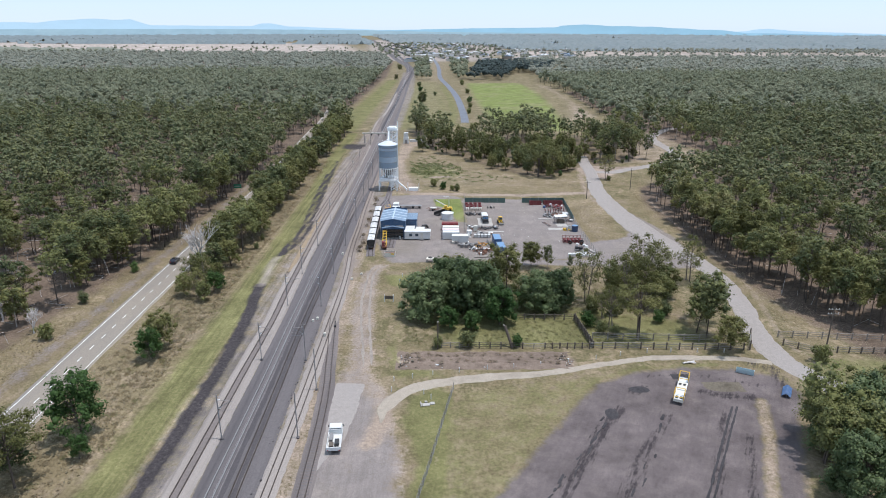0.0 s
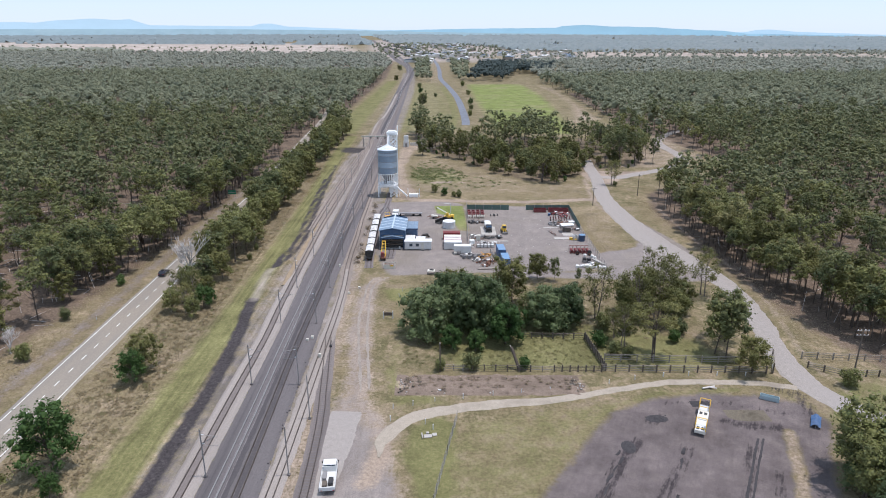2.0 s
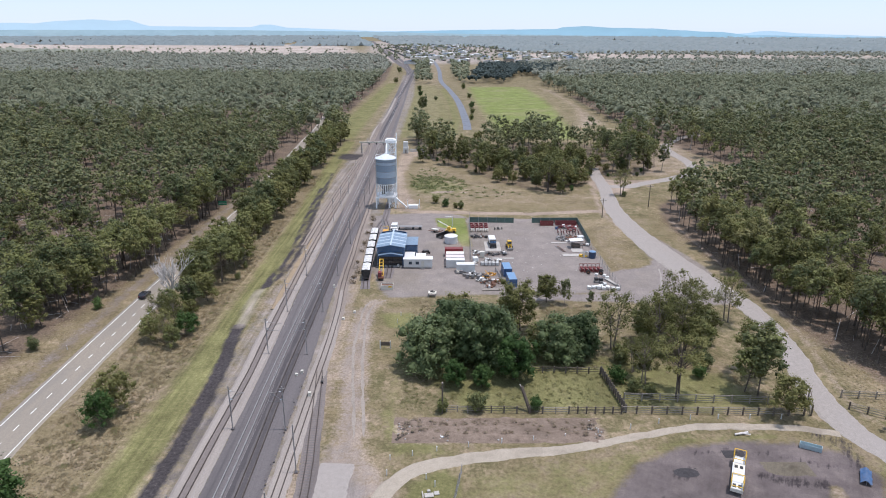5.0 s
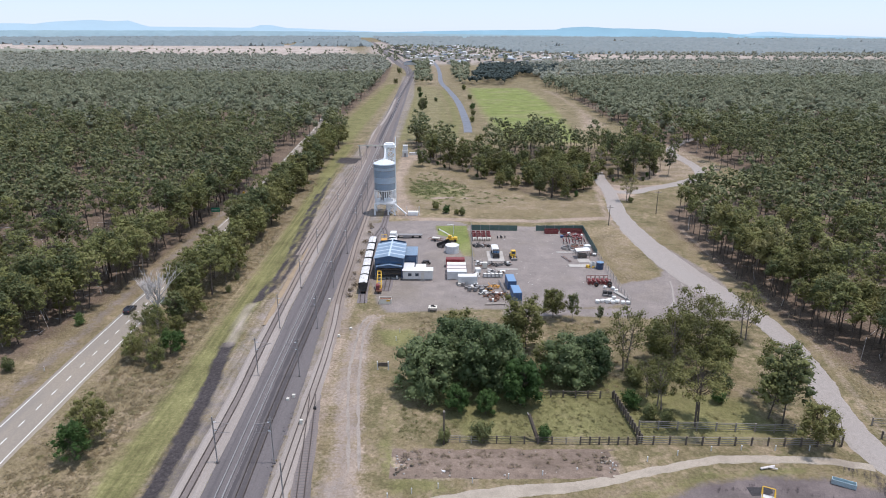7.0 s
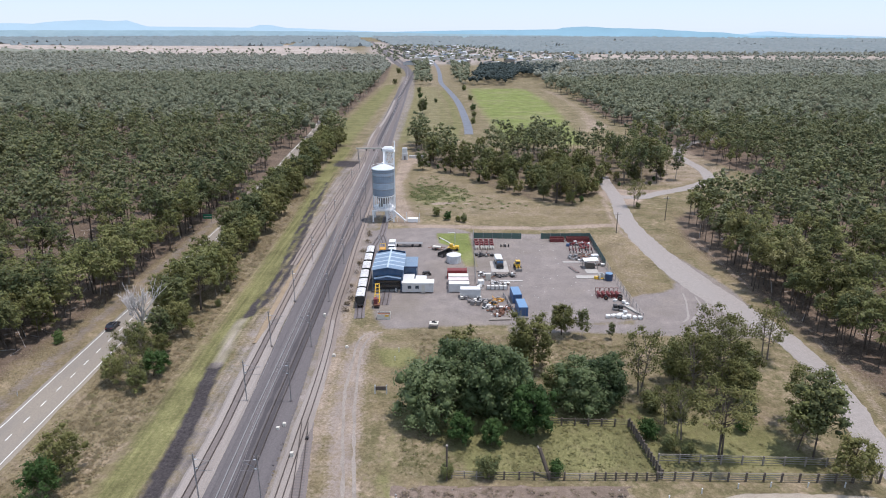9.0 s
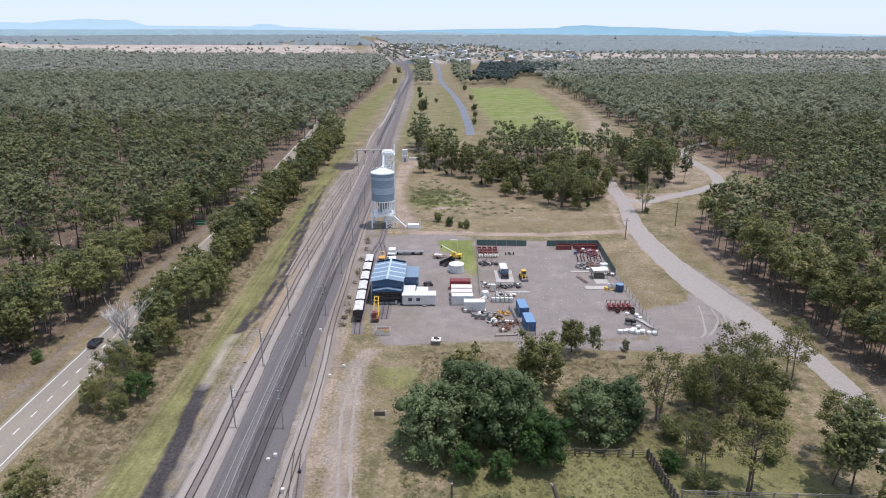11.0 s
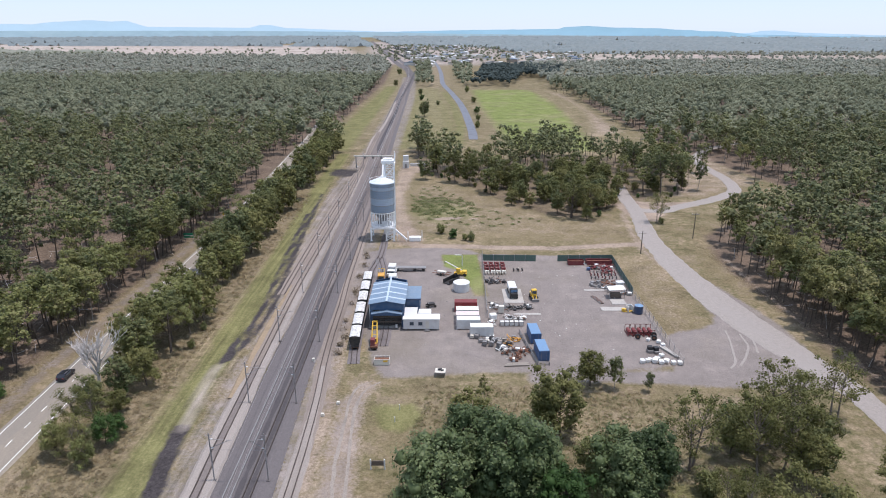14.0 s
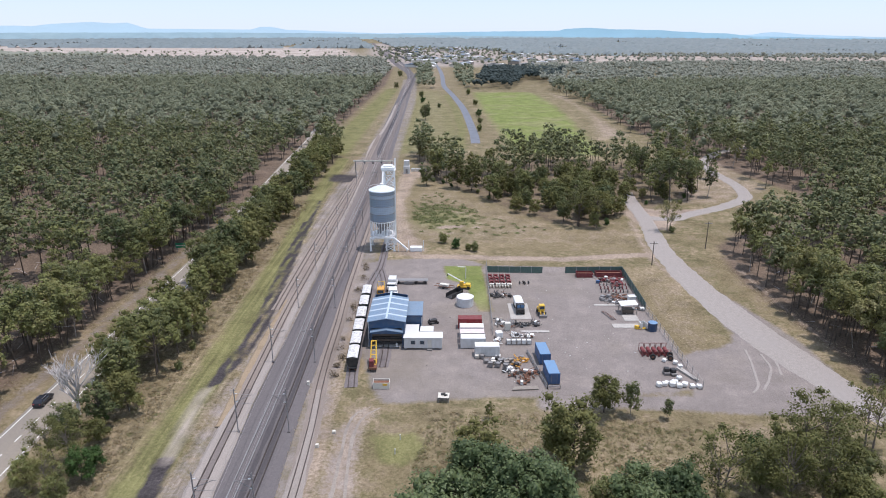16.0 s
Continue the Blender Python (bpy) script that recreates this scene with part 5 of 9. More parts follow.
FARF = [light_form(220 + k, 14.0, 3.1 + 0.3 * (k % 3), 0.32, 5, 6, 0.85, 1.9, 0.2, 1.6, 0.0) for k in range(6)]
FARF = [(stem, joined([crown, clump_cores([(0, 0, 9.3), (0.8, -0.6, 7.4)], [2.3, 2.2], np.random.default_rng(230 + k), 0.8)])) for k, (stem, crown) in enumerate(FARF)]
wood_mesh("distant_woodland", np.concatenate([far_l, far_r]), FARF, M_LEAF_FAR_HAZED, M_BARK_DARK, 0.7, 1.25, 42, "dense eucalyptus woodland stretching away over the plain")
v_l = in_view(scatter([(-80, 900), (-80, 1100), (-110, 1300), (-120, 1400), (-1100, 1400), (-1100, 900)], 10.2, 37), 60)
v_l = np.concatenate([v_l, in_view(scatter([(-118, 1400), (-150, 1570), (-1500, 1620), (-1500, 1400)], 12, 68), 60)])
v_r = in_view(np.concatenate([scatter([(118, 830), (200, 880), (1100, 900), (1100, 1330), (420, 1350), (130, 1240)], 10.2, 38), scatter([(130, 1240), (420, 1350), (1300, 1330), (1300, 1700), (420, 1750), (200, 1800), (150, 1600)], 30, 48),
                              scatter([(420, 1600), (1300, 1500), (1300, 1760), (500, 1800)], 20, 49)]), 60)
pines = np.concatenate([scatter([(30, 835), (75, 838), (100, 960), (118, 1200), (62, 1180), (45, 1000)], 8.0, 94), scatter([(80, 1000), (150, 960), (190, 1150), (120, 1220)], 8.0, 95)])
v_c = np.concatenate([scatter([(-36, 850), (-14, 850), (-22, 1120), (-30, 1320), (-62, 1320), (-44, 1080)], 8.5, 64), scatter([(16, 850), (30, 845), (45, 1250), (14, 1320), (12, 1000)], 10, 65), scatter([(-130, 1330), (130, 1330), (190, 2500), (-260, 2500)], 27, 66), scatter([(-1500, 1700), (-170, 1660), (-240, 2000), (-1500, 2100)], 50, 96), scatter([(-1500, 1640), (-700, 1640), (-620, 1700), (-1500, 1780)], 24, 97)])
VFAR = [(None, joined([clump_cores([(0.5, 0.3, 7.2)], [2.5], np.random.default_rng(300 + k), 0.9), leaf_cloud([(0, 0, 7.8), (2.4, 1.0, 8.2), (-2.0, -1.6, 7.6)], [3.0, 2.4, 2.6], 8, 1.3, np.random.default_rng(310 + k), 0.8, False, 1.6)])) for k in range(6)]
wood_mesh("railside_copses", v_c, VFAR, M_LEAF_FAR_HAZED, M_BARK_DARK, 0.7, 1.1, 47, "small copses beside the far lines and round the town")
wood_mesh("plain_woodland", np.concatenate([v_l, v_r]), VFAR, M_LEAF_PLAIN_HAZED, M_BARK_DARK, 0.85, 1.25, 43, "continuous woodland canopy on the plain")
wood_mesh("dark_plantation", pines, VFAR, M_LEAF_PINE, M_BARK_DARK, 0.85, 1.3, 44, "dark blue-green tree plantation beyond the green field")
def far_canopy(name, label, poly, y0, y1, mat, seed):
    """Uneven closed canopy of woods too far off to tell single trees, with clearings."""
    rg = np.random.default_rng(seed)
    rows = [y0]
    while rows[-1] < y1:
        rows.append(rows[-1] * 1.009)
    az = np.radians(np.arange(-37, 37.01, 0.2))
    yy, aa = np.meshgrid(np.array(rows), az, indexing="ij")
    yy, aa = yy + rg.uniform(-0.004, 0.004, yy.shape) * yy, aa + rg.uniform(-0.0013, 0.0013, aa.shape)
    xx = yy * np.tan(aa)
    zz = rg.uniform(1.0, 14.0, xx.shape)
    gap = np.array([noise.noise((x * 0.004, y * 0.0016, seed)) + 0.5 * noise.noise((x * 0.015, y * 0.006, seed)) for x, y in zip(xx.ravel(), yy.ravel())])
    keep = ((sdf(xx.ravel(), yy.ravel(), poly) < 0) & (gap > -0.42)).reshape(xx.shape)
    n, m = xx.shape
    ids = np.arange(n * m).reshape(n, m)
    ok = keep[:-1, :-1] & keep[1:, 1:] & keep[:-1, 1:] & keep[1:, :-1]
    q = np.stack([ids[:-1, :-1], ids[:-1, 1:], ids[1:, 1:], ids[1:, :-1]], -1)[ok]
    zz[~keep] = 0.0
    edge = keep.copy()
    edge[1:] &= keep[:-1]
    zz[keep & ~edge] = 0.3
    used = np.unique(q)
    index = np.zeros(n * m, np.int64)
    index[used] = np.arange(len(used))
    q = index[q]
    v = np.stack([xx.ravel(), yy.ravel(), zz.ravel()], 1)[used]
    tagged(new(name, big_mesh(name, v, np.concatenate([q[:, [0, 1, 2]], q[:, [0, 2, 3]]]), mat)), label, "woodland", kind="stuff")


far_canopy("horizon_woodland", "hazy blue-green woodland beyond the pale plain", [(-3600, 2650), (-240, 2440), (-275, 2700), (-385, 3300), (-560, 4560), (-3600, 4560)], 2300, 4560, M_LEAF_HORIZON_HAZED, 45)
far_canopy("horizon_woodland", "hazy blue-green woodland beyond the town", [(200, 1850), (600, 1780), (1500, 1700), (3500, 2600), (3500, 4560), (-480, 4560), (-305, 3300), (-190, 2560), (120, 2350)], 1720, 4560, M_LEAF_HORIZON_HAZED, 46)
far_canopy("plain_copse", "dark belts of trees on the pale plain", [(-1900, 1690), (-760, 1690), (-820, 1760), (-1900, 1960)], 1640, 1990, M_LEAF_PLAIN_HAZED, 48)
for ob in GUMS + TALL + BELT + SHADE + SAPLING + SHRUB + OPEN + BUSHY + [FIG, FIG_LOW, ROUND]:
    for o in (*ob.children_recursive, ob):
        bpy.data.objects.remove(o)

# ---- distant hills ----
def hills(name, label, ridge, dist, mat):
    vs, fs = [], []
    for i, (az, el) in enumerate(ridge):
        x, y = dist * math.sin(radians(az)), dist * math.cos(radians(az))
        z = 66 + dist * math.tan(radians(el))
        vs += [(x, y, -5), (x, y, z), (x * 1.06, y * 1.06, -5)]
        if i:
            a, b = 3 * i - 3, 3 * i
            fs += [(a, b, b + 1, a + 1), (a + 1, b + 1, b + 2, a + 2)]
    ob = obj(name, vs, fs, mat)
    return tagged(ob, label, "hills", kind="structure")


# aerial haze is painted in: bluish base colour plus an emission glow
def haze_material(name, dark, light, haze_glow, strength, scale=0.004):
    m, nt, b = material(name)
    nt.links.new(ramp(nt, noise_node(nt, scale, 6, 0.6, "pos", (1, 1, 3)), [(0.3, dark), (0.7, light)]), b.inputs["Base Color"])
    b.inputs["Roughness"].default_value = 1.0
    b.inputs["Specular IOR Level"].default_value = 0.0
    b.inputs["Emission Color"].default_value, b.inputs["Emission Strength"].default_value = (*haze_glow, 1), strength
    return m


def ridge_line(knots, wobble):
    az = np.arange(-44, 44.1, 0.2)
    el = np.interp(az, [k[0] for k in knots], [k[1] for k in knots])
    return [(a, e + wobble * (noise.noise((a * 0.9, 2.0, wobble * 40)) + 0.5 * noise.noise((a * 2.7, 5.0, wobble * 40)))) for a, e in zip(az, el)]


hills("hill_range", "pale blue hazy range of peaked hills on the horizon", ridge_line([(-44, 0.1), (-36, 0.25), (-32.7, 0.2), (-30.5, 0.16), (-29.2, 0.32), (-26.8, 0.45), (-25.5, 0.36), (-24.4, 0.42), (-23.1, -0.01), (-19.5, -0.05), (-15.6, -0.08), (-14.8, 0.12), (-14, 0.13), (-12.7, -0.1), (-8.7, -0.24), (-5.7, -0.36), (20, -0.6), (23.8, -0.42), (24.4, -0.3), (25.4, -0.25), (27.2, -0.4), (33, -0.58), (44, -0.6)], 0.02), 4780, haze_material("hill_pale_haze_glow", (0.26, 0.32, 0.36), (0.3, 0.37, 0.42), (0.36, 0.465, 0.56), 0.85))
hills("mesa_range", "long flat-topped range of wooded hills, hazy blue", ridge_line([(-44, -0.6), (-9, -0.6), (-5.7, -0.42), (-0.75, -0.31), (2.6, -0.24), (9.3, -0.17), (9.8, -0.02), (11.6, 0.07), (13.4, -0.04), (16.8, -0.1), (20.5, -0.31), (22.1, -0.34), (23.8, -0.55), (33, -0.66), (44, -0.7)], 0.02), 4700, haze_material("hill_blue_haze_glow", (0.17, 0.24, 0.28), (0.24, 0.32, 0.36), (0.27, 0.43, 0.55), 0.8))
hills("wooded_rise", "low hazy wooded plain below the hills", ridge_line([(-44, -0.26), (-17.5, -0.3), (-6, -0.4), (0, -0.53), (18, -0.72), (33, -0.7), (44, -0.7)], 0.02), 4600, haze_material("plain_blue_green_haze_glow", (0.14, 0.185, 0.2), (0.24, 0.29, 0.3), (0.3, 0.41, 0.49), 0.85, 0.012))

# ---- materials of the things ----
M_BLUE_WALL = ribbed("steel_sheet_blue", (0.035, 0.085, 0.17), 0.2, "X")
M_BLUE_SIDE = ribbed("steel_sheet_blue_side", (0.035, 0.085, 0.17), 0.2, "Y")
M_ROOF = ribbed("roof_sheet_pale_blue", (0.165, 0.24, 0.33), 0.25, "Y", 0.4)
M_ROOF_STRIP = rough_paint("roof_light_strip", (0.45, 0.53, 0.6), 0.4)
M_WHITE = rough_paint("paint_white", (0.64, 0.635, 0.615), 0.5, amount=0.25, dirt=(0.45, 0.4, 0.34))
M_WHITE_RIB = ribbed("container_white", (0.62, 0.61, 0.59), 0.28, "X", 0.5)
M_CREAM = rough_paint("paint_cream", (0.62, 0.58, 0.5), 0.55, amount=0.3)
M_PINK = rough_paint("paint_faded_pink_white", (0.66, 0.55, 0.53), 0.55)
M_RED = ribbed("container_red", (0.33, 0.035, 0.035), 0.28, "X", 0.5)
M_BLUE = ribbed("container_blue", (0.04, 0.105, 0.235), 0.28, "Y", 0.45)
# paler than the blue of the container bodies
M_BLUE_TOP = rough_paint("plain_pale_blue", (0.14, 0.25, 0.4), 0.55)
M_BLUE_DARK = rough_paint("paint_dark_blue", (0.022, 0.05, 0.11), 0.5)
M_BLACK = rough_paint("paint_black", (0.02, 0.02, 0.022), 0.55, amount=0.3)
M_DARK = rough_paint("unlit_interior_dark", (0.035, 0.033, 0.035), 0.8)
M_STEEL = rough_paint("steel_weathered_grey", (0.26, 0.25, 0.245), 0.6, 0.4)
M_RUST = rough_paint("steel_rusty", (0.17, 0.075, 0.045), 0.85, 0.1)
M_MAROON = rough_paint("paint_maroon", (0.17, 0.03, 0.032), 0.7)
M_YELLOW = rough_paint("paint_yellow", (0.68, 0.42, 0.04), 0.5, amount=0.3)
M_ORANGE = rough_paint("paint_orange_yellow", (0.6, 0.3, 0.05), 0.55)
M_TIMBER = rough_paint("timber_weathered_grey", (0.27, 0.235, 0.2), 0.9, scale=3)
M_TIMBER_DARK = rough_paint("timber_dark", (0.115, 0.092, 0.074), 0.9, scale=3)
M_MAST = rough_paint("mast_galvanised_dull", (0.33, 0.31, 0.3), 0.6, 0.0)
M_GREEN_CLOTH = rough_paint("shade_cloth_green", (0.085, 0.135, 0.115), 0.85, scale=0.7, spread=0.25)
M_GLASS = rough_paint("window_glass_dark", (0.05, 0.07, 0.09), 0.12, amount=0.1)
M_TYRE = rough_paint("rubber_tyre", (0.025, 0.024, 0.024), 0.85)
M_SILO = ribbed("silo_sheet_blue_grey", (0.38, 0.46, 0.55), 0.55, "Z", 0.4, 0.35)
M_SILO_DARK = ribbed("silo_sheet_slate", (0.25, 0.32, 0.4), 0.55, "Z", 0.4, 0.35)
M_COVER = rough_paint("wagon_cover_grubby_white", (0.64, 0.63, 0.61), 0.6, amount=0.75, dirt=(0.2, 0.16, 0.13), scale=2.2)
M_CANOPY = rough_paint("canvas_white", (0.7, 0.69, 0.66), 0.8)
M_BALE = rough_paint("bulk_bag_white", (0.72, 0.71, 0.68), 0.85, amount=0.3)
M_TEAL = rough_paint("paint_pale_teal", (0.34, 0.43, 0.46), 0.6)
M_TARP = rough_paint("tarpaulin_blue", (0.045, 0.1, 0.21), 0.6)
M_SIGN_GREEN = rough_paint("sign_green", (0.02, 0.2, 0.11), 0.5, amount=0.1)
M_CAR = rough_paint("car_paint_dark", (0.02, 0.022, 0.03), 0.25, amount=0.1)


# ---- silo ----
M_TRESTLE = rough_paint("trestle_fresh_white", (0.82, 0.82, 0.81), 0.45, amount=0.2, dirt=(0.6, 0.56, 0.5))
silo = thing("loading_silo", "tall blue-grey ribbed steel silo standing on white trestle legs", "silo", (-23.0, 269.8, 0))
SR = 3.85


def ring_wall(z0, z1, r, seg=36, r_top=None):
    bm = bmesh.new()
    bmesh.ops.create_cone(bm, cap_ends=True, segments=seg, radius1=r, radius2=r if r_top is None else r_top, depth=z1 - z0, matrix=Matrix.Translation((0, 0, (z0 + z1) / 2)))
    return bm


for k, (z0, z1, mt) in enumerate(((9.7, 12.0, M_SILO_DARK), (12.0, 14.4, M_SILO), (14.4, 16.8, M_SILO_DARK), (16.8, 18.0, M_SILO), (18.0, 19.0, M_SILO_DARK))):
    part("shell_band", ring_wall(z0, z1, SR + 0.012 * (k % 2)), mt, silo)
for z in (9.7, 12.0, 14.4, 16.8, 18.0, 19.0):
    part("stiffener_ring", ring_wall(z - 0.06, z + 0.06, SR + 0.08), M_STEEL, silo)
M_SILO_ROOF = rough_paint("silo_roof_pale_blue", (0.6, 0.65, 0.7), 0.5)
part("eave", ring_wall(19.0, 19.25, SR + 0.22), M_SILO_ROOF, silo)
part("cone_roof", ring_wall(19.25, 20.7, SR + 0.2, 36, 0.55), M_SILO_ROOF, silo, "pale blue-grey cone roof")
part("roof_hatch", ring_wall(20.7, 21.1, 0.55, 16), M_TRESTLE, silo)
for k in range(12):
    a = 2 * math.pi * k / 12
    c, s = math.cos(a), math.sin(a)
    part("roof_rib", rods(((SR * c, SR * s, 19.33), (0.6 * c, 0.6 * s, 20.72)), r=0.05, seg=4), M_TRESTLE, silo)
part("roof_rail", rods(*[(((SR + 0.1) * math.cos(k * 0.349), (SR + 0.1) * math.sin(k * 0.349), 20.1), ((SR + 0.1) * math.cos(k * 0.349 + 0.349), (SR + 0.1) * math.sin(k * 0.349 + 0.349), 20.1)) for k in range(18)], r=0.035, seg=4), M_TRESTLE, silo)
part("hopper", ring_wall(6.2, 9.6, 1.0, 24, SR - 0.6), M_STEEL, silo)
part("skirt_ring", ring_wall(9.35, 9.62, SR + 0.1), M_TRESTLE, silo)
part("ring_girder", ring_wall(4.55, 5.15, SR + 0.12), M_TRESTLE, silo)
for k in range(28):
    a = 2 * math.pi * k / 28
    c, s = math.cos(a), math.sin(a)
    bm = bmesh.new()
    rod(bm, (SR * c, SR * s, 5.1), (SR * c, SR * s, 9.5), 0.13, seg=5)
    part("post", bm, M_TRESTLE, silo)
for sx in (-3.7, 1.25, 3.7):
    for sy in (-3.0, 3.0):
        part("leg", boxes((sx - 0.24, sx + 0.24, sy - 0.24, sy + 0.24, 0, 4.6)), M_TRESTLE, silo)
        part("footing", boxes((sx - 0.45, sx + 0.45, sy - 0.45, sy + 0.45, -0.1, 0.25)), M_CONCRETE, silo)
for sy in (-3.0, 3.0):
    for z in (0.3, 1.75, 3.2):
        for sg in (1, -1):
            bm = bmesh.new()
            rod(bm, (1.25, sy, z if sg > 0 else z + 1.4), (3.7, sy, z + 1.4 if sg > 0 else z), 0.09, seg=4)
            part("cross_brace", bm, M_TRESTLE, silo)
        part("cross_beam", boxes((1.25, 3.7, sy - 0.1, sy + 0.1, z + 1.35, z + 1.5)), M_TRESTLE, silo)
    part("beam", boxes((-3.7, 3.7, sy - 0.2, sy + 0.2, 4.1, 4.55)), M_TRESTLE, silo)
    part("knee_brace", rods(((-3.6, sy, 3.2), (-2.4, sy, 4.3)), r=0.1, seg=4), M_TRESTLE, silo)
part("chute", boxes((-1.7, -0.3, -0.7, 0.7, 3.9, 6.3)), M_STEEL, silo)
tower = thing("silo_tower", "white braced steel elevator tower with a roofed platform beside the silo", "tower", (-20.9, 274.8, 0))
for sx in (-1, 1):
    for sy in (-1, 1):
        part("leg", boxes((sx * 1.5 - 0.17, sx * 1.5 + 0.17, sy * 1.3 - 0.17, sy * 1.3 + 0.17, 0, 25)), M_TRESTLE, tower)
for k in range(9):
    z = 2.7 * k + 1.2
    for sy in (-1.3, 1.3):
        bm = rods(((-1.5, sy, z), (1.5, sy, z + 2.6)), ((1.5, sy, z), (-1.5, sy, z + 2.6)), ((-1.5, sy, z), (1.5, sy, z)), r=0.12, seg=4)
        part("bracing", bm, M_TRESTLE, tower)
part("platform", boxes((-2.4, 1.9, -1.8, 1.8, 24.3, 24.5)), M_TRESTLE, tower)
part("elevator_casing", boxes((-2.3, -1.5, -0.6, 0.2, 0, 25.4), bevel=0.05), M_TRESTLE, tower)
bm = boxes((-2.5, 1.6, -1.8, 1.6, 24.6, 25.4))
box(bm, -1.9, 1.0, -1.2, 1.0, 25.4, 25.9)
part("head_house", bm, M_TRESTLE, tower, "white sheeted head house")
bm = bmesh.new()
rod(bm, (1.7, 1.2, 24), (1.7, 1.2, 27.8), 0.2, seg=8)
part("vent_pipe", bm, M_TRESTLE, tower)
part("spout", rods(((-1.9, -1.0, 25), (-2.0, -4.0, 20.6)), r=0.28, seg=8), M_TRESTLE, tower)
conv = thing("loading_conveyor", "short white inclined conveyor leg beside the silo", "conveyor", (-19.4, 266.5, 0))
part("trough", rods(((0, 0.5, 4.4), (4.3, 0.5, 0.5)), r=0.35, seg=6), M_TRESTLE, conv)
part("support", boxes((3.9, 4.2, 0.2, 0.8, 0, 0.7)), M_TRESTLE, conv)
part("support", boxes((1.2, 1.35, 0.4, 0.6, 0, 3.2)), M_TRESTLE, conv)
tank = thing("low_tank", "low white rectangular tank between two white posts", "tank", (-12.5, 267.5, 0))
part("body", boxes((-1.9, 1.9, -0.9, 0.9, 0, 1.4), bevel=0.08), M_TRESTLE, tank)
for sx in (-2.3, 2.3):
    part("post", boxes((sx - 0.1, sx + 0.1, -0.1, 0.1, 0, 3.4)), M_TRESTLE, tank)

# ---- workshop ----
shed = thing("workshop_shed", "blue corrugated steel workshop with pale gabled roof and dark doorway", "shed", (-16.3, 202.6, 0))
W, D = 3.95, 15.0


def gable_prism(y0, y1, w, z0, ze, zr):
    bm = bmesh.new()
    f = [bm.verts.new(c) for c in ((-w, y0, z0), (w, y0, z0), (w, y0, ze), (0, y0, zr), (-w, y0, ze))]
    g = [bm.verts.new(c) for c in ((-w, y1, z0), (w, y1, z0), (w, y1, ze), (0, y1, zr), (-w, y1, ze))]
    bm.faces.new(f)
    bm.faces.new(list(reversed(g)))
    for i in range(5):
        j = (i + 1) % 5
        bm.faces.new((f[j], f[i], g[i], g[j]))
    return bm


part("front_gable", gable_prism(0, 0.12, W, 4.3, 5.9, 6.6), M_BLUE_WALL, shed)
part("rear_wall", gable_prism(D - 0.12, D, W, 0, 5.9, 6.6), M_BLUE_WALL, shed)
part("side_wall", boxes((-W, -W + 0.12, 0.12, D - 0.12, 0, 5.9)), M_BLUE_SIDE, shed)
part("side_wall", boxes((W - 0.12, W, 0.12, D - 0.12, 0, 5.9)), M_BLUE_SIDE, shed)
part("front_jamb", boxes((-W, -3.35, 0, 0.12, 0, 4.3)), M_BLUE_WALL, shed)
part("front_jamb", boxes((3.35, W, 0, 0.12, 0, 4.3)), M_BLUE_WALL, shed)
part("floor_slab", boxes((-W - 0.3, W + 0.5, -0.5, D, -0.02, 0.07)), M_CONCRETE, shed)


def roof_slope(s, y0, y1, x0, x1, z0, z1, th=0.09):
    bm = bmesh.new()
    a = [(s * x0, y0, z0), (s * x1, y0, z1), (s * x1, y1, z1), (s * x0, y1, z0)]
    lo = [bm.verts.new(c) for c in a]
    hi = [bm.verts.new((c[0], c[1], c[2] + th)) for c in a]
    bm.faces.new(hi)
    bm.faces.new(list(reversed(lo)))
    for i in range(4):
        j = (i + 1) % 4
        bm.faces.new((lo[i], lo[j], hi[j], hi[i]))
    bmesh.ops.recalc_face_normals(bm, faces=bm.faces[:])
    return bm


for s in (-1, 1):
    y = -0.35
    for k in range(5):
        wide = 2.45 if k < 4 else 1.2
        part("roof_sheet", roof_slope(s, y, y + wide, 0, W + 0.3, 6.64, 5.85), M_ROOF, shed)
        y += wide
        if k < 4:
            part("roof_light", roof_slope(s, y, y + 0.62, 0, W + 0.3, 6.65, 5.86), M_ROOF_STRIP, shed, "pale translucent roof strip")
            y += 0.62
part("ridge_cap", boxes((-0.22, 0.22, -0.37, D + 0.2, 6.7, 6.78)), M_ROOF_STRIP, shed)
for s in (-1, 1):
    part("canopy_slope", roof_slope(s, -1.3, 0.0, 0, 3.6, 4.35, 3.75), M_ROOF, shed)
    part("canopy_post", boxes((s * 3.5 - 0.08, s * 3.5 + 0.08, -1.25, -1.1, 0, 3.8)), M_BLUE_DARK, shed)
part("fascia", gable_prism(-1.32, -1.26, 3.6, 3.5, 3.72, 4.3), M_BLUE_WALL, shed)
# every other slat is near-black, painting in the unlit interior
for k in range(6):
    part("door_slat", boxes((-3.3, 3.3, 0.35, 0.42, 0.35 + 0.62 * k, 0.8 + 0.62 * k)), M_TIMBER_DARK if k % 2 else M_DARK, shed)
drum = part("drum", ring_wall(0.07, 0.9, 0.28, 10), M_WHITE, shed, "small white drum in the doorway")
drum.location = (2.2, -0.6, 0)
part("downpipe", rods(((-3.98, -0.1, 0), (-3.98, -0.1, 5.8)), r=0.06), M_WHITE, shed)
annex = thing("workshop_annex", "blue steel lean-to annex built against the workshop", "shed", (-10.6, 213.2, 0))
part("wall", boxes((-1.68, 1.7, -4.6, 3.0, 0, 4.6)), M_BLUE_WALL, annex)
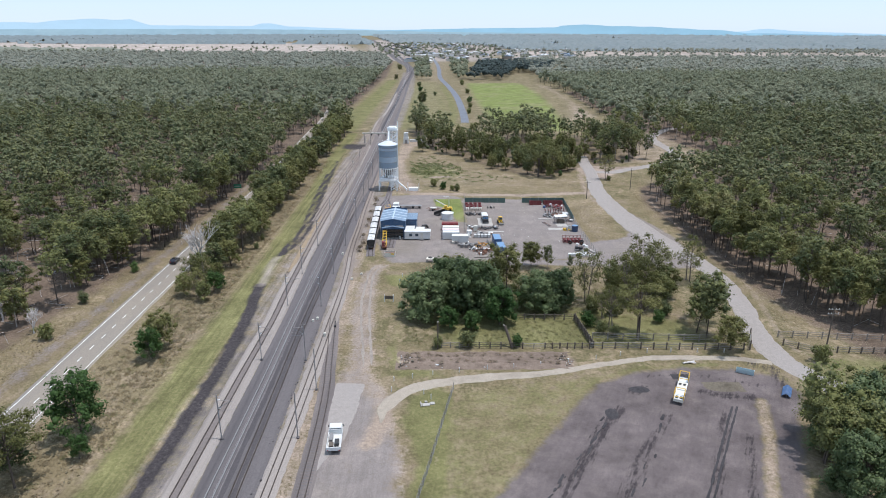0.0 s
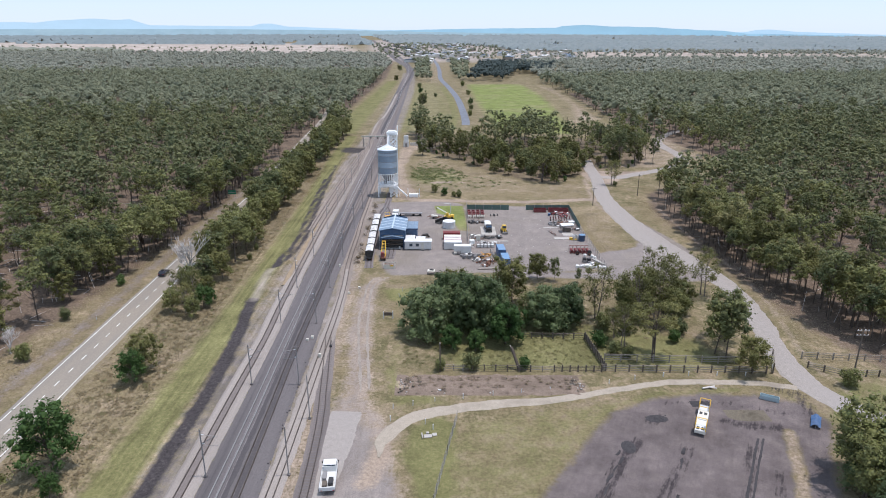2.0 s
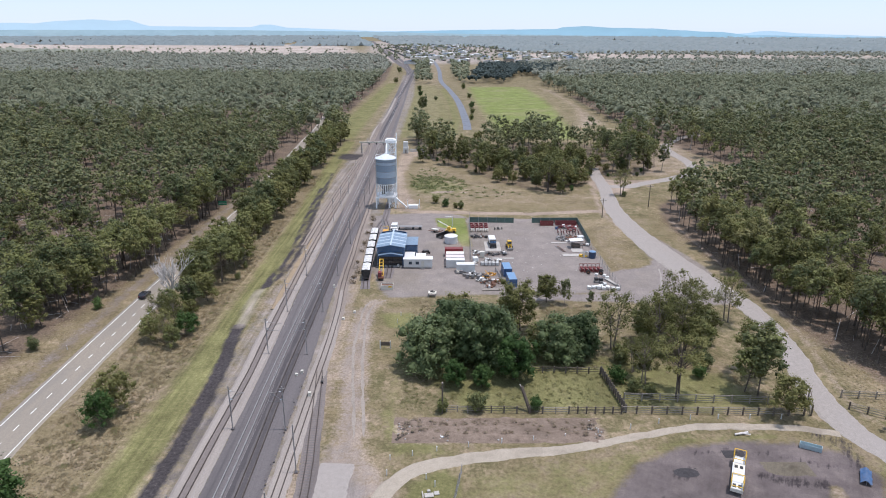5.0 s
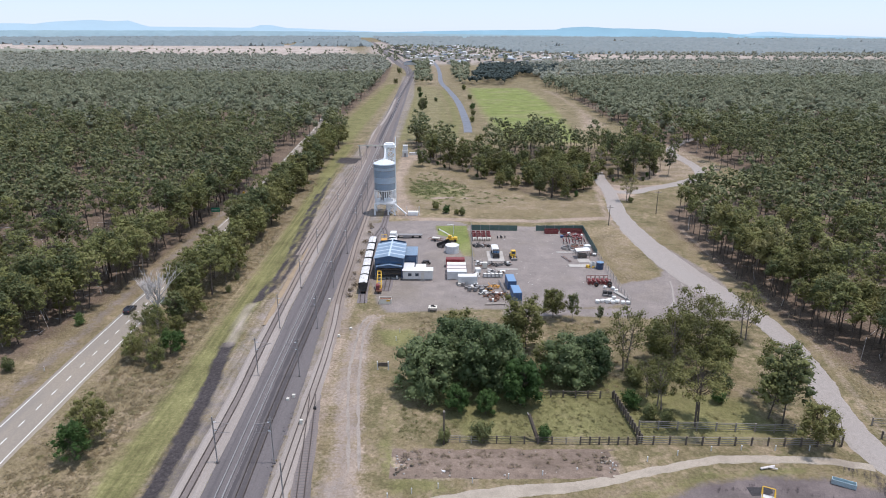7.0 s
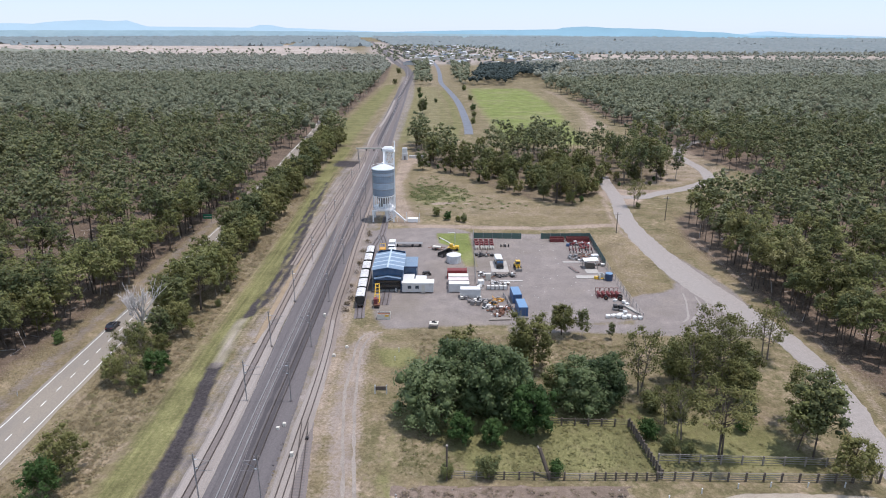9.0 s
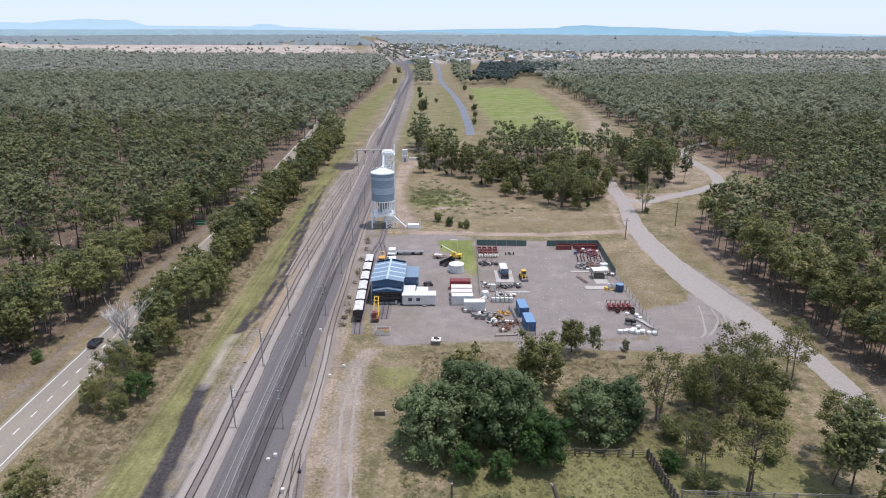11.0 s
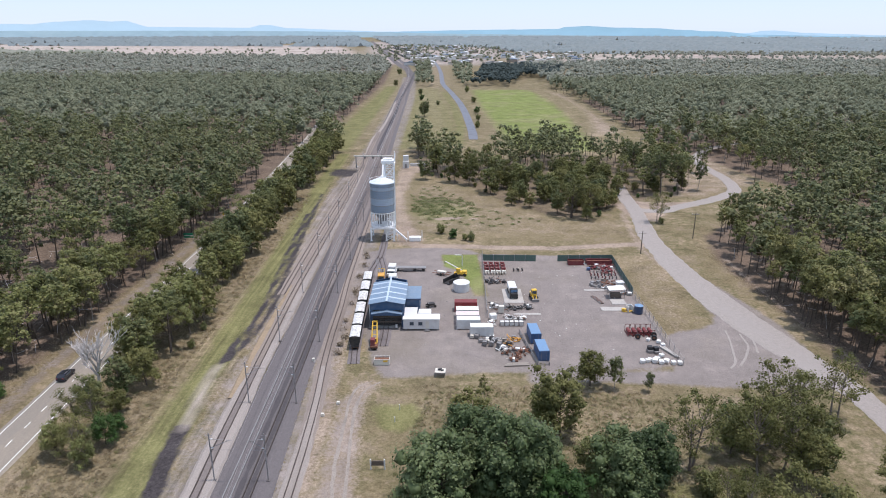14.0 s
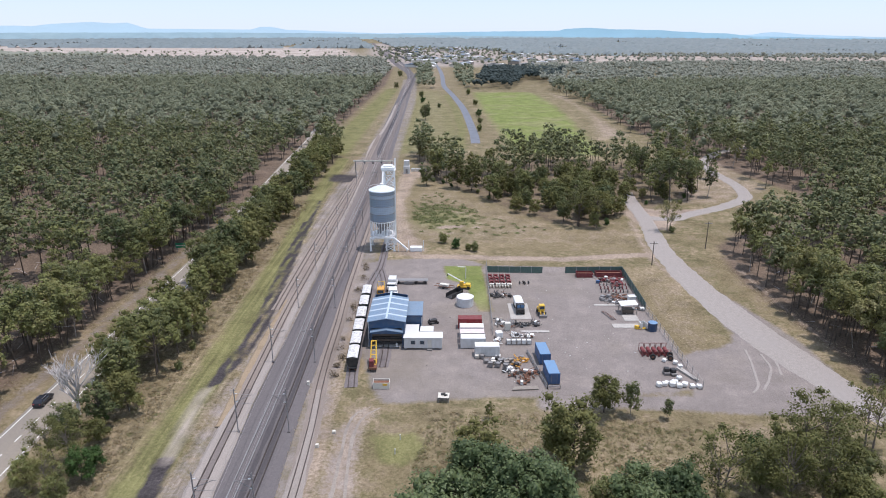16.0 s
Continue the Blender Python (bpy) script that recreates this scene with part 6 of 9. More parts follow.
part("corner_flashing", boxes((1.7, 1.78, -4.66, -4.5, 0, 4.6)), M_WHITE, annex, "white corner flashing")
part("roof", boxes((-1.68, 1.95, -4.8, 3.2, 4.62, 4.74)), M_ROOF, annex)
part("fascia", boxes((-1.68, 1.95, -4.9, -4.82, 4.3, 4.72)), M_BLUE_DARK, annex)


def cabin(name, label, at, w, d, h, windows, door=None, turn=0.0, mat=None, group=""):
    c = thing(name, label, "cabin", at, turn, group)
    part("body", boxes((-w / 2, w / 2, -d / 2, d / 2, 0.25, h), bevel=0.03), mat or M_WHITE_RIB, c)
    part("roof", boxes((-w / 2 - 0.15, w / 2 + 0.15, -d / 2 - 0.2, d / 2 + 0.15, h, h + 0.1)), M_WHITE, c)
    for sx in (-w / 2 + 0.4, w / 2 - 0.4):
        part("pier", boxes((sx - 0.2, sx + 0.2, -d / 2 + 0.1, d / 2 - 0.1, 0, 0.25)), M_STEEL, c)
    for x in windows:
        wdw = part("window", boxes((x - 0.5, x + 0.5, -d / 2 - 0.05, -d / 2, 1.2, 2.1)), M_STEEL, c)
        part("pane", boxes((x - 0.42, x + 0.42, -d / 2 - 0.06, -d / 2 - 0.05, 1.28, 2.02)), M_GLASS, wdw)
    if door is not None:
        part("door", boxes((door - 0.42, door + 0.42, -d / 2 - 0.05, -d / 2, 0.3, 2.25)), M_CREAM, c)
        part("step", boxes((door - 0.6, door + 0.6, -d / 2 - 0.7, -d / 2 - 0.05, 0, 0.25)), M_STEEL, c)
    return c


cabin("site_office", "long white portable site office with two windows and a step", (-8.3, 202.3, 0), 8.3, 2.7, 2.75, (-2.2, -0.2), 1.4)
cabin("white_storage_unit", "plain white flat-roofed storage unit behind the office", (-10.9, 206.0, 0), 2.8, 3.6, 2.6, ())
cabin("white_storage_unit", "small white flat-roofed store beside the workshop", (-7.6, 206.3, 0), 2.7, 2.4, 2.3, ())
for k in range(3):
    g = thing("gas_cylinder", "dark upright gas cylinder by the store", "cylinder", (-9.25, 205.0 + 0.8 * k, 0), group="gas cylinders")
    part("bottle", ring_wall(0, 1.7, 0.28, 10), M_BLACK, g)
    part("valve", ring_wall(1.7, 1.95, 0.1, 8), M_STEEL, g)


# ---- rail wagons ----
def wagon(at, turn, first):
    w = thing("hopper_wagon", "black hopper wagon with a white domed cover" if not first else "black hopper wagon with a white cover, black end facing out", "rail wagon", at, turn, "row of rail wagons")
    L, B = 5.9, 1.15
    bm = bmesh.new()
    prof = [(-0.8, 1.0), (0.8, 1.0), (B, 1.9), (B, 3.0), (-B, 3.0), (-B, 1.9)]
    a = [bm.verts.new((x, -L / 2, z)) for x, z in prof]
    b = [bm.verts.new((x, L / 2, z)) for x, z in prof]
    bm.faces.new(a)
    bm.faces.new(list(reversed(b)))
    for i in range(6):
        j = (i + 1) % 6
        bm.faces.new((a[j], a[i], b[i], b[j]))
    part("hopper_body", bm, M_BLACK, w)
    bm = bmesh.new()
    rows = 9
    grid = []
    for i in range(rows):
        y = -L / 2 + 0.12 + (L - 0.24) * i / (rows - 1)
        grid.append([bm.verts.new((x, y, 3.02 + (0.42 * (1 - (x / B) ** 2)) * (0.5 + 0.5 * math.sin(math.pi * i / (rows - 1))) + 0.05 * noise.noise((x * 3, y * 2 + at[1], 1)))) for x in np.linspace(-B + 0.06, B - 0.06, 7)])
    for i in range(rows - 1):
        for j in range(6):
            bm.faces.new((grid[i][j], grid[i][j + 1], grid[i + 1][j + 1], grid[i + 1][j]))
    part("cover", bm, M_COVER, w, "grubby white domed cover")
    for k in range(5):
        y = -L / 2 + 0.5 + k * (L - 1.0) / 4
        part("side_rib", boxes((-B - 0.06, -B, y - 0.06, y + 0.06, 1.8, 3.05)), M_BLACK, w)
        part("side_rib", boxes((B, B + 0.06, y - 0.06, y + 0.06, 1.8, 3.05)), M_BLACK, w)
    part("underframe", boxes((-0.9, 0.9, -L / 2 - 0.25, L / 2 + 0.25, 0.75, 1.0)), M_BLACK, w)
    for y in (-L / 2 + 0.7, L / 2 - 0.7):
        bg_ = part("bogie", boxes((-0.8, 0.8, y - 0.55, y + 0.55, 0.5, 0.75)), M_STEEL, w)
        for dy in (-0.4, 0.4):
            bm = bmesh.new()
            rod(bm, (-0.65, y + dy, 0.42), (-0.53, y + dy, 0.42), 0.38, seg=12)
            rod(bm, (0.53, y + dy, 0.42), (0.65, y + dy, 0.42), 0.38, seg=12)
            rod(bm, (-0.53, y + dy, 0.42), (0.53, y + dy, 0.42), 0.07)
            part("wheelset", bm, M_RUST, bg_)
    return w


for k, (x, y) in enumerate(((-22.5, 194.1), (-22.75, 200.6), (-23.0, 207.2), (-23.2, 214.1), (-23.4, 221.1), (-23.55, 228.0))):
    wagon((x, y, 0.05), 2.0, k == 0)

# ---- yellow and white rail machines round the workshop ----
rc = thing("rail_crane", "small yellow lattice rail crane on a dark red bogie", "crane", (-18.3, 192.4, 0.03), 2)
part("chassis", boxes((-0.8, 0.8, -1.5, 2.4, 0.5, 1.0), bevel=0.05), M_RUST, rc)
part("cab", boxes((-0.75, 0.2, -1.3, 0.1, 1.0, 2.4), bevel=0.06), M_MAROON, rc)
for sx in (-0.6, 0.6):
    part("boom_chord", rods(((sx, -0.3, 1.1), (sx * 0.8, 3.6, 4.6)), ((sx, 0.6, 1.0), (sx * 0.8, 4.1, 4.0)), r=0.1, seg=4), M_YELLOW, rc)
for k in range(6):
    f = k / 5
    part("boom_rung", rods(((-0.6, -0.3 + 3.9 * f, 1.1 + 3.5 * f), (0.6, -0.3 + 3.9 * f, 1.1 + 3.5 * f)), ((-0.6, 0.6 + 3.5 * f, 1.0 + 3 * f), (0.6, -0.3 + 3.9 * f, 1.1 + 3.5 * f)), r=0.08, seg=4), M_YELLOW, rc)
for y in (-1.0, 1.8):
    bm = bmesh.new()
    rod(bm, (-0.65, y, 0.42), (-0.5, y, 0.42), 0.4, seg=12)
    rod(bm, (0.5, y, 0.42), (0.65, y, 0.42), 0.4, seg=12)
    part("wheelset", bm, M_TYRE, rc)


def truck(name, label, at, turn, cab_mat, tray_mat, length, width, load=None, category="truck", tray_h=0.45):
    t = thing(name, label, category, at, turn)
    L, B = length, width / 2
    part("chassis", boxes((-B * 0.6, B * 0.6, -L / 2 + 0.1, L / 2 - 0.3, 0.55, 0.8)), M_BLACK, t)
    cab_y = L / 2 - 1.9
    bm = boxes((-B, B, cab_y, L / 2, 0.55, 1.45), bevel=0.1)
    part("cab_lower", bm, cab_mat, t)
    bm = boxes((-B + 0.08, B - 0.08, cab_y, L / 2 - 0.45, 1.42, 2.15), bevel=0.12)
    cab = part("cab_upper", bm, cab_mat, t)
    part("windscreen", boxes((-B + 0.18, B - 0.18, L / 2 - 0.47, L / 2 - 0.43, 1.5, 2.02)), M_GLASS, cab)
    part("rear_window", boxes((-B + 0.25, B - 0.25, cab_y - 0.02, cab_y + 0.02, 1.55, 2.0)), M_GLASS, cab)
    for s in (-1, 1):
        part("side_window", boxes((s * (B - 0.08) - 0.02, s * (B - 0.08) + 0.02, cab_y + 0.25, L / 2 - 0.7, 1.52, 2.0)), M_GLASS, cab)
        part("mirror", boxes((s * (B + 0.12) - 0.08, s * (B + 0.12) + 0.08, L / 2 - 0.55, L / 2 - 0.45, 1.4, 1.8)), M_BLACK, t)
    part("tray", boxes((-B, B, -L / 2, cab_y - 0.12, 0.85, 0.95)), tray_mat, t)
    for s in (-1, 1):
        part("tray_side", boxes((s * B - 0.05, s * B + 0.05, -L / 2, cab_y - 0.12, 0.95, 0.95 + tray_h)), tray_mat, t)
    part("tailgate", boxes((-B, B, -L / 2 - 0.05, -L / 2 + 0.05, 0.75, 0.95 + tray_h)), tray_mat, t)
    part("headboard", boxes((-B, B, cab_y - 0.2, cab_y - 0.12, 0.95, 1.9)), tray_mat, t)
    for y in (-L / 2 + 1.1, L / 2 - 0.95):
        for s in (-1, 1):
            bm = bmesh.new()
            rod(bm, (s * (B - 0.32), y, 0.42), (s * (B - 0.02), y, 0.42), 0.42, seg=14)
            wh = part("wheel", bm, M_TYRE, t)
            bm = bmesh.new()
            rod(bm, (s * (B - 0.03), y, 0.42), (s * (B - 0.005), y, 0.42), 0.2, seg=10)
            part("rim", bm, M_STEEL, wh)
    for s in (-1, 1):
        part("tail_light", boxes((s * (B - 0.2) - 0.12, s * (B - 0.2) + 0.12, -L / 2 - 0.07, -L / 2 - 0.05, 0.78, 0.9)), M_RED, t)
    if load:
        for nm, dims, mt in load:
            part(nm, boxes(*dims), mt, t)
    return t


truck("flatbed_truck", "white flatbed truck with equipment in its tray parked on gravel", (-17.95, 92.2, 0.0), 4.0, M_WHITE, M_WHITE, 6.3, 2.25,
      [("toolbox", [(-0.9, -0.3, -1.2, 0.6, 0.95, 1.5)], M_STEEL), ("reel", [(0.1, 0.8, -2.4, -1.0, 0.95, 1.55)], M_BLACK), ("crate", [(-0.8, -0.1, -2.7, -1.6, 0.95, 1.4)], M_TIMBER_DARK)])
truck("maintenance_truck", "white maintenance truck parked behind the workshop", (-17.7, 236.2, 0.0), 178, M_WHITE, M_WHITE, 5.5, 2.4, [("equipment_box", [(-1.0, 1.0, -2.6, 0.4, 0.95, 2.7)], M_WHITE)])
truck("maintenance_truck", "white maintenance truck with a dark windscreen behind the workshop", (-17.0, 229.2, 0.0), 182, M_WHITE, M_CREAM, 5.0, 2.4, [("equipment_box", [(-1.05, 1.05, -2.4, 0.2, 0.95, 2.4)], M_WHITE)])
om = thing("track_machine", "orange and brown track maintenance machine behind the workshop", "machine", (-20.3, 231.6, 0.03), 4)
part("chassis", boxes((-1.0, 1.0, -3.2, 3.2, 0.5, 1.0)), M_RUST, om)
part("cab", boxes((-0.9, 0.9, -2.9, -1.0, 1.0, 2.7), bevel=0.08), M_ORANGE, om)
part("cab_window", boxes((-0.7, 0.7, -2.95, -2.9, 1.7, 2.4)), M_GLASS, om)
part("engine_cover", boxes((-0.8, 0.8, -0.8, 1.6, 1.0, 2.0), bevel=0.06), M_ORANGE, om)
part("jib", rods(((-0.5, -0.5, 2.0), (-1.4, 4.4, 4.8)), ((0.4, -0.5, 2.0), (-1.0, 4.4, 4.8)), r=0.1, seg=4), M_STEEL, om, "grey jib")
part("frame", rods(((-0.9, 1.8, 1.0), (-0.9, 3.0, 2.6)), ((0.9, 1.8, 1.0), (0.9, 3.0, 2.6)), ((-0.9, 3.0, 2.6), (0.9, 3.0, 2.6)), r=0.09), M_YELLOW, om)
for y in (-2.2, 2.2):
    part("wheelset", rods(((-0.7, y, 0.42), (0.7, y, 0.42)), r=0.4, seg=12), M_TYRE, om)
fl = thing("flat_trailer", "long dark flat trailer parked behind the workshop", "trailer", (-12.6, 240.0, 0.0))
part("deck", boxes((-4.4, 4.4, -0.9, 0.9, 0.85, 1.05)), M_STEEL, fl)
for x in (-3.8, -1.3, 1.2, 3.6):
    part("wheel", rods(((x, -0.9, 0.42), (x, 0.9, 0.42)), r=0.42, seg=12), M_TYRE, fl)
part("toolbox", boxes((-2.0, 0.6, -1.1, -0.9, 0.2, 0.8)), M_STEEL, fl)

# ---- skip, stand, small things in front of the yard ----
sk = thing("skip_bin", "white steel skip bin with a yellow placard at the yard edge", "skip", (-15.95, 185.1, 0))
for nm, dm in (("front_panel", (-1.6, 1.6, -0.75, -0.68, 0.1, 1.35)), ("rear_panel", (-1.6, 1.6, 0.68, 0.75, 0.1, 1.5)), ("end_panel", (-1.6, -1.53, -0.68, 0.68, 0.1, 1.4)), ("end_panel", (1.53, 1.6, -0.68, 0.68, 0.1, 1.4)), ("base", (-1.6, 1.6, -0.75, 0.75, 0.0, 0.1))):
    part(nm, boxes(dm), M_CREAM, sk)
part("contents", boxes((-1.5, 1.5, -0.65, 0.65, 0.12, 1.1)), M_RUST, sk, "rusty scrap inside")
part("placard", boxes((0.3, 1.2, -0.78, -0.75, 0.75, 1.2)), M_YELLOW, sk)
st = thing("steel_stand", "white steel stand with dark parts on its deck", "stand", (-3.8, 180.4, 0), -4)
part("deck", boxes((-1.05, 1.05, -0.9, 0.9, 1.0, 1.1)), M_CREAM, st)
for sx in (-0.95, 0.95):
    for sy in (-0.8, 0.8):
        part("leg", boxes((sx - 0.06, sx + 0.06, sy - 0.06, sy + 0.06, 0, 1.0)), M_STEEL, st)
part("machine_part", rods(((-0.5, 0.0, 1.3), (0.3, 0.2, 1.35)), r=0.22, seg=8), M_BLACK, st)
part("machine_part", rods(((0.1, -0.3, 1.25), (0.7, -0.1, 1.3)), r=0.15, seg=8), M_BLACK, st)
ct = thing("quad_compressor", "small black wheeled compressor standing on the gravel", "machine", (-6.3, 214.2, 0), 20)
part("body", boxes((-0.9, 0.9, -0.5, 0.5, 0.5, 1.1), bevel=0.08), M_BLACK, ct)
part("frame", rods(((-1.4, 0, 0.5), (1.5, 0, 0.5)), ((-0.8, -0.5, 1.1), (-0.8, 0.5, 1.5)), r=0.07), M_STEEL, ct)
for x in (-0.9, 0.9):
    for y in (-0.6, 0.6):
        part("wheel", rods(((x, y - 0.12, 0.33), (x, y + 0.12, 0.33)), r=0.33, seg=12), M_TYRE, ct)


# ---- containers ----
def container(label, at, turn, body, top, L=5.4, B=2.25, H=2.45, group="stacked yard containers"):
    c = thing("shipping_container", label, "container", at, turn, group)
    part("body", boxes((-B / 2, B / 2, -L / 2, L / 2, 0.12, H - 0.06)), body, c)
    part("roof", boxes((-B / 2 + 0.03, B / 2 - 0.03, -L / 2 + 0.03, L / 2 - 0.03, H - 0.06, H)), top, c)
    for sx in (-1, 1):
        for sy in (-1, 1):
            part("corner_post", boxes((sx * B / 2 - 0.08, sx * B / 2 + 0.03, sy * L / 2 - 0.08, sy * L / 2 + 0.03, 0, H + 0.03) if sx > 0 else (-B / 2 - 0.03, -B / 2 + 0.08, sy * L / 2 - 0.08, sy * L / 2 + 0.03, 0, H + 0.03)), body, c)
    for sx in (-0.55, 0.55):
        d = part("door", boxes((sx - 0.5, sx + 0.5, -L / 2 - 0.04, -L / 2, 0.2, H - 0.15)), body, c)
        part("lock_rod", rods(((sx, -L / 2 - 0.06, 0.2), (sx, -L / 2 - 0.06, H - 0.15)), r=0.03), M_STEEL, d)
    return c


container("faded red shipping container lying across the yard", (2.3, 212.4, 0), 90, M_RED, M_MAROON)
container("white shipping container with a cream roof", (2.55, 208.0, 0), 90, M_WHITE_RIB, M_CREAM, B=2.4)
container("pale pink-white weathered shipping container", (2.5, 205.1, 0), 90, M_PINK, M_PINK)
container("white shipping container with a clean white roof", (2.6, 202.4, 0), 90, M_WHITE_RIB, M_WHITE)
container("white shipping container set forward of the row", (5.45, 198.6, 0), 90, M_WHITE_RIB, M_WHITE, L=5.2)
container("blue shipping container with a paler blue roof", (17.15, 196.9, 0), 3, M_BLUE, M_BLUE_TOP, group="blue containers")
container("blue shipping container with a paler blue roof and doors facing out", (17.75, 188.9, 0), 3, M_BLUE, M_BLUE_TOP, group="blue containers")
wt = thing("water_tank", "round white corrugated water tank with a shallow cone roof", "tank", (1.6, 225.2, 0))
part("wall", ring_wall(0, 2.3, 2.1, 28), ribbed("tank_sheet_white", (0.6, 0.6, 0.6), 0.3, "Z"), wt)
part("roof", ring_wall(2.3, 2.75, 2.2, 28, 0.2), M_WHITE, wt)
part("pipe", rods(((-2.3, -0.6, 0), (-2.3, -0.6, 2.2)), r=0.08), M_WHITE, wt)
tr = thing("tipper_tray", "black steel tipper tray resting on the gravel", "tray", (-1.0, 231.2, 0), -38)
part("floor", boxes((-1.1, 1.1, -2.3, 2.3, 0.05, 0.15)), M_BLACK, tr)
for dm in ((-1.1, -1.02, -2.3, 2.3, 0.15, 1.2), (1.02, 1.1, -2.3, 2.3, 0.15, 1.2), (-1.1, 1.1, 2.22, 2.3, 0.15, 1.4)):
    part("side", boxes(dm), M_BLACK, tr)

# ---- mobile crane on the lawn ----
mc = thing("mobile_crane", "yellow mobile crane with a white raised boom beside the lawn", "crane", (1.6, 236.3, 0), 80)
part("chassis", boxes((-1.1, 1.1, -2.6, 2.4, 0.6, 1.2), bevel=0.06), M_YELLOW, mc)
part("engine_cover", boxes((-1.0, 1.0, -2.5, -0.8, 1.2, 2.0), bevel=0.1), M_YELLOW, mc)
part("slew_deck", boxes((-0.9, 0.9, -0.6, 1.2, 1.2, 1.6)), M_YELLOW, mc)
cb = part("cab", boxes((-1.0, 0.1, 0.0, 1.5, 1.5, 2.9), bevel=0.1), M_YELLOW, mc)
part("window", boxes((-0.9, 0.0, 1.5, 1.53, 1.9, 2.7)), M_GLASS, cb)
part("boom", rods(((0.5, -0.4, 1.9), (0.6, 6.2, 5.2)), r=0.22, seg=4), M_WHITE, mc, "white telescopic boom")
part("hook_block", boxes((0.45, 0.75, 6.1, 6.4, 4.2, 5.0)), M_BLACK, mc)
for y in (-1.8, 1.6):
    for s in (-1, 1):
        part("wheel", rods(((s * 0.75, y, 0.6), (s * 1.15, y, 0.6)), r=0.6, seg=14), M_TYRE, mc)
mc.scale = (0.72, 0.72, 0.72)
pf = thing("standpipe", "white L-shaped pipe standpipe on the green lawn", "pipe", (2.3, 243.5, 0))
part("riser", rods(((0, 0, 0), (0, 0, 3.4)), r=0.12), M_WHITE, pf)
part("crosspipe", rods(((0, 0, 3.4), (-2.2, 0.4, 3.4)), r=0.12), M_WHITE, pf)
gs = thing("trailer_frame", "dark steel trailer frame with loose bars beside the crane", "trailer", (-3.6, 236.6, 0), 70)
part("frame", rods(((-0.8, -2.6, 0.6), (-0.8, 2.6, 0.6)), ((0.8, -2.6, 0.6), (0.8, 2.6, 0.6)), ((-0.8, -1.5, 0.6), (0.8, -1.5, 0.6)), ((-0.8, 1.5, 0.6), (0.8, 1.5, 0.6)), r=0.1), M_RUST, gs)
for s in (-1, 1):
    part("wheel", rods(((s * 0.85, 0, 0.4), (s * 1.1, 0, 0.4)), r=0.4, seg=12), M_TYRE, gs)
part("load", boxes((-0.6, 0.6, -1.2, 1.3, 0.7, 1.1)), M_CREAM, gs)

# ---- right-hand yard ----
dt = thing("dump_truck", "white bodied dump truck with black cab on a concrete pad", "truck", (14.9, 222.2, 0), 2)
part("body", gable_prism(-1.6, 4.6, 1.25, 1.3, 2.6, 2.8), M_WHITE, dt, "white covered tipper body")
part("chassis", boxes((-0.8, 0.8, -4.0, 4.6, 0.7, 1.3)), M_BLACK, dt)
part("bonnet", boxes((-1.1, 1.1, -4.3, -3.2, 0.8, 1.9), bevel=0.08), M_BLACK, dt)
cb = part("cab", boxes((-1.2, 1.2, -3.2, -1.7, 0.8, 2.9), bevel=0.1), M_BLACK, dt)
for s in (-0.58, 0.58):
    part("windscreen", boxes((s - 0.5, s + 0.5, -3.24, -3.2, 1.95, 2.7)), M_BLUE_TOP, cb)
for y in (-3.4, 1.6, 3.0):
    for s in (-1, 1):
        part("wheel", rods(((s * 0.85, y, 0.52), (s * 1.25, y, 0.52)), r=0.52, seg=14), M_TYRE, dt)
dt.scale = (0.82, 0.8, 0.85)
ld = thing("wheel_loader", "small yellow wheel loader with a cab", "loader", (20.1, 219.5, 0), 185)
part("rear_body", boxes((-0.8, 0.8, -2.2, 0.0, 0.6, 1.6), bevel=0.08), M_YELLOW, ld)
cb = part("cab", boxes((-0.75, 0.75, -0.6, 0.8, 1.2, 2.9), bevel=0.08), M_YELLOW, ld)
for s in (-1, 1):
    part("window", boxes((s * 0.77 - 0.02, s * 0.77 + 0.02, -0.4, 0.6, 1.8, 2.6)), M_GLASS, cb)
part("window", boxes((-0.6, 0.6, 0.8, 0.83, 1.8, 2.6)), M_GLASS, cb)
part("lift_arm", rods(((-0.5, 0.6, 1.3), (-0.5, 2.2, 0.5)), ((0.5, 0.6, 1.3), (0.5, 2.2, 0.5)), r=0.12), M_YELLOW, ld)
part("bucket", boxes((-1.05, 1.05, 2.1, 2.8, 0.05, 0.75)), M_STEEL, ld)
for y in (-1.4, 1.1):
    for s in (-1, 1):
        part("wheel", rods(((s * 0.65, y, 0.55), (s * 1.05, y, 0.55)), r=0.55, seg=14), M_TYRE, ld)


ld.scale = (0.88, 0.85, 0.9)


def slab(label, x0, x1, y0, y1):
    tagged(part("concrete_slab", boxes((x0, x1, y0, y1, -0.03, 0.06)), M_CONCRETE, None), label, "slab", kind="structure")


slab("pale concrete truck pad in the yard", 12.4, 17.4, 216.6, 226.0)
slab("narrow pale concrete strip in the yard", 34.3, 39.6, 224.6, 225.6)
slab("pale concrete slab in the yard", 36.0, 42.2, 211.8, 214.0)
slab("pale concrete slab beneath the shelter", 39.6, 43.2, 215.6, 219.0)
slab("pale timber and concrete strip beside the boards", 14.0, 20.6, 209.4, 210.3)


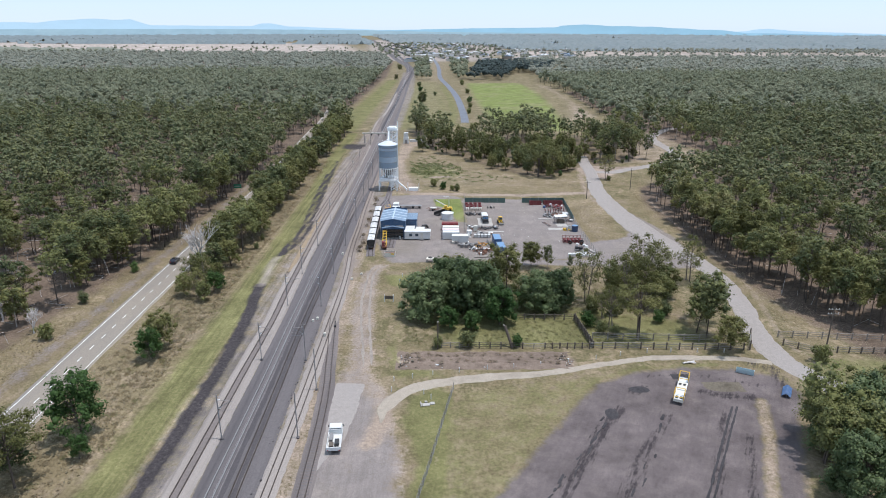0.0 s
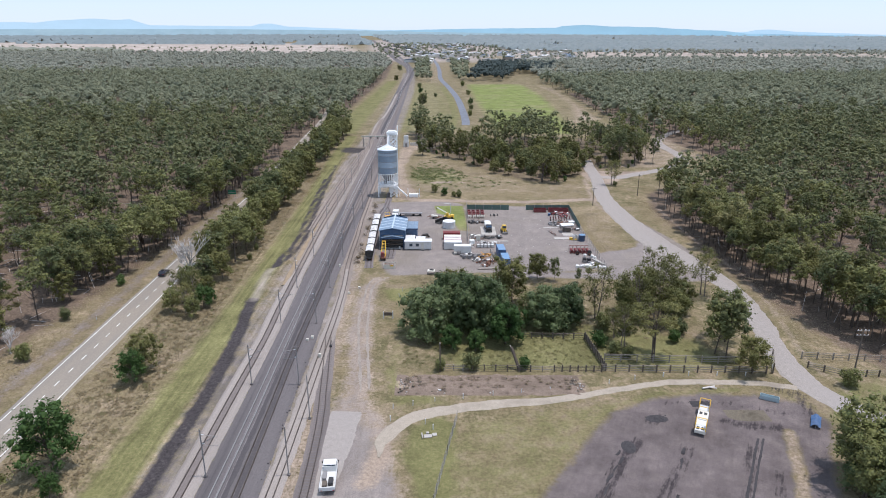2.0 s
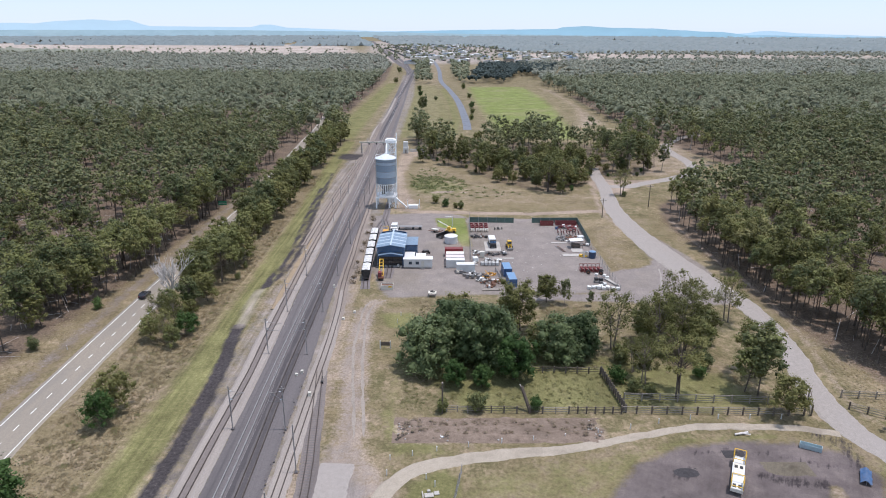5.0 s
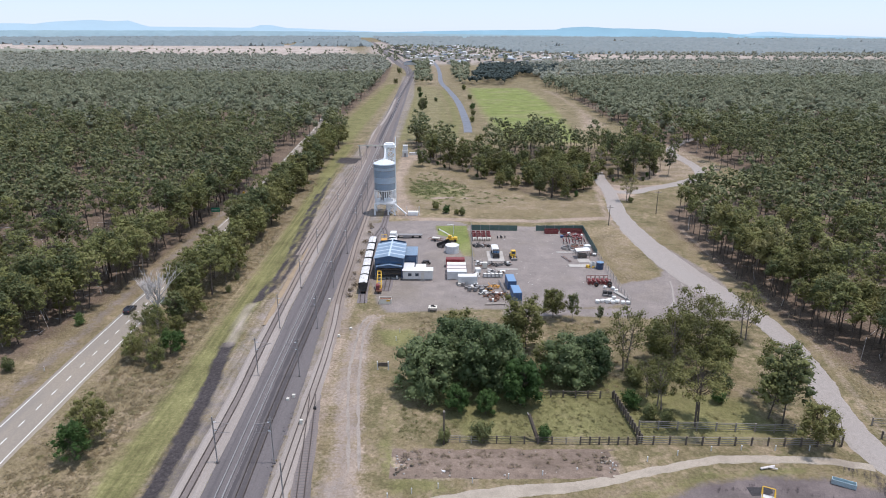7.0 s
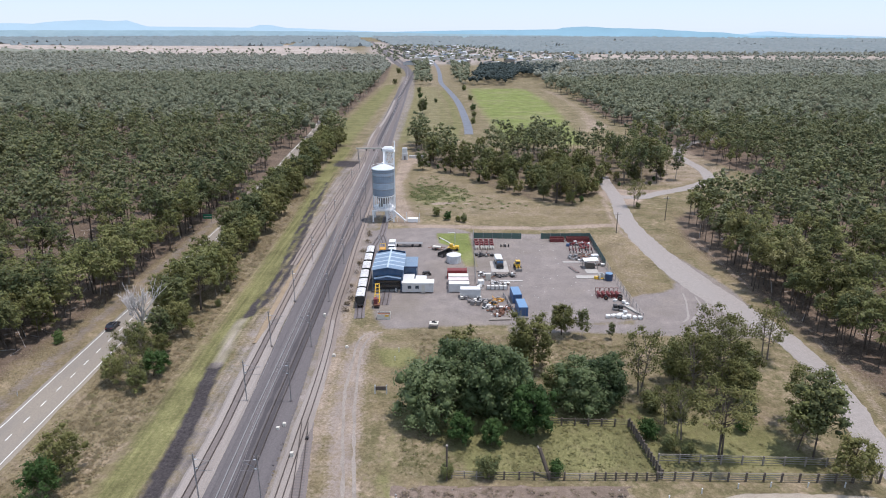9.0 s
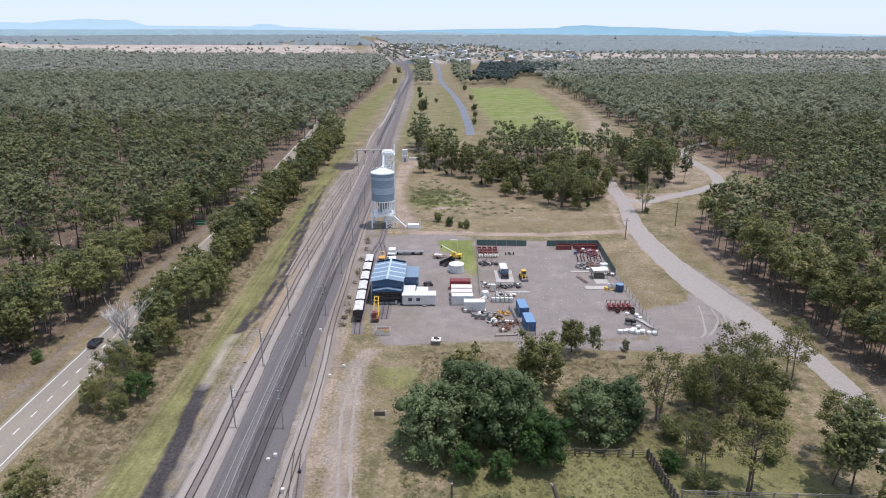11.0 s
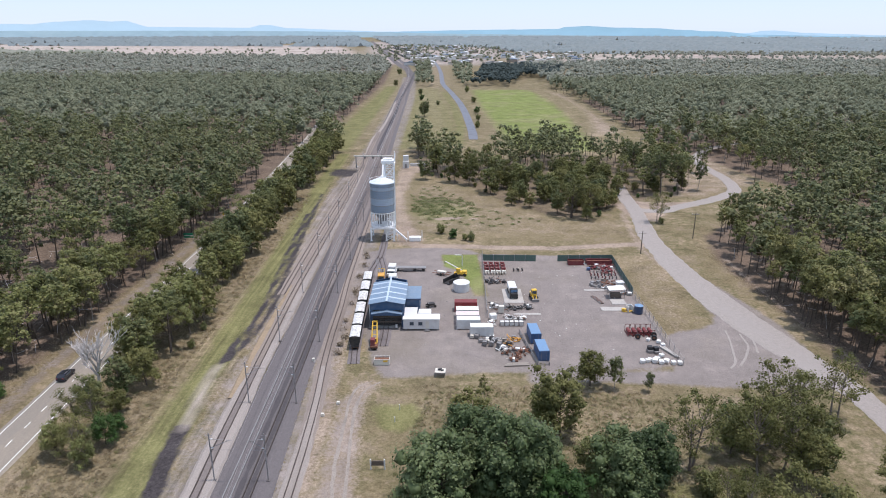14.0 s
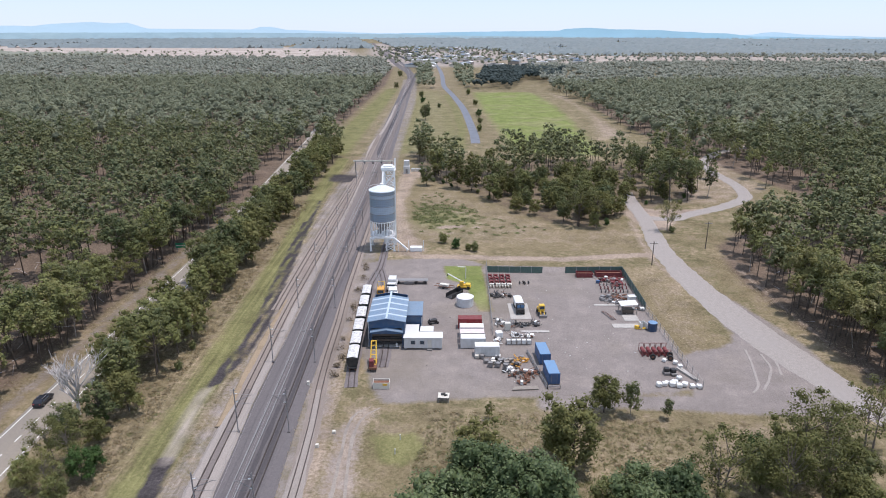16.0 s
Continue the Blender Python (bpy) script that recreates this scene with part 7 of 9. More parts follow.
def wheelset(at, turn, mat):
    w = thing("wheelset", "spare steel railway wheelset on the gravel" if mat is M_STEEL else "rusty maroon spare railway wheelset", "wheelset", at, turn, "spare wheelsets")
    part("axle", rods(((-0.75, 0, 0.42), (0.75, 0, 0.42)), r=0.09), M_STEEL, w)
    for s in (-1, 1):
        part("wheel", rods(((s * 0.5, 0, 0.42), (s * 0.63, 0, 0.42)), r=0.43, seg=12), mat, w)
    return w


def bogie(at, turn, mat):
    w = thing("spare_bogie", "maroon steel bogie frame with its wheels, stored on the gravel" if mat is M_MAROON else "pale steel bogie frame with its wheels, stored on the gravel", "bogie", at, turn, "spare bogies")
    for s in (-1, 1):
        part("side_frame", boxes((s * 0.52 - 0.08, s * 0.52 + 0.08, -0.95, 0.95, 0.45, 0.85), bevel=0.03), mat, w)
    part("bolster", boxes((-0.6, 0.6, -0.25, 0.25, 0.5, 1.0), bevel=0.04), mat, w)
    for y in (-0.65, 0.65):
        for x in (-0.36, 0.36):
            part("wheel", rods(((x - 0.06, y, 0.4), (x + 0.06, y, 0.4)), r=0.4, seg=12), mat if mat is M_MAROON else M_CREAM, w)
    return w


Q = random.Random(11)
for j in range(4):
    for i in range(4):
        bogie((9.2 + i * 1.62 + Q.uniform(-0.12, 0.12), 237.2 + j * 2.35, 0), Q.uniform(-8, 8), M_MAROON if j else M_CREAM)
for x, y in ((17.5, 239.6), (18.9, 239.4)):
    wheelset((x, y, 0), 20, M_BLACK)
for j in range(3):
    for i in range(4):
        wheelset((38.6 + i * 1.95 + 0.3 * j, 233.4 + j * 2.4, 0), Q.uniform(-10, 10), M_MAROON if (i + j) % 3 else M_BLACK)


def crate(name, label, at, turn, dims, mat, frame_mat, group):
    """A stillage: solid tub in a bar frame."""
    c = thing(name, label, "crate", at, turn, group)
    w, d, h = dims
    part("tub", boxes((-w / 2 + 0.05, w / 2 - 0.05, -d / 2 + 0.05, d / 2 - 0.05, 0.12, h * 0.92), bevel=0.03), mat, c)
    for sx in (-1, 1):
        for sy in (-1, 1):
            part("post", boxes((sx * w / 2 - 0.04, sx * w / 2 + 0.04, sy * d / 2 - 0.04, sy * d / 2 + 0.04, 0, h)), frame_mat, c)
    part("top_rim", boxes((-w / 2, w / 2, -d / 2 - 0.03, -d / 2 + 0.03, h - 0.08, h), (-w / 2, w / 2, d / 2 - 0.03, d / 2 + 0.03, h - 0.08, h), (-w / 2 - 0.03, -w / 2 + 0.03, -d / 2, d / 2, h - 0.08, h), (w / 2 - 0.03, w / 2 + 0.03, -d / 2, d / 2, h - 0.08, h)), frame_mat, c)
    return c


for i in range(5):
    crate("liquid_container", "white caged plastic liquid container on a pallet", (10.6 + i * 1.12, 203.6, 0), Q.uniform(-4, 4), (0.95, 1.1, 1.1), M_BALE, M_STEEL, "white liquid containers")
for i, (x, y) in enumerate(((5.2, 195.0), (6.6, 194.6), (8.1, 194.9), (9.3, 194.2), (3.3, 197.0), (4.3, 196.9), (7.4, 193.2), (9.0, 192.6), (10.3, 195.4), (5.9, 193.4))):
    crate("steel_stillage", "grey steel stillage crate with a light load", (x, y, 0), Q.uniform(-25, 25), (1.0, 0.9, Q.uniform(0.7, 1.2)), Q.choice((M_STEEL, M_CREAM, M_TIMBER)), M_STEEL, "stillage crates")


def scrap(name, label, at, mat, n, size, seed, cat="scrap", group="yard scrap"):
    """A tangle of bars and plates lying on the ground; one thing, each bar a part."""
    rr_ = random.Random(seed)
    t = thing(name, label, cat, at, rr_.uniform(0, 360), group)
    for k in range(int(n * 1.6)):
        a = Vector((rr_.uniform(-1, 1) * size * 1.3, rr_.uniform(-1, 1) * size * 0.8, rr_.uniform(0.06, 0.25)))
        b = a + Vector((rr_.uniform(-1, 1) * size, rr_.uniform(-1, 1) * size, rr_.uniform(0, 0.55)))
        part("bar", rods((a, b), r=rr_.uniform(0.06, 0.19), seg=4), mat if rr_.random() < 0.7 else rr_.choice((M_STEEL, M_RUST, M_BLACK)), t)
    for k in range(int(n * 0.35)):
        x, y, w, d = rr_.uniform(-1.2, 1.2) * size, rr_.uniform(-0.8, 0.8) * size, rr_.uniform(0.25, 0.55), rr_.uniform(0.2, 0.5)
        part("block", boxes((x - w, x + w, y - d, y + d, 0, rr_.uniform(0.25, 0.8)), bevel=0.04), rr_.choice((mat, mat, M_STEEL, M_BALE, M_BLACK, M_TIMBER)), t)
    return t


scrap("truss_pile", "pile of orange-yellow lattice trusses", (11.8, 194.6, 0), M_ORANGE, 16, 1.1, 1)
scrap("truss_pile", "pile of orange-yellow lattice trusses leaning together", (12.5, 196.0, 0), M_ORANGE, 14, 0.9, 2)
scrap("rusty_scrap_pile", "pile of rusty brown frames and bars", (12.2, 187.5, 0), M_RUST, 16, 1.1, 3)
scrap("rusty_scrap_pile", "rusty brown axle frames on the gravel", (10.6, 190.2, 0), M_RUST, 12, 0.9, 4)
scrap("white_scrap_pile", "heap of white bent sheets and bars", (9.4, 191.5, 0), M_BALE, 10, 0.8, 5)
scrap("bar_pile", "loose black and pale bars laid in a row", (10.0, 230.8, 0), M_BLACK, 14, 1.5, 6)
scrap("bar_pile", "loose black and pale bars laid in a row", (12.6, 231.4, 0), M_BLACK, 10, 1.2, 7)
scrap("bar_pile", "dark bars and timbers near the pad", (9.3, 214.2, 0), M_STEEL, 14, 1.3, 8)
scrap("bar_pile", "dark bars and timbers near the pad", (14.6, 213.2, 0), M_BLACK, 12, 1.2, 9)
scrap("pipe_pile", "white pipes stacked beside the boards", (12.6, 207.6, 0), M_BALE, 12, 0.9, 10)
scrap("pipe_pile", "white pipes stacked beside the boards", (15.4, 207.2, 0), M_BALE, 12, 0.8, 12)
scrap("bar_pile", "rusty bars and frames along the shade-cloth fence", (41.5, 230.0, 0), M_RUST, 18, 2.0, 13)
scrap("bar_pile", "rusty bars and frames along the shade-cloth fence", (38.2, 229.0, 0), M_STEEL, 12, 1.2, 14)
scrap("bar_pile", "dark frames beside the shelter", (45.0, 222.5, 0), M_STEEL, 12, 1.0, 15)
scrap("yellow_oddments", "yellow and pale oddments beside the blue tank", (41.8, 211.5, 0), M_YELLOW, 9, 0.7, 16)
scrap("rusty_scrap_pile", "maroon parts heaped by the fence", (41.5, 242.5, 0), M_MAROON, 20, 1.6, 17)
scrap("rusty_scrap_pile", "maroon parts heaped by the fence", (44.8, 242.0, 0), M_MAROON, 18, 1.4, 18)
scrap("bar_pile", "mixed bars, blocks and boxes spread near the pad", (12.0, 213.6, 0), M_STEEL, 16, 1.5, 20)
scrap("bar_pile", "mixed parts beside the truck pad", (17.8, 213.8, 0), M_BLACK, 12, 1.2, 21)
scrap("rusty_scrap_pile", "rusty frames and drums heaped by the blue containers", (14.0, 190.5, 0), M_RUST, 18, 1.4, 22)
scrap("white_scrap_pile", "pale crates and bent sheets beside the white container", (7.5, 195.8, 0), M_BALE, 16, 1.3, 23)
scrap("rusty_scrap_pile", "maroon parts heaped along the shade-cloth fence", (43.5, 238.5, 0), M_MAROON, 20, 1.5, 24)
scrap("bar_pile", "dark parts and rods before the shelter", (40.5, 226.8, 0), M_STEEL, 16, 1.8, 25)
scrap("white_scrap_pile", "white machine parts near the inner fence", (8.5, 204.6, 0), M_BALE, 14, 0.8, 19)
mw = thing("white_machine", "white wrapped machine standing by the inner fence", "machine", (8.7, 206.8, 0), 12)
part("body", boxes((-0.8, 0.8, -0.7, 0.7, 0.1, 1.5), bevel=0.15), M_BALE, mw)
part("base", boxes((-0.9, 0.9, -0.8, 0.8, 0, 0.1)), M_TIMBER, mw)
bx = thing("white_crate", "tall white crate on a pallet", "crate", (11.0, 210.6, 0), 0)
part("body", boxes((-0.65, 0.65, -0.5, 0.5, 0.12, 1.9), bevel=0.03), M_CREAM, bx)
part("pallet", boxes((-0.7, 0.7, -0.55, 0.55, 0, 0.12)), M_TIMBER, bx)
for nm, x0, x1, y, mt in (("maroon_container", 33.6, 38.2, 245.3, M_MAROON), ("maroon_container", 39.0, 46.4, 245.6, M_MAROON)):
    c = thing(nm, "long low open maroon steel container by the shade-cloth fence", "container", ((x0 + x1) / 2, y, 0))
    hw = (x1 - x0) / 2
    for dm in ((-hw, hw, -1.0, -0.92, 0, 1.3), (-hw, hw, 0.92, 1.0, 0, 1.3), (-hw, -hw + 0.08, -0.92, 0.92, 0, 1.3), (hw - 0.08, hw, -0.92, 0.92, 0, 1.3)):
        part("panel", boxes(dm), mt, c)
    part("contents", boxes((-hw + 0.1, hw - 0.1, -0.9, 0.9, 0, 0.8)), M_RUST, c)
bb = thing("blue_bin", "small blue plastic bin near the wheelsets", "bin", (38.6, 240.2, 0))
part("body", boxes((-0.5, 0.5, -0.35, 0.35, 0, 0.7), bevel=0.05), M_TARP, bb)
part("lid", boxes((-0.54, 0.54, -0.39, 0.39, 0.7, 0.78), bevel=0.03), M_TARP, bb)
sh = thing("canvas_shelter", "white canvas-roofed work shelter over a bench", "shelter", (41.4, 220.6, 0), 0)
part("canopy", roof_slope(1, -1.5, 1.5, -2.0, 2.2, 2.3, 2.6, 0.12), M_CANOPY, sh)
for sx in (-1.8, 2.0):
    for sy in (-1.3, 1.3):
        part("post", boxes((sx - 0.06, sx + 0.06, sy - 0.06, sy + 0.06, 0, 2.35)), M_STEEL, sh)
part("bench", boxes((-1.2, 1.4, -0.8, 0.8, 0, 1.1)), M_TIMBER_DARK, sh)
wu = thing("wrapped_unit", "white wrapped unit beside the shade-cloth fence", "unit", (44.3, 227.3, 0), 10)
part("body", boxes((-0.9, 0.9, -0.7, 0.7, 0, 1.5), bevel=0.2), M_BALE, wu)
part("lid", boxes((-1.0, 1.0, -0.8, 0.8, 1.5, 1.62)), M_WHITE, wu)
ft = thing("fuel_tank", "round dark blue upright tank near the yard fence", "tank", (44.6, 210.6, 0))
part("shell", ring_wall(0, 2.0, 1.05, 24), M_BLUE_DARK, ft)
part("lid", ring_wall(2.0, 2.2, 1.05, 24, 0.35), M_BLUE_TOP, ft)
wb = thing("white_hopper_bin", "white open bin leaning beside the blue tank", "bin", (42.7, 211.6, 0), 15)
part("side", boxes((-0.7, -0.6, -0.8, 0.8, 0, 1.5)), M_WHITE, wb)
part("side", boxes((0.6, 0.7, -0.8, 0.8, 0, 1.5)), M_WHITE, wb)
part("end", boxes((-0.6, 0.6, 0.7, 0.8, 0, 1.5)), M_WHITE, wb)
part("floor", boxes((-0.6, 0.6, -0.8, 0.7, 0, 0.1)), M_STEEL, wb)
rs = thing("rail_stack", "stack of dark steel rails lying on the gravel", "rails", (36.3, 218.6, 0), 18)
for k in range(6):
    part("rail", boxes((-0.45 + 0.17 * k, -0.35 + 0.17 * k, -2.6, 2.6, 0, 0.17)), M_RUST if k % 2 else M_STEEL, rs)
# hoop racks
for i in range(5):
    h = thing("hoop_rack", "dark maroon steel hoop rack holding coils", "rack", (39.2 + i * 1.22, 199.3, 0), 0, "hoop racks")
    for y in (-1.6, 1.6):
        part("hoop", rods(((-0.5, y, 0), (-0.5, y, 1.6)), ((0.5, y, 0), (0.5, y, 1.6)), ((-0.5, y, 1.6), (0.5, y, 1.6)), r=0.07), M_MAROON, h)
    part("base_rail", rods(((-0.5, -1.6, 0.12), (-0.5, 1.6, 0.12)), ((0.5, -1.6, 0.12), (0.5, 1.6, 0.12)), r=0.08), M_MAROON, h)
    part("coil", rods(((0, -1.2, 0.6), (0, 1.2, 0.6)), r=0.42, seg=12), M_MAROON, h)
for x, y in ((40.5, 196.6), (44.0, 196.0), (44.4, 197.5)):
    ty = thing("tyre", "large worn tractor tyre leaning in the yard", "tyre", (x, y, 0), Q.uniform(0, 180), "old tyres")
    part("rubber", rods(((-0.2, 0, 0.6), (0.2, 0, 0.6)), r=0.6, seg=16), M_TYRE, ty)
    part("rim", rods(((-0.22, 0, 0.6), (0.22, 0, 0.6)), r=0.28, seg=12), M_RUST, ty)
for k, (x, y, s) in enumerate(((38.4, 185.6, 0.8), (39.6, 185.9, 0.7), (41.0, 185.7, 0.9), (42.2, 185.2, 0.8), (43.4, 185.6, 0.85), (44.7, 185.0, 0.75), (46.0, 184.9, 0.75), (43.2, 188.2, 0.7), (45.0, 193.0, 0.7), (44.6, 194.6, 0.7), (42.6, 195.6, 0.6), (41.8, 186.6, 0.8), (40.2, 186.5, 0.6))):
    bgt = thing("bulk_bag", "white bulky woven bag slumped on the ground", "bag", (x, y, 0), Q.uniform(0, 90), group="white bulk bags")
    bm = bmesh.new()
    bmesh.ops.create_icosphere(bm, subdivisions=2, radius=1.0)
    for v in bm.verts:
        f = 1 + 0.18 * noise.noise(v.co * 2 + Vector((k * 3, 0, 0)))
        v.co = Vector((max(-0.62, min(0.62, v.co.x)) * f * s, max(-0.62, min(0.62, v.co.y)) * f * s, (max(-0.75, min(0.6, v.co.z)) * 0.75 * f + 0.55) * s))
    part("sack", bm, M_BALE, bgt)
    part("loop", rods(((-0.3 * s, 0, 1.1 * s), (0.3 * s, 0, 1.15 * s)), r=0.05), M_BALE, bgt)
for k, (x, y, tn) in enumerate(((45.8, 189.8, 20), (45.2, 190.2, 24))):
    pl = thing("concrete_beam", "pale concrete beam lying beside the fence", "beam", (x, y, 0), tn, "concrete beams")
    part("beam", boxes((-0.22, 0.22, -2.6, 2.6, 0, 0.4)), M_CONCRETE, pl)
for k, (x, y) in enumerate(((41.4, 190.6), (42.6, 190.2))):
    e_ = thing("engine_block", "black engine block on a grey stand", "engine", (x, y, 0), 10 * k, "engine blocks")
    part("block", boxes((-0.5, 0.5, -0.5, 0.5, 0.5, 1.3), bevel=0.08), M_BLACK, e_)
    part("stand", boxes((-0.55, 0.55, -0.9, 0.6, 0, 0.5)), M_STEEL, e_)
lw = thing("timber_stack", "weathered grey timbers stacked at the yard edge", "timber", (12.0, 184.6, 0), 4)
for k in range(4):
    part("timber", boxes((-2.6 + 0.2 * k, 2.6, -0.6 + 0.3 * k, -0.34 + 0.3 * k, 0, 0.25)), M_TIMBER, lw)

# ---- fences ----
def fence(name, label, pts, gap, post, rails, post_mat, rail_mat, h, group="", rail_r=0.065):
    """Post and rail fence along a line; each post and each rail a part."""
    f = thing(name, label, "fence", group=group)
    for (x0, y0), (x1, y1) in zip(pts, pts[1:]):
        L = math.hypot(x1 - x0, y1 - y0)
        n = max(1, round(L / gap))
        ux, uy = (x1 - x0) / L, (y1 - y0) / L
        for k in range(n + 1):
            x, y = x0 + ux * L * k / n, y0 + uy * L * k / n
            part("post", boxes((x - post, x + post, y - post, y + post, -0.05, h)), post_mat, f)
        for z in rails:
            part("rail", rods(((x0, y0, z), (x1, y1, z)), r=rail_r, seg=4), rail_mat, f)
    return f


fence("stockyard_fence", "dark weathered timber stockyard fence with three rails", [(5.5, 126), (17.2, 125.8)], 2.3, 0.12, (0.45, 0.9, 1.3), M_TIMBER_DARK, M_TIMBER_DARK, 1.5)
fence("stockyard_fence", "pale grey broken timber fence", [(-0.3, 126.4), (5.5, 126)], 1.9, 0.09, (0.4, 0.85, 1.2), M_TIMBER, M_TIMBER, 1.3)
fence("stockyard_fence", "pale grey timber gate panel between dark fences", [(17.2, 125.8), (22.0, 125.8)], 2.4, 0.08, (0.4, 0.8, 1.2), M_TIMBER, M_TIMBER, 1.2)
fence("stockyard_fence", "dark close-railed timber fence", [(22.0, 125.8), (31.6, 125.7)], 1.6, 0.12, (0.3, 0.6, 0.9, 1.25), M_TIMBER_DARK, M_TIMBER_DARK, 1.5)
fence("stockyard_fence", "pale grey rail stockyard fence on dark posts", [(31.6, 125.8), (64.6, 125.2)], 2.75, 0.12, (0.35, 0.75, 1.15, 1.5), M_TIMBER_DARK, M_TIMBER, 1.65)
fence("stockyard_fence", "pale grey inner stockyard fence", [(33.2, 130.2), (63.2, 129)], 3.4, 0.1, (0.4, 0.85, 1.3, 1.6), M_TIMBER, M_TIMBER, 1.7)
fence("stockyard_fence", "dark inner stockyard fence under the trees", [(17.0, 140.7), (31.0, 140.2)], 2.3, 0.12, (0.45, 0.9, 1.3), M_TIMBER_DARK, M_TIMBER_DARK, 1.5)
race = fence("cattle_race", "dark close-boarded timber cattle race wall", [(31.2, 140.2), (32.5, 126.2)], 1.1, 0.13, (0.25, 0.5, 0.75, 1.0, 1.25, 1.5), M_TIMBER_DARK, M_TIMBER_DARK, 1.7)
fence("stockyard_fence", "grey timber fence with dark posts beside the gravel road", [(74.2, 127.5), (79, 124.2), (99, 123.4)], 2.6, 0.11, (0.4, 0.85, 1.3), M_TIMBER_DARK, M_TIMBER, 1.5)
fence("stockyard_fence", "grey timber inner fence beside the woods", [(75, 131.5), (97, 129.5)], 3.2, 0.1, (0.5, 1.0, 1.4), M_TIMBER, M_TIMBER, 1.6)
gt = thing("yard_gate", "open dark steel tube gate at the gravel road", "gate", (66.0, 125.3, 0), 66)
for x in (0, 6.4):
    part("gate_post", boxes((x - 0.13, x + 0.13, -0.13, 0.13, 0, 2.3)), M_TIMBER_DARK, gt)
part("top_bar", rods(((0, 0, 2.2), (6.4, 0, 2.2)), r=0.07), M_TIMBER_DARK, gt)
for z in (0.3, 0.7, 1.1):
    part("gate_bar", rods(((0, 0, z), (6.4, 0, z)), r=0.045), M_STEEL, gt)
fence("mesh_fence", "galvanised wire mesh fence with thin steel posts", [(-6.0, 62), (-3.5, 79), (-1.9, 87), (0.2, 99), (2.0, 109)], 2.6, 0.05, (0.15, 0.55, 1.0, 1.6), M_STEEL, M_STEEL, 1.75, rail_r=0.025)
fence("yard_fence", "thin dark steel mesh fence round the storage yard", [(46.3, 222), (46.5, 184.4)], 3.0, 0.05, (0.2, 0.9, 1.7), M_MAST, M_MAST, 1.85, rail_r=0.03)
fence("yard_fence", "thin dark steel mesh fence dividing the yard", [(8.7, 254), (8.0, 230), (7.4, 208)], 3.0, 0.06, (0.2, 0.9, 1.7), M_MAST, M_MAST, 1.9, rail_r=0.03)
fence("yard_fence", "low grey steel barrier beside the blue containers", [(14.2, 199.5), (15.6, 190), (16.4, 184.6), (18.8, 184.4)], 2.4, 0.06, (0.2, 0.5, 0.8), M_STEEL, M_STEEL, 0.9)


def cloth_fence(label, pts):
    f = thing("shade_cloth_fence", label, "fence")
    for (x0, y0), (x1, y1) in zip(pts, pts[1:]):
        L = math.hypot(x1 - x0, y1 - y0)
        n = max(1, round(L / 3.0))
        for k in range(n):
            a = Vector((x0 + (x1 - x0) * k / n, y0 + (y1 - y0) * k / n, 0))
            b = Vector((x0 + (x1 - x0) * (k + 1) / n, y0 + (y1 - y0) * (k + 1) / n, 0))
            d = (b - a).normalized()
            nn = Vector((-d.y, d.x, 0)) * 0.02
            bm = bmesh.new()
            sag = 0.06
            q = [bm.verts.new(c) for c in (a - nn, b - nn, b - nn + Vector((0, 0, 1.95)), (a + b) / 2 - nn + Vector((0, 0, 1.95 - sag)), a - nn + Vector((0, 0, 1.95)))]
            r = [bm.verts.new(v.co + 2 * nn) for v in q]
            bm.faces.new(q)
            bm.faces.new(list(reversed(r)))
            for i in range(5):
                bm.faces.new((q[i], q[(i + 1) % 5], r[(i + 1) % 5], r[i]))
            part("cloth_panel", bm, M_GREEN_CLOTH, f)
            part("post", boxes((a.x - 0.05, a.x + 0.05, a.y - 0.05, a.y + 0.05, 0, 2.05)), M_MAST, f)
    return f


cloth_fence("dark green shade-cloth fence along the back of the yard", [(8.6, 248.4), (24.4, 247.7)])
cloth_fence("dark green shade-cloth fence round the yard corner", [(30.9, 247.8), (47.2, 248.1), (46.4, 222.0)])

# ---- white marker posts along the dirt track ----
mk = smooth_line([(-9.6, 112.3), (-2, 114.6), (9, 116.9), (20, 118.3), (32, 121.2), (43.5, 124.0), (60, 124.2)], 4.4)
for x, y in mk:
    m_ = thing("marker_post", "small white timber marker post beside the dirt track", "post", (x, y, 0), group="white marker posts")
    part("post", boxes((-0.07, 0.07, -0.07, 0.07, -0.05, 0.85)), M_WHITE, m_)
    part("cap", boxes((-0.09, 0.09, -0.09, 0.09, 0.85, 0.9)), M_WHITE, m_)
for x, y in ((-9.8, 108.4), (-3.6, 107.5), (-2.2, 105.8), (-11.8, 164), (-11.2, 168)):
    m_ = thing("marker_post", "small leaning white marker post in the grass", "post", (x, y, 0), group="white marker posts")
    part("post", boxes((-0.07, 0.07, -0.07, 0.07, -0.05, 0.95)), M_WHITE, m_)
    part("cap", boxes((-0.09, 0.09, -0.09, 0.09, 0.95, 1.0)), M_WHITE, m_)

# ---- signs, poles ----
sb = thing("timber_signboard", "dark brown timber signboard on two white posts", "sign", (-13.6, 150.9, 0))
for x in (-1.1, 1.1):
    part("post", boxes((x - 0.11, x + 0.11, -0.1, 0.1, 0, 1.9)), M_WHITE, sb)
part("board", boxes((-1.0, 1.0, -0.06, 0.06, 0.75, 1.5)), M_TIMBER_DARK, sb)
part("cap_rail", boxes((-0.8, 0.8, -0.08, 0.08, 1.5, 1.62)), M_TIMBER_DARK, sb)
cv = thing("valve_box", "round white valve cover on the bare bank", "valve", (-1.1, 118.4, 0))
part("lid", ring_wall(0, 0.35, 0.4, 12), M_WHITE, cv)
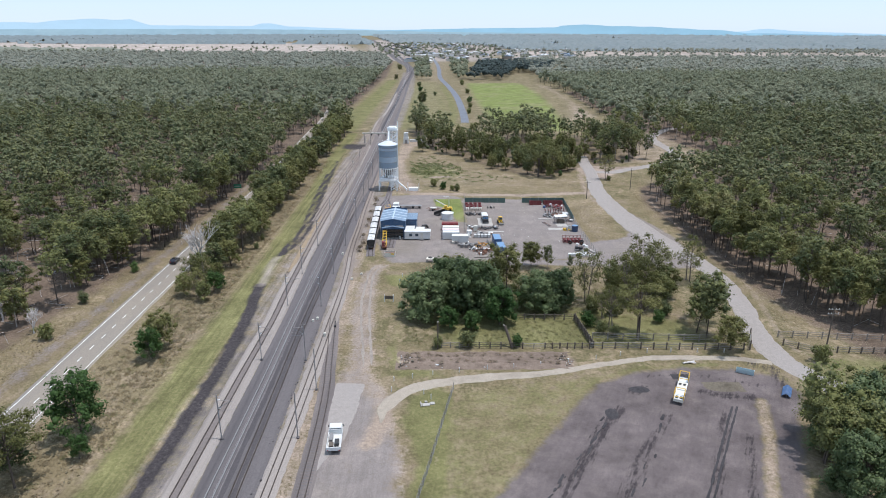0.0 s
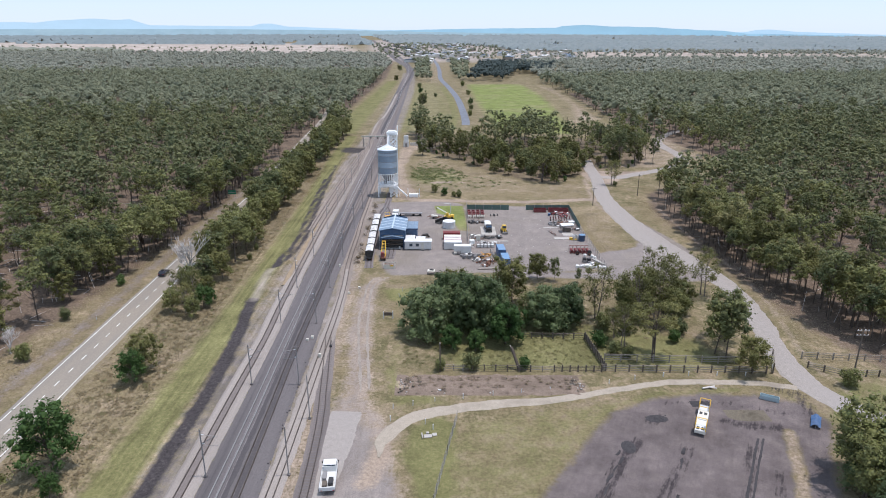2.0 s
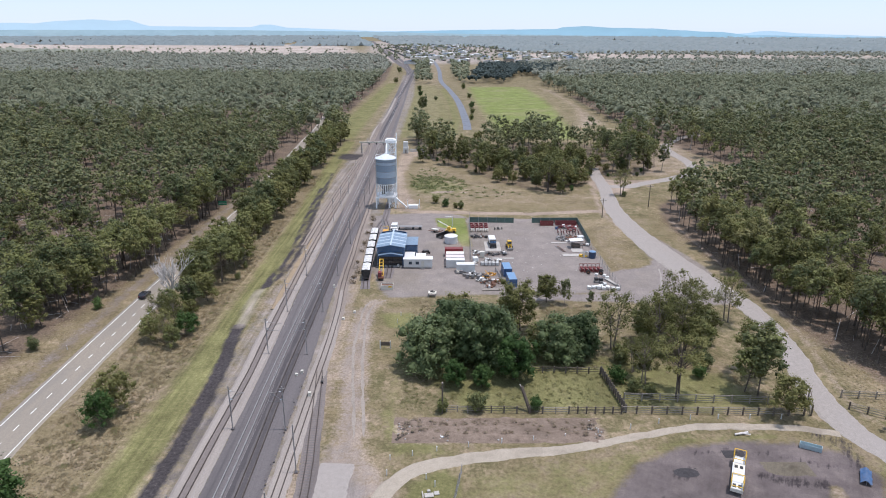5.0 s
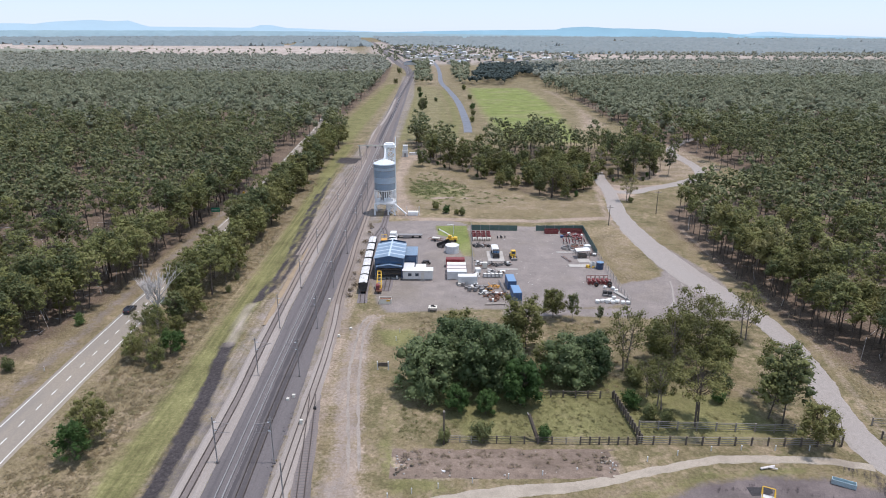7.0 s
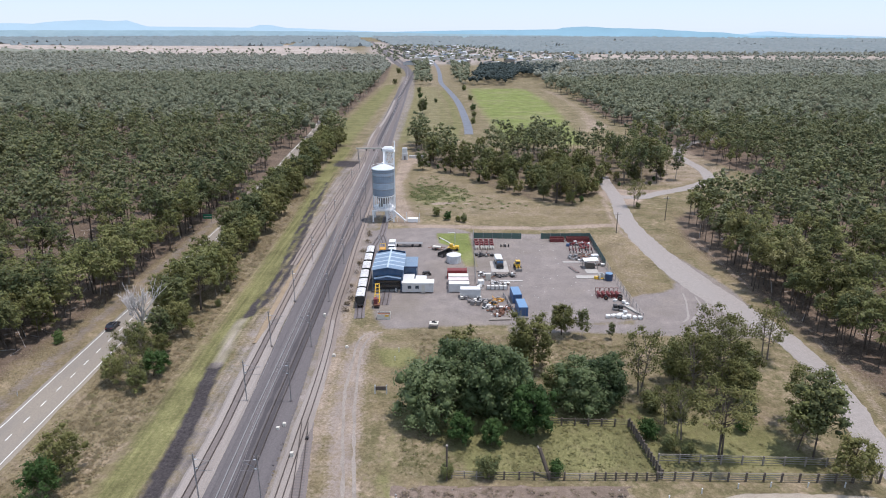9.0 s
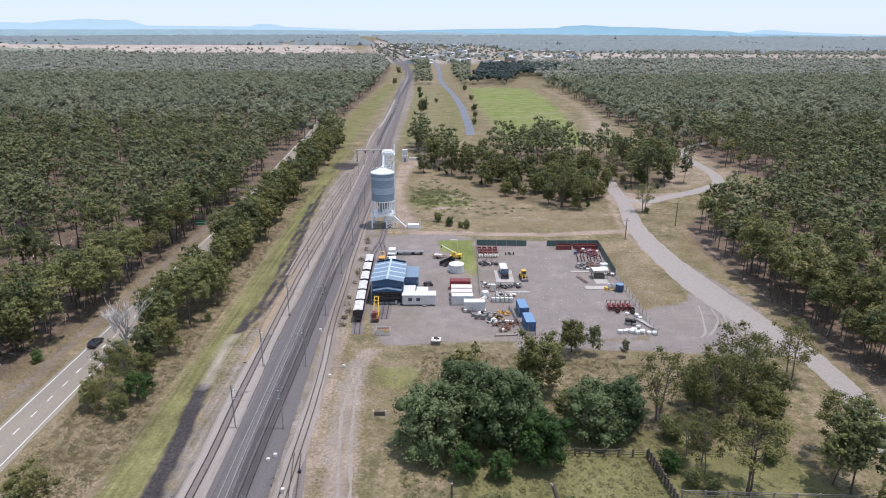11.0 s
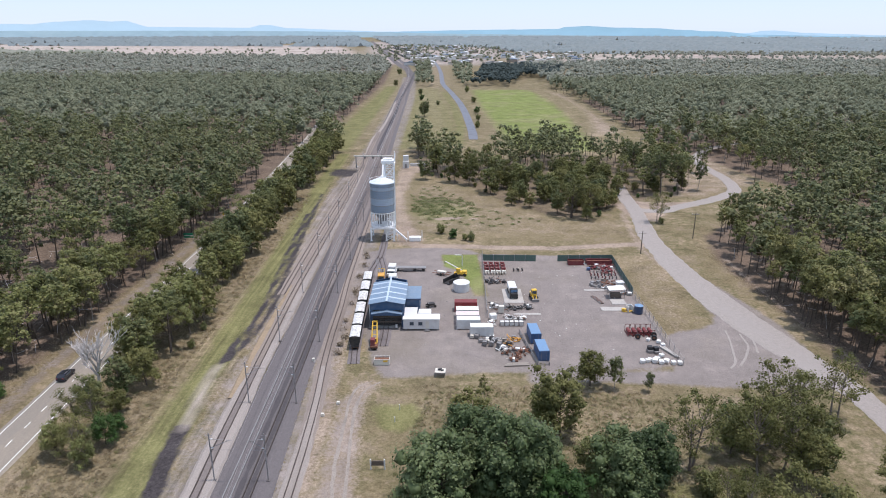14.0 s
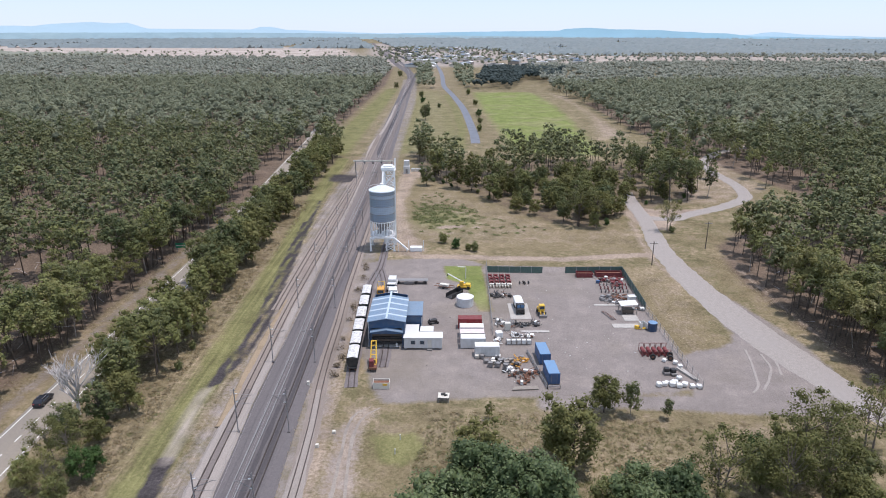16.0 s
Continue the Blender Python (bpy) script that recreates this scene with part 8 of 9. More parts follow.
part("collar", ring_wall(-0.05, 0.06, 0.55, 12), M_CONCRETE, cv)
ck = thing("concrete_pit", "broken pale concrete pit cover in the grass", "pit", (-2.9, 104.0, 0), 8)
part("slab", boxes((-0.9, 0.5, -0.7, 0.2, 0, 0.15), bevel=0.04), M_CONCRETE, ck)
part("broken_slab", boxes((0.6, 1.4, -0.3, 0.5, -0.03, 0.12), bevel=0.04), M_CONCRETE, ck)
part("rubble", boxes((-0.4, 0.1, 0.45, 0.85, 0, 0.25), bevel=0.05), M_CONCRETE, ck)
part("kerb", boxes((-1.25, -1.05, -0.9, 0.6, 0, 0.3), bevel=0.03), M_CONCRETE, ck)


def utility_pole(at, h, arms, label):
    p = thing("power_pole", label, "pole", at)
    bm = bmesh.new()
    rod(bm, (0, 0, -0.1), (0, 0, h), 0.17, 0.11, 8)
    part("pole", bm, M_TIMBER_DARK, p)
    for z in arms:
        part("crossarm", boxes((-1.2, 1.2, -0.07, 0.07, z, z + 0.14)), M_TIMBER, p)
        for x in (-1.05, -0.4, 0.4, 1.05):
            part("insulator", boxes((x - 0.06, x + 0.06, -0.06, 0.06, z + 0.14, z + 0.34)), M_WHITE, p)
    return p


utility_pole((82.0, 124.8, 0), 10.5, (9.6, 8.6), "tall timber power pole with two crossarms at the woods")
utility_pole((57.8, 254.6, 0), 7.4, (6.6,), "slim timber pole at the road junction")
utility_pole((79.5, 270, 0), 9.0, (8.2,), "timber power pole at the edge of the woods")
rsg = thing("road_sign", "green road direction sign on two posts beside the highway", "sign", (-86.0, 266, 0))
part("panel", boxes((-1.6, 1.6, -0.04, 0.04, 1.4, 3.0)), M_SIGN_GREEN, rsg)
part("border_bar", boxes((-1.4, 1.4, -0.05, -0.04, 2.1, 2.3)), M_WHITE, rsg)
for x in (-1.2, 1.2):
    part("post", boxes((x - 0.05, x + 0.05, 0.04, 0.12, 0, 3.0)), M_STEEL, rsg)
ysg = thing("warning_sign", "yellow diamond warning sign beside the highway", "sign", (-83.0, 292, 0))
bm = boxes((-0.5, 0.5, -0.03, 0.03, -0.5, 0.5))
bmesh.ops.transform(bm, matrix=pose(0, 0, 2.2, 0, 45, 0), verts=bm.verts[:])
part("panel", bm, M_YELLOW, ysg)
part("post", boxes((-0.05, 0.05, 0.03, 0.1, 0, 2.4)), M_STEEL, ysg)
for x, y in ((-82.6, 104), (-82.8, 150), (-83, 196)):
    gp = thing("guide_post", "white roadside guide post", "post", (x, y, 0), group="guide posts")
    part("post", boxes((-0.07, 0.07, -0.05, 0.05, 0, 1.0)), M_WHITE, gp)
    part("reflector", boxes((-0.05, 0.05, -0.06, -0.05, 0.75, 0.9)), M_RED, gp)

# ---- overhead line masts ----
def mast(at, arm, label, h=8.6):
    m_ = thing("overhead_line_mast", label, "mast", at, group="overhead line masts")
    bm = boxes((-0.075, 0.075, -0.02, 0.02, -0.1, h), (-0.075, -0.05, -0.075, 0.075, -0.1, h), (0.05, 0.075, -0.075, 0.075, -0.1, h))
    part("column", bm, M_MAST, m_)
    part("footing", boxes((-0.25, 0.25, -0.25, 0.25, -0.1, 0.2)), M_SLEEPER, m_)
    if arm:
        s = arm
        part("top_tube", rods(((0, 0, 7.6), (s, 0, 7.3)), r=0.045), M_STEEL, m_)
        part("strut", rods(((0, 0, 6.0), (s * 0.85, 0, 7.3)), r=0.045), M_STEEL, m_)
        part("steady_arm", rods(((0, 0, 5.6), (s, 0, 5.7)), r=0.03), M_STEEL, m_)
        for z in (7.6, 6.0):
            part("insulator", rods(((0.14 * (1 if s > 0 else -1), 0, z), (0.5 * (1 if s > 0 else -1), 0, z)), r=0.09, seg=8), M_WHITE, m_)
        part("earth_bracket", rods(((-0.5, 0, 8.2), (0.5, 0, 8.2)), r=0.04), M_STEEL, m_)
    return m_


MAST_Y = (64.5, 93.1, 120.5, 148, 170, 195, 223, 249, 268, 289, 318, 350, 378)


def mast_x(y, side):
    ks = ((60, -37.1), (93, -37.2), (120, -37.7), (148, -38.5), (170, -39.4), (195, -39.6), (223, -40.2), (249, -40.6), (289, -40.6), (400, -42.5)) if side < 0 else ((60, -27.8), (93, -28.2), (120, -28.5), (150, -30.3), (171, -30.6), (250, -31.2), (400, -33.5))
    return float(np.interp(y, [k[0] for k in ks], [k[1] for k in ks]))



for y in MAST_Y:
    mast((mast_x(y, -1), y, 0.1), 2.6 if y < 140 else 3.4, "grey steel overhead line mast with a cantilever arm")
for y in MAST_Y:
    if y != 93.1:
        mast((mast_x(y, 1), y, 0.05), -2.6, "grey steel overhead line mast with white insulators")
for x, y in ((-24.5, 93.6), (-24.2, 109.0)):
    mast((x, y, 0.0), 0, "plain grey steel post beside the siding", 8.8)
wires = thing("overhead_wires", "thin overhead contact and catenary wires", "wires", kind="stuff")
bm = bmesh.new()
for z in (5.7, 7.2):
    for a, b in zip(MAST_Y, MAST_Y[1:]):
        rod(bm, (mast_x(a, -1) + (2.6 if a < 140 else 3.4), a, z), (mast_x(b, -1) + (2.6 if b < 140 else 3.4), b, z), 0.02, seg=3)
        rod(bm, (mast_x(a, 1) - 2.6, a, z), (mast_x(b, 1) - 2.6, b, z), 0.02, seg=3)
part("wire", bm, M_MAST, wires)
gy = thing("signal_gantry", "pale steel signal gantry spanning the tracks", "gantry", (-37, 384, 0))
for x in (-9.5, 8.0):
    part("column", boxes((x - 0.2, x + 0.2, -0.2, 0.2, 0, 6.2)), M_STEEL, gy)
part("beam", boxes((-10.5, 9.0, -0.3, 0.3, 5.6, 6.2)), M_CREAM, gy)
for x in (-5, -1, 3):
    part("signal_head", boxes((x - 0.3, x + 0.3, -0.6, -0.3, 4.6, 5.7)), M_BLACK, gy)
eh = thing("equipment_hut", "tall white railway equipment hut beside the line", "hut", (-21.8, 384, 0))
part("walls", boxes((-1.5, 1.5, -1.5, 1.5, 0, 3.4), bevel=0.03), M_WHITE, eh)
part("upper_cabinet", boxes((-1.3, 1.3, -1.0, 1.2, 3.4, 6.2), bevel=0.03), M_WHITE, eh)
part("door", boxes((-0.5, 0.5, -1.54, -1.5, 0.1, 2.2)), M_STEEL, eh)
lw = thing("low_white_wall", "low white concrete block wall beside the hut", "wall", (-15.5, 388, 0))
for k in range(4):
    part("block", boxes((-4.4 + 2.2 * k, -2.3 + 2.2 * k, -0.5, 0.5, 0, 1.5)), M_WHITE, lw)
# small trackside boxes
for x, y, h in ((-26.4, 131.4, 1.2), (-29.6, 140, 1.0), (-30.4, 186, 1.0), (-30.5, 139, 0.8), (-25.0, 166, 0.6), (-22.8, 170, 0.5)):
    tb = thing("trackside_box", "small pale trackside equipment box", "box", (x, y, 0), group="trackside boxes")
    part("body", boxes((-0.27, 0.27, -0.24, 0.24, 0.1, h * 0.8), bevel=0.03), M_CREAM, tb)
    part("plinth", boxes((-0.35, 0.35, -0.32, 0.32, -0.05, 0.1)), M_CONCRETE, tb)
pt = thing("point_lever", "dark point lever beside the turnout", "lever", (-24.9, 136.2, 0))
part("stand", boxes((-0.25, 0.25, -0.2, 0.2, 0, 0.5)), M_BLACK, pt)
part("arm", rods(((0, 0, 0.4), (0.2, 0, 1.6)), r=0.06), M_BLACK, pt)

# ---- wheeled platform on the coal-stained area ----
fr = thing("rail_trolley", "white low flat rail trolley with yellow end frames", "trolley", (45.2, 108.0, 0), -26)
fr.scale = (0.78, 1, 1)
part("deck", boxes((-1.15, 1.15, -4.4, 4.4, 0.75, 0.95)), M_WHITE, fr)
part("deck_box", boxes((-0.9, 0.9, -0.8, 2.2, 0.95, 1.1)), M_CREAM, fr)
for x in (-0.5, 0.5):
    part("hatch", boxes((x - 0.3, x + 0.3, 0.9, 1.6, 1.1, 1.15)), M_BLACK, fr)
    part("hatch", boxes((x - 0.3, x + 0.3, -4.0, -3.2, 0.95, 1.05)), M_BLACK, fr)
for y0, y1 in ((2.6, 4.4), (-4.4, -2.4)):
    for x in (-1.1, 1.1):
        part("end_frame_post", rods(((x, y0, 0.9), (x, y0, 2.3)), ((x, y1, 0.9), (x, y1, 2.3)), ((x, y0, 2.3), (x, y1, 2.3)), ((x, y0, 1.6), (x, y1, 1.6)), r=0.08, seg=4), M_YELLOW, fr)
    part("end_frame_bar", rods(((-1.1, y1, 2.3), (1.1, y1, 2.3)), ((-1.1, y0, 1.6), (1.1, y0, 1.6)) if y0 > 0 else ((-1.1, y0, 1.5), (1.1, y0, 1.5)), r=0.08, seg=4), M_YELLOW, fr)
part("headstock", boxes((-1.15, 1.15, -4.55, -4.4, 0.5, 1.0)), M_CREAM, fr)
for y in (-3.4, -2.2, 2.2, 3.4):
    part("wheelset", rods(((-0.7, y, 0.42), (0.7, y, 0.42)), r=0.42, seg=12), M_TYRE, fr)


def heap(at, w, d, h, mat, label, name="spoil_mound"):
    n = 22 if name != "earth_bank" else 60
    bm = bmesh.new()
    rows = []
    for i in range(n + 1):
        row = []
        for j in range(n + 1):
            u, v = i / n * 2 - 1, j / n * 2 - 1
            r = math.hypot(u, v) if name != "earth_bank" else max(abs(u), abs(v)) + 0.22 * noise.noise((u * 9, v * 2.5, 8)) + 0.08
            z = h * max(0.0, 1 - r ** (1.4 if name != "earth_bank" else 5)) * (0.75 + 0.6 * noise.noise((u * 3 + at[0], v * 3 + at[1], 2)) + 0.25 * noise.noise((u * 9, v * 9, 5)))
            row.append(bm.verts.new((u * w / 2, v * d / 2, max(-0.08, z - 0.06))))
        rows.append(row)
    for i in range(n):
        for j in range(n):
            bm.faces.new((rows[i][j], rows[i + 1][j], rows[i + 1][j + 1], rows[i][j + 1]))
    ob = part(name, bm, mat, None, label, True)
    ob.location = (*at, 0)
    return tagged(ob, label, "heap")


M_COAL = granular("coal_fines_dark", (0.03, 0.028, 0.03), (0.085, 0.078, 0.08), 4, 0.95)
M_SPOIL = granular("soil_heap_brown", (0.1, 0.085, 0.065), (0.2, 0.17, 0.13), 3, 0.95)
heap((54.2, 110.2), 7.5, 3.6, 1.1, M_SPOIL, "dark weedy spoil heap on the stained hardstand")
heap((37.6, 109.2), 4.0, 2.4, 0.5, M_COAL, "low black heap of coal fines")
heap((47.2, 114.0), 3.6, 2.0, 0.6, M_COAL, "low black heap of coal fines by the trolley")
heap((30.4, 101.0), 2.6, 3.6, 0.45, M_COAL, "scattered black heap of coal fines")
heap((9, 120.6), 37.5, 7.6, 0.7, granular("bare_bank_brown", (0.115, 0.085, 0.066), (0.27, 0.208, 0.165), 0.8, 0.95, (0.5, 1, 1), (0.09, 0.068, 0.052)), "low bare brown earth bank with stones", "earth_bank")
for off in (0.0, 0.95):
    pts = smooth_line([(36.5 + off, 74), (40.6 + off, 81.5), (46.4 + off, 91.8), (53.0 + off, 103.3)], 0.5)
    tagged(obj("coal_line", *rough_ribbon(pts, [0.2 + 0.12 * noise.noise((q[0], q[1] * 0.7, 1 + off)) for q in pts], 0.0, 0.12, 4.0 + off), M_COAL), "straight black line of coal fines along an old rail", "coal line", kind="structure")
P = random.Random(31)
for line, gap in (([(14.5, 76), (18.5, 82.1), (21.3, 87.4), (26.1, 94.8), (30.7, 101.5), (33.7, 105.2)], 1.0), ([(26.5, 76), (31.1, 84.1), (37.2, 94.8), (40.9, 101.6)], 1.8)):
    way = smooth_line(line, 0.5)
    i = 2
    while i < len(way) - 6:
        n = P.randint(3, 8)
        sx = P.uniform(-0.8, 0.8)
        pts = [(q[0] + sx, q[1] - 0.5 * sx) for q in way[i:min(len(way), i + n)]]
        tagged(obj("coal_spill", *rough_ribbon(pts, [P.uniform(0.04, 0.17) * math.sin(math.pi * (j + 0.5) / len(pts)) + 0.06 for j in range(len(pts))], P.uniform(-0.04, 0.03), 0.3, P.uniform(0, 50)), M_COAL), "ragged spill of black coal fines on the hardstand", "coal spill", group="coal spills")
        i += int(n * gap * P.uniform(0.3, 0.9)) + 1
cr = thing("water_trough", "pale teal steel trough beside the hardstand", "trough", (60.6, 115.4, 0), -28)
for dm in ((-2.2, 2.2, -0.6, -0.52, 0, 1.1), (-2.2, 2.2, 0.52, 0.6, 0, 1.1), (-2.2, -2.1, -0.52, 0.52, 0, 1.1), (2.1, 2.2, -0.52, 0.52, 0, 1.1), (-2.1, 2.1, -0.52, 0.52, 0, 0.5)):
    part("panel", boxes(dm), M_TEAL, cr)
cr.scale = (0.75, 0.75, 0.75)
tp = thing("blue_tarpaulin", "crumpled faded blue tarpaulin over a low frame", "tarpaulin", (65.2, 107.8, 0), 60)
bm = bmesh.new()
bmesh.ops.create_grid(bm, x_segments=10, y_segments=6, size=1.0)
for v in bm.verts:
    v.co = Vector((v.co.x * 1.9, v.co.y * 0.8, max(0.05, 0.85 - 0.5 * abs(v.co.y) + 0.3 * noise.noise(v.co * 2.2))))
part("sheet", bm, M_TARP, tp, smooth=True)
part("frame", rods(((-1.8, 0, 0), (-1.8, 0, 0.8)), ((1.8, 0, 0), (1.8, 0, 0.8)), r=0.05), M_STEEL, tp)
lg = thing("white_log", "pale forked log lying beside the dirt track", "log", (50.8, 119.4, 0), 10)
part("stem", rods(((-1.3, 0, 0.2), (1.3, 0.2, 0.2)), r=0.2), M_BARK_DEAD, lg)
part("branch", rods(((0, 0.1, 0.25), (1.2, -0.7, 0.3)), r=0.13), M_BARK_DEAD, lg)
for x, y, s in ((14.2, 126.3, 1.0),):
    lt = thing("leaning_log", "dark split log leaning against the stockyard fence", "log", (x, y, 0))
    part("stem", rods(((0.8, -0.2, 0), (-0.8, 1.6, 4.4)), r=0.32, seg=7), M_BARK_DARK, lt)
    part("splinter", rods(((-0.6, 1.4, 3.9), (-1.1, 1.5, 4.8)), r=0.12, seg=5), M_BARK_PALE, lt)
pp = thing("timber_post", "tall dark timber post in the grass", "post", (-1.1, 125.7, 0))
part("post", rods(((0, 0, -0.1), (0, 0, 6.4)), r=0.14, seg=7), M_BARK_DARK, pp)
part("collar", rods(((0, 0, 6.2), (0, 0, 6.45)), r=0.18, seg=7), M_TIMBER, pp)

# ---- car on the highway ----
car = thing("sedan_car", "dark hatchback car driving away on the highway", "car", (-78.6, 179.3, 0.05), 0.5)
bm = bmesh.new()
prof = [(-2.1, 0.35), (2.1, 0.35), (2.15, 0.75), (1.2, 0.95), (0.45, 1.45), (-1.3, 1.48), (-2.05, 1.0)]
a = [bm.verts.new((-0.85, y, z)) for y, z in prof]
b = [bm.verts.new((0.85, y, z)) for y, z in prof]
bm.faces.new(a)
bm.faces.new(list(reversed(b)))
for i in range(7):
    j = (i + 1) % 7
    bm.faces.new((a[j], a[i], b[i], b[j]))
bmesh.ops.recalc_face_normals(bm, faces=bm.faces[:])
bmesh.ops.bevel(bm, geom=bm.edges[:], offset=0.07, segments=2, affect="EDGES")
body = part("body", bm, M_CAR, car, smooth=False)
part("rear_window", rods(((0, -1.62, 1.28), (0, -1.72, 1.22)), r=0.01), M_GLASS, body)
for s in (-1, 1):
    part("side_window", boxes((s * 0.86 - 0.01, s * 0.86 + 0.01, -1.3, 0.5, 1.0, 1.35)), M_GLASS, body)
    part("tail_light", boxes((s * 0.6 - 0.15, s * 0.6 + 0.15, -2.14, -2.08, 0.8, 0.95)), M_RED, body)
    for y in (-1.3, 1.35):
        w_ = part("wheel", rods(((s * 0.68, y, 0.31), (s * 0.87, y, 0.31)), r=0.31, seg=14), M_TYRE, car)
        part("rim", rods(((s * 0.86, y, 0.31), (s * 0.885, y, 0.31)), r=0.18, seg=10), M_STEEL, w_)
part("roof_rack", rods(((-0.6, -1.2, 1.53), (-0.6, 0.3, 1.53)), ((0.6, -1.2, 1.53), (0.6, 0.3, 1.53)), r=0.03), M_STEEL, car)

# ---- dead tree ----
def dead_tree(at, h, seed, label):
    rg = random.Random(seed)
    pieces = []

    def grow(p, d, length, r, depth):
        q = p + d * length
        pieces.append(limb(p, q, r, r * 0.74, 5 if depth < 2 else 3))
        if depth == 6:
            return
        for k in range(4 if depth == 0 else 3 if depth in (1, 3) else 2):
            nd = (d + Vector((rg.uniform(-1, 1), rg.uniform(-1, 1), rg.uniform(-0.1, 0.9))) * 0.58).normalized()
            grow(p + d * length * rg.uniform(0.55, 1.0), nd, length * rg.uniform(0.7, 0.92), r * 0.66, depth + 1)

    grow(Vector((0, 0, -0.1)), Vector((0.05, 0.02, 1)), h * 0.2, 0.019 * h, 0)
    t = thing("dead_tree", label, "tree", at)
    ob = new("trunk", big_mesh("trunk", *joined(pieces), M_BARK_DEAD))
    ob.parent = t
    return t


dead_tree((-70.0, 175.6, 0), 19.5, 4, "bleached grey dead tree with bare forked branches by the highway")
dead_tree((-92.5, 133, 0), 9.0, 8, "bleached bare dead tree at the edge of the woods")
dead_tree((-104, 140, 0), 9.5, 9, "bleached bare dead tree at the edge of the woods")
dead_tree((97, 215, 0), 11.0, 10, "pale bare dead tree among the eucalypts")

# ---- pale wheel marks on the apron ----
for pts in ([(62, 201), (61, 196), (59.5, 190.7), (57.8, 185.6), (55.8, 183.2)], [(64.5, 199), (63.8, 193.3), (61.1, 188.1), (58.4, 184.4)], [(66.3, 196), (65.4, 193), (64.6, 190)]):
    tagged(obj("wheel_mark", *rough_ribbon(smooth_line(pts, 0.8), 0.28, 0.0, 0.15), M_GRAVEL_ROAD), "pale curved wheel mark on the gravel apron", "wheel mark", kind="structure")

# ---- far town, trains and sheds ----
far_road = smooth_line([(15.5, 470), (16, 517), (13, 650), (5, 775), (-4, 894), (-7, 1079), (-15, 1296), (-40, 1700)], 12)
M_FAR_ROAD = granular("asphalt_blue_grey", (0.13, 0.14, 0.16), (0.2, 0.21, 0.24), 0.8, 0.7)
tagged(obj("far_road", *ribbon(far_road, 2.9, 0.05), M_FAR_ROAD), "blue-grey asphalt road beside the green field", "road", kind="structure")
H = random.Random(21)
for k in range(120):
    y = H.uniform(1250, 2600)
    x = H.uniform(-0.06 * y + 10, 0.02 * y + 20) if k % 2 else H.uniform(0.03 * y, 0.2 * y)
    w, d, h = H.uniform(12, 26), H.uniform(9, 16), H.uniform(3.5, 6)
    hb_ = thing("town_house", H.choice(("small far-off house with a pale metal roof", "small far-off house with a grey metal roof")), "house", (x, y, 0), H.uniform(-25, 25), "houses of the far town")
    part("wall", boxes((-w / 2, w / 2, -d / 2, d / 2, 0, h)), H.choice((M_CREAM, M_WHITE, M_TIMBER)), hb_)
    bm = gable_prism(-d / 2 - 0.5, d / 2 + 0.5, w / 2 + 0.5, h, h + 0.1, h + 2.2)
    part("roof", bm, H.choice((M_WHITE, M_WHITE, M_STEEL, M_ROOF)), hb_)
for k, (x0, y0, x1, y1) in enumerate(((3, 1402, -179, 2476), (-25, 1500, -170, 2300), (-75, 1500, -190, 2250))):
    tn = thing("coal_train", "long dark coal train standing in the far rail yard", "train", group="far trains")
    n = 20
    for i in range(n):
        f0, f1 = i / n, (i + 0.85) / n
        a, b = Vector((x0 + (x1 - x0) * f0, y0 + (y1 - y0) * f0, 2)), Vector((x0 + (x1 - x0) * f1, y0 + (y1 - y0) * f1, 2))
        part("wagon", rods((a, b), r=2.0, seg=4), M_BLACK if i % 5 else M_STEEL, tn)
for k in range(7):
    x, y = (-55 + 22 * k, 1500 + H.uniform(-120, 200))
    s_ = thing("rail_depot_shed", "large pale far-off depot shed", "shed", (x, y, 0), H.uniform(-15, 15), "far depot sheds")
    part("wall", boxes((-14, 14, -9, 9, 0, 6)), M_CREAM, s_)
    part("roof", gable_prism(-9.5, 9.5, 14.5, 6, 6.1, 8.4), M_WHITE, s_)

# ---- dry grass tussocks ----
def tussocks(name, label, poly, spacing, size, mat, seed):
    q = scatter(poly, spacing, seed)
    rg = np.random.default_rng(seed)
    n = len(q)
    blades = 6
    P = np.repeat(np.concatenate([q, np.full((n, 1), -0.03)], 1), blades, 0)
    ang = rg.uniform(0, 6.28, n * blades)
    s = size * np.repeat(rg.uniform(0.5, 1.4, n), blades)
    d = np.stack([np.cos(ang), np.sin(ang), np.zeros_like(ang)], 1)
    e = np.stack([-np.sin(ang), np.cos(ang), np.zeros_like(ang)], 1)
    tip = P + d * (s * 0.7)[:, None] + np.array([0, 0, 1]) * (s * rg.uniform(0.15, 0.45, n * blades))[:, None]
    v = np.stack([P - e * (s * 0.17)[:, None], P + e * (s * 0.17)[:, None], tip], 1).reshape(-1, 3)
    t = np.arange(n * blades * 3).reshape(-1, 3)
    tagged(new(name, big_mesh(name, v, t, mat)), label, "grass", kind="stuff")


M_STRAW = leaf_material("grass_straw", [(0.1, (0.25, 0.205, 0.128)), (0.5, (0.35, 0.293, 0.19)), (0.9, (0.45, 0.385, 0.265))], 0.3, 0.8, 0.6)
M_GRASSG = leaf_material("grass_olive_green", [(0.1, (0.17, 0.172, 0.075)), (0.5, (0.235, 0.228, 0.112)), (0.9, (0.31, 0.285, 0.155))], 0.3, 0.8, 0.6)
tussocks("verge_grass", "tall straw-coloured dry grass on the highway verge", [(-71, 70), (-56, 70), (-56, 300), (-62, 330), (-71, 330)], 0.62, 0.41, M_STRAW, 51)
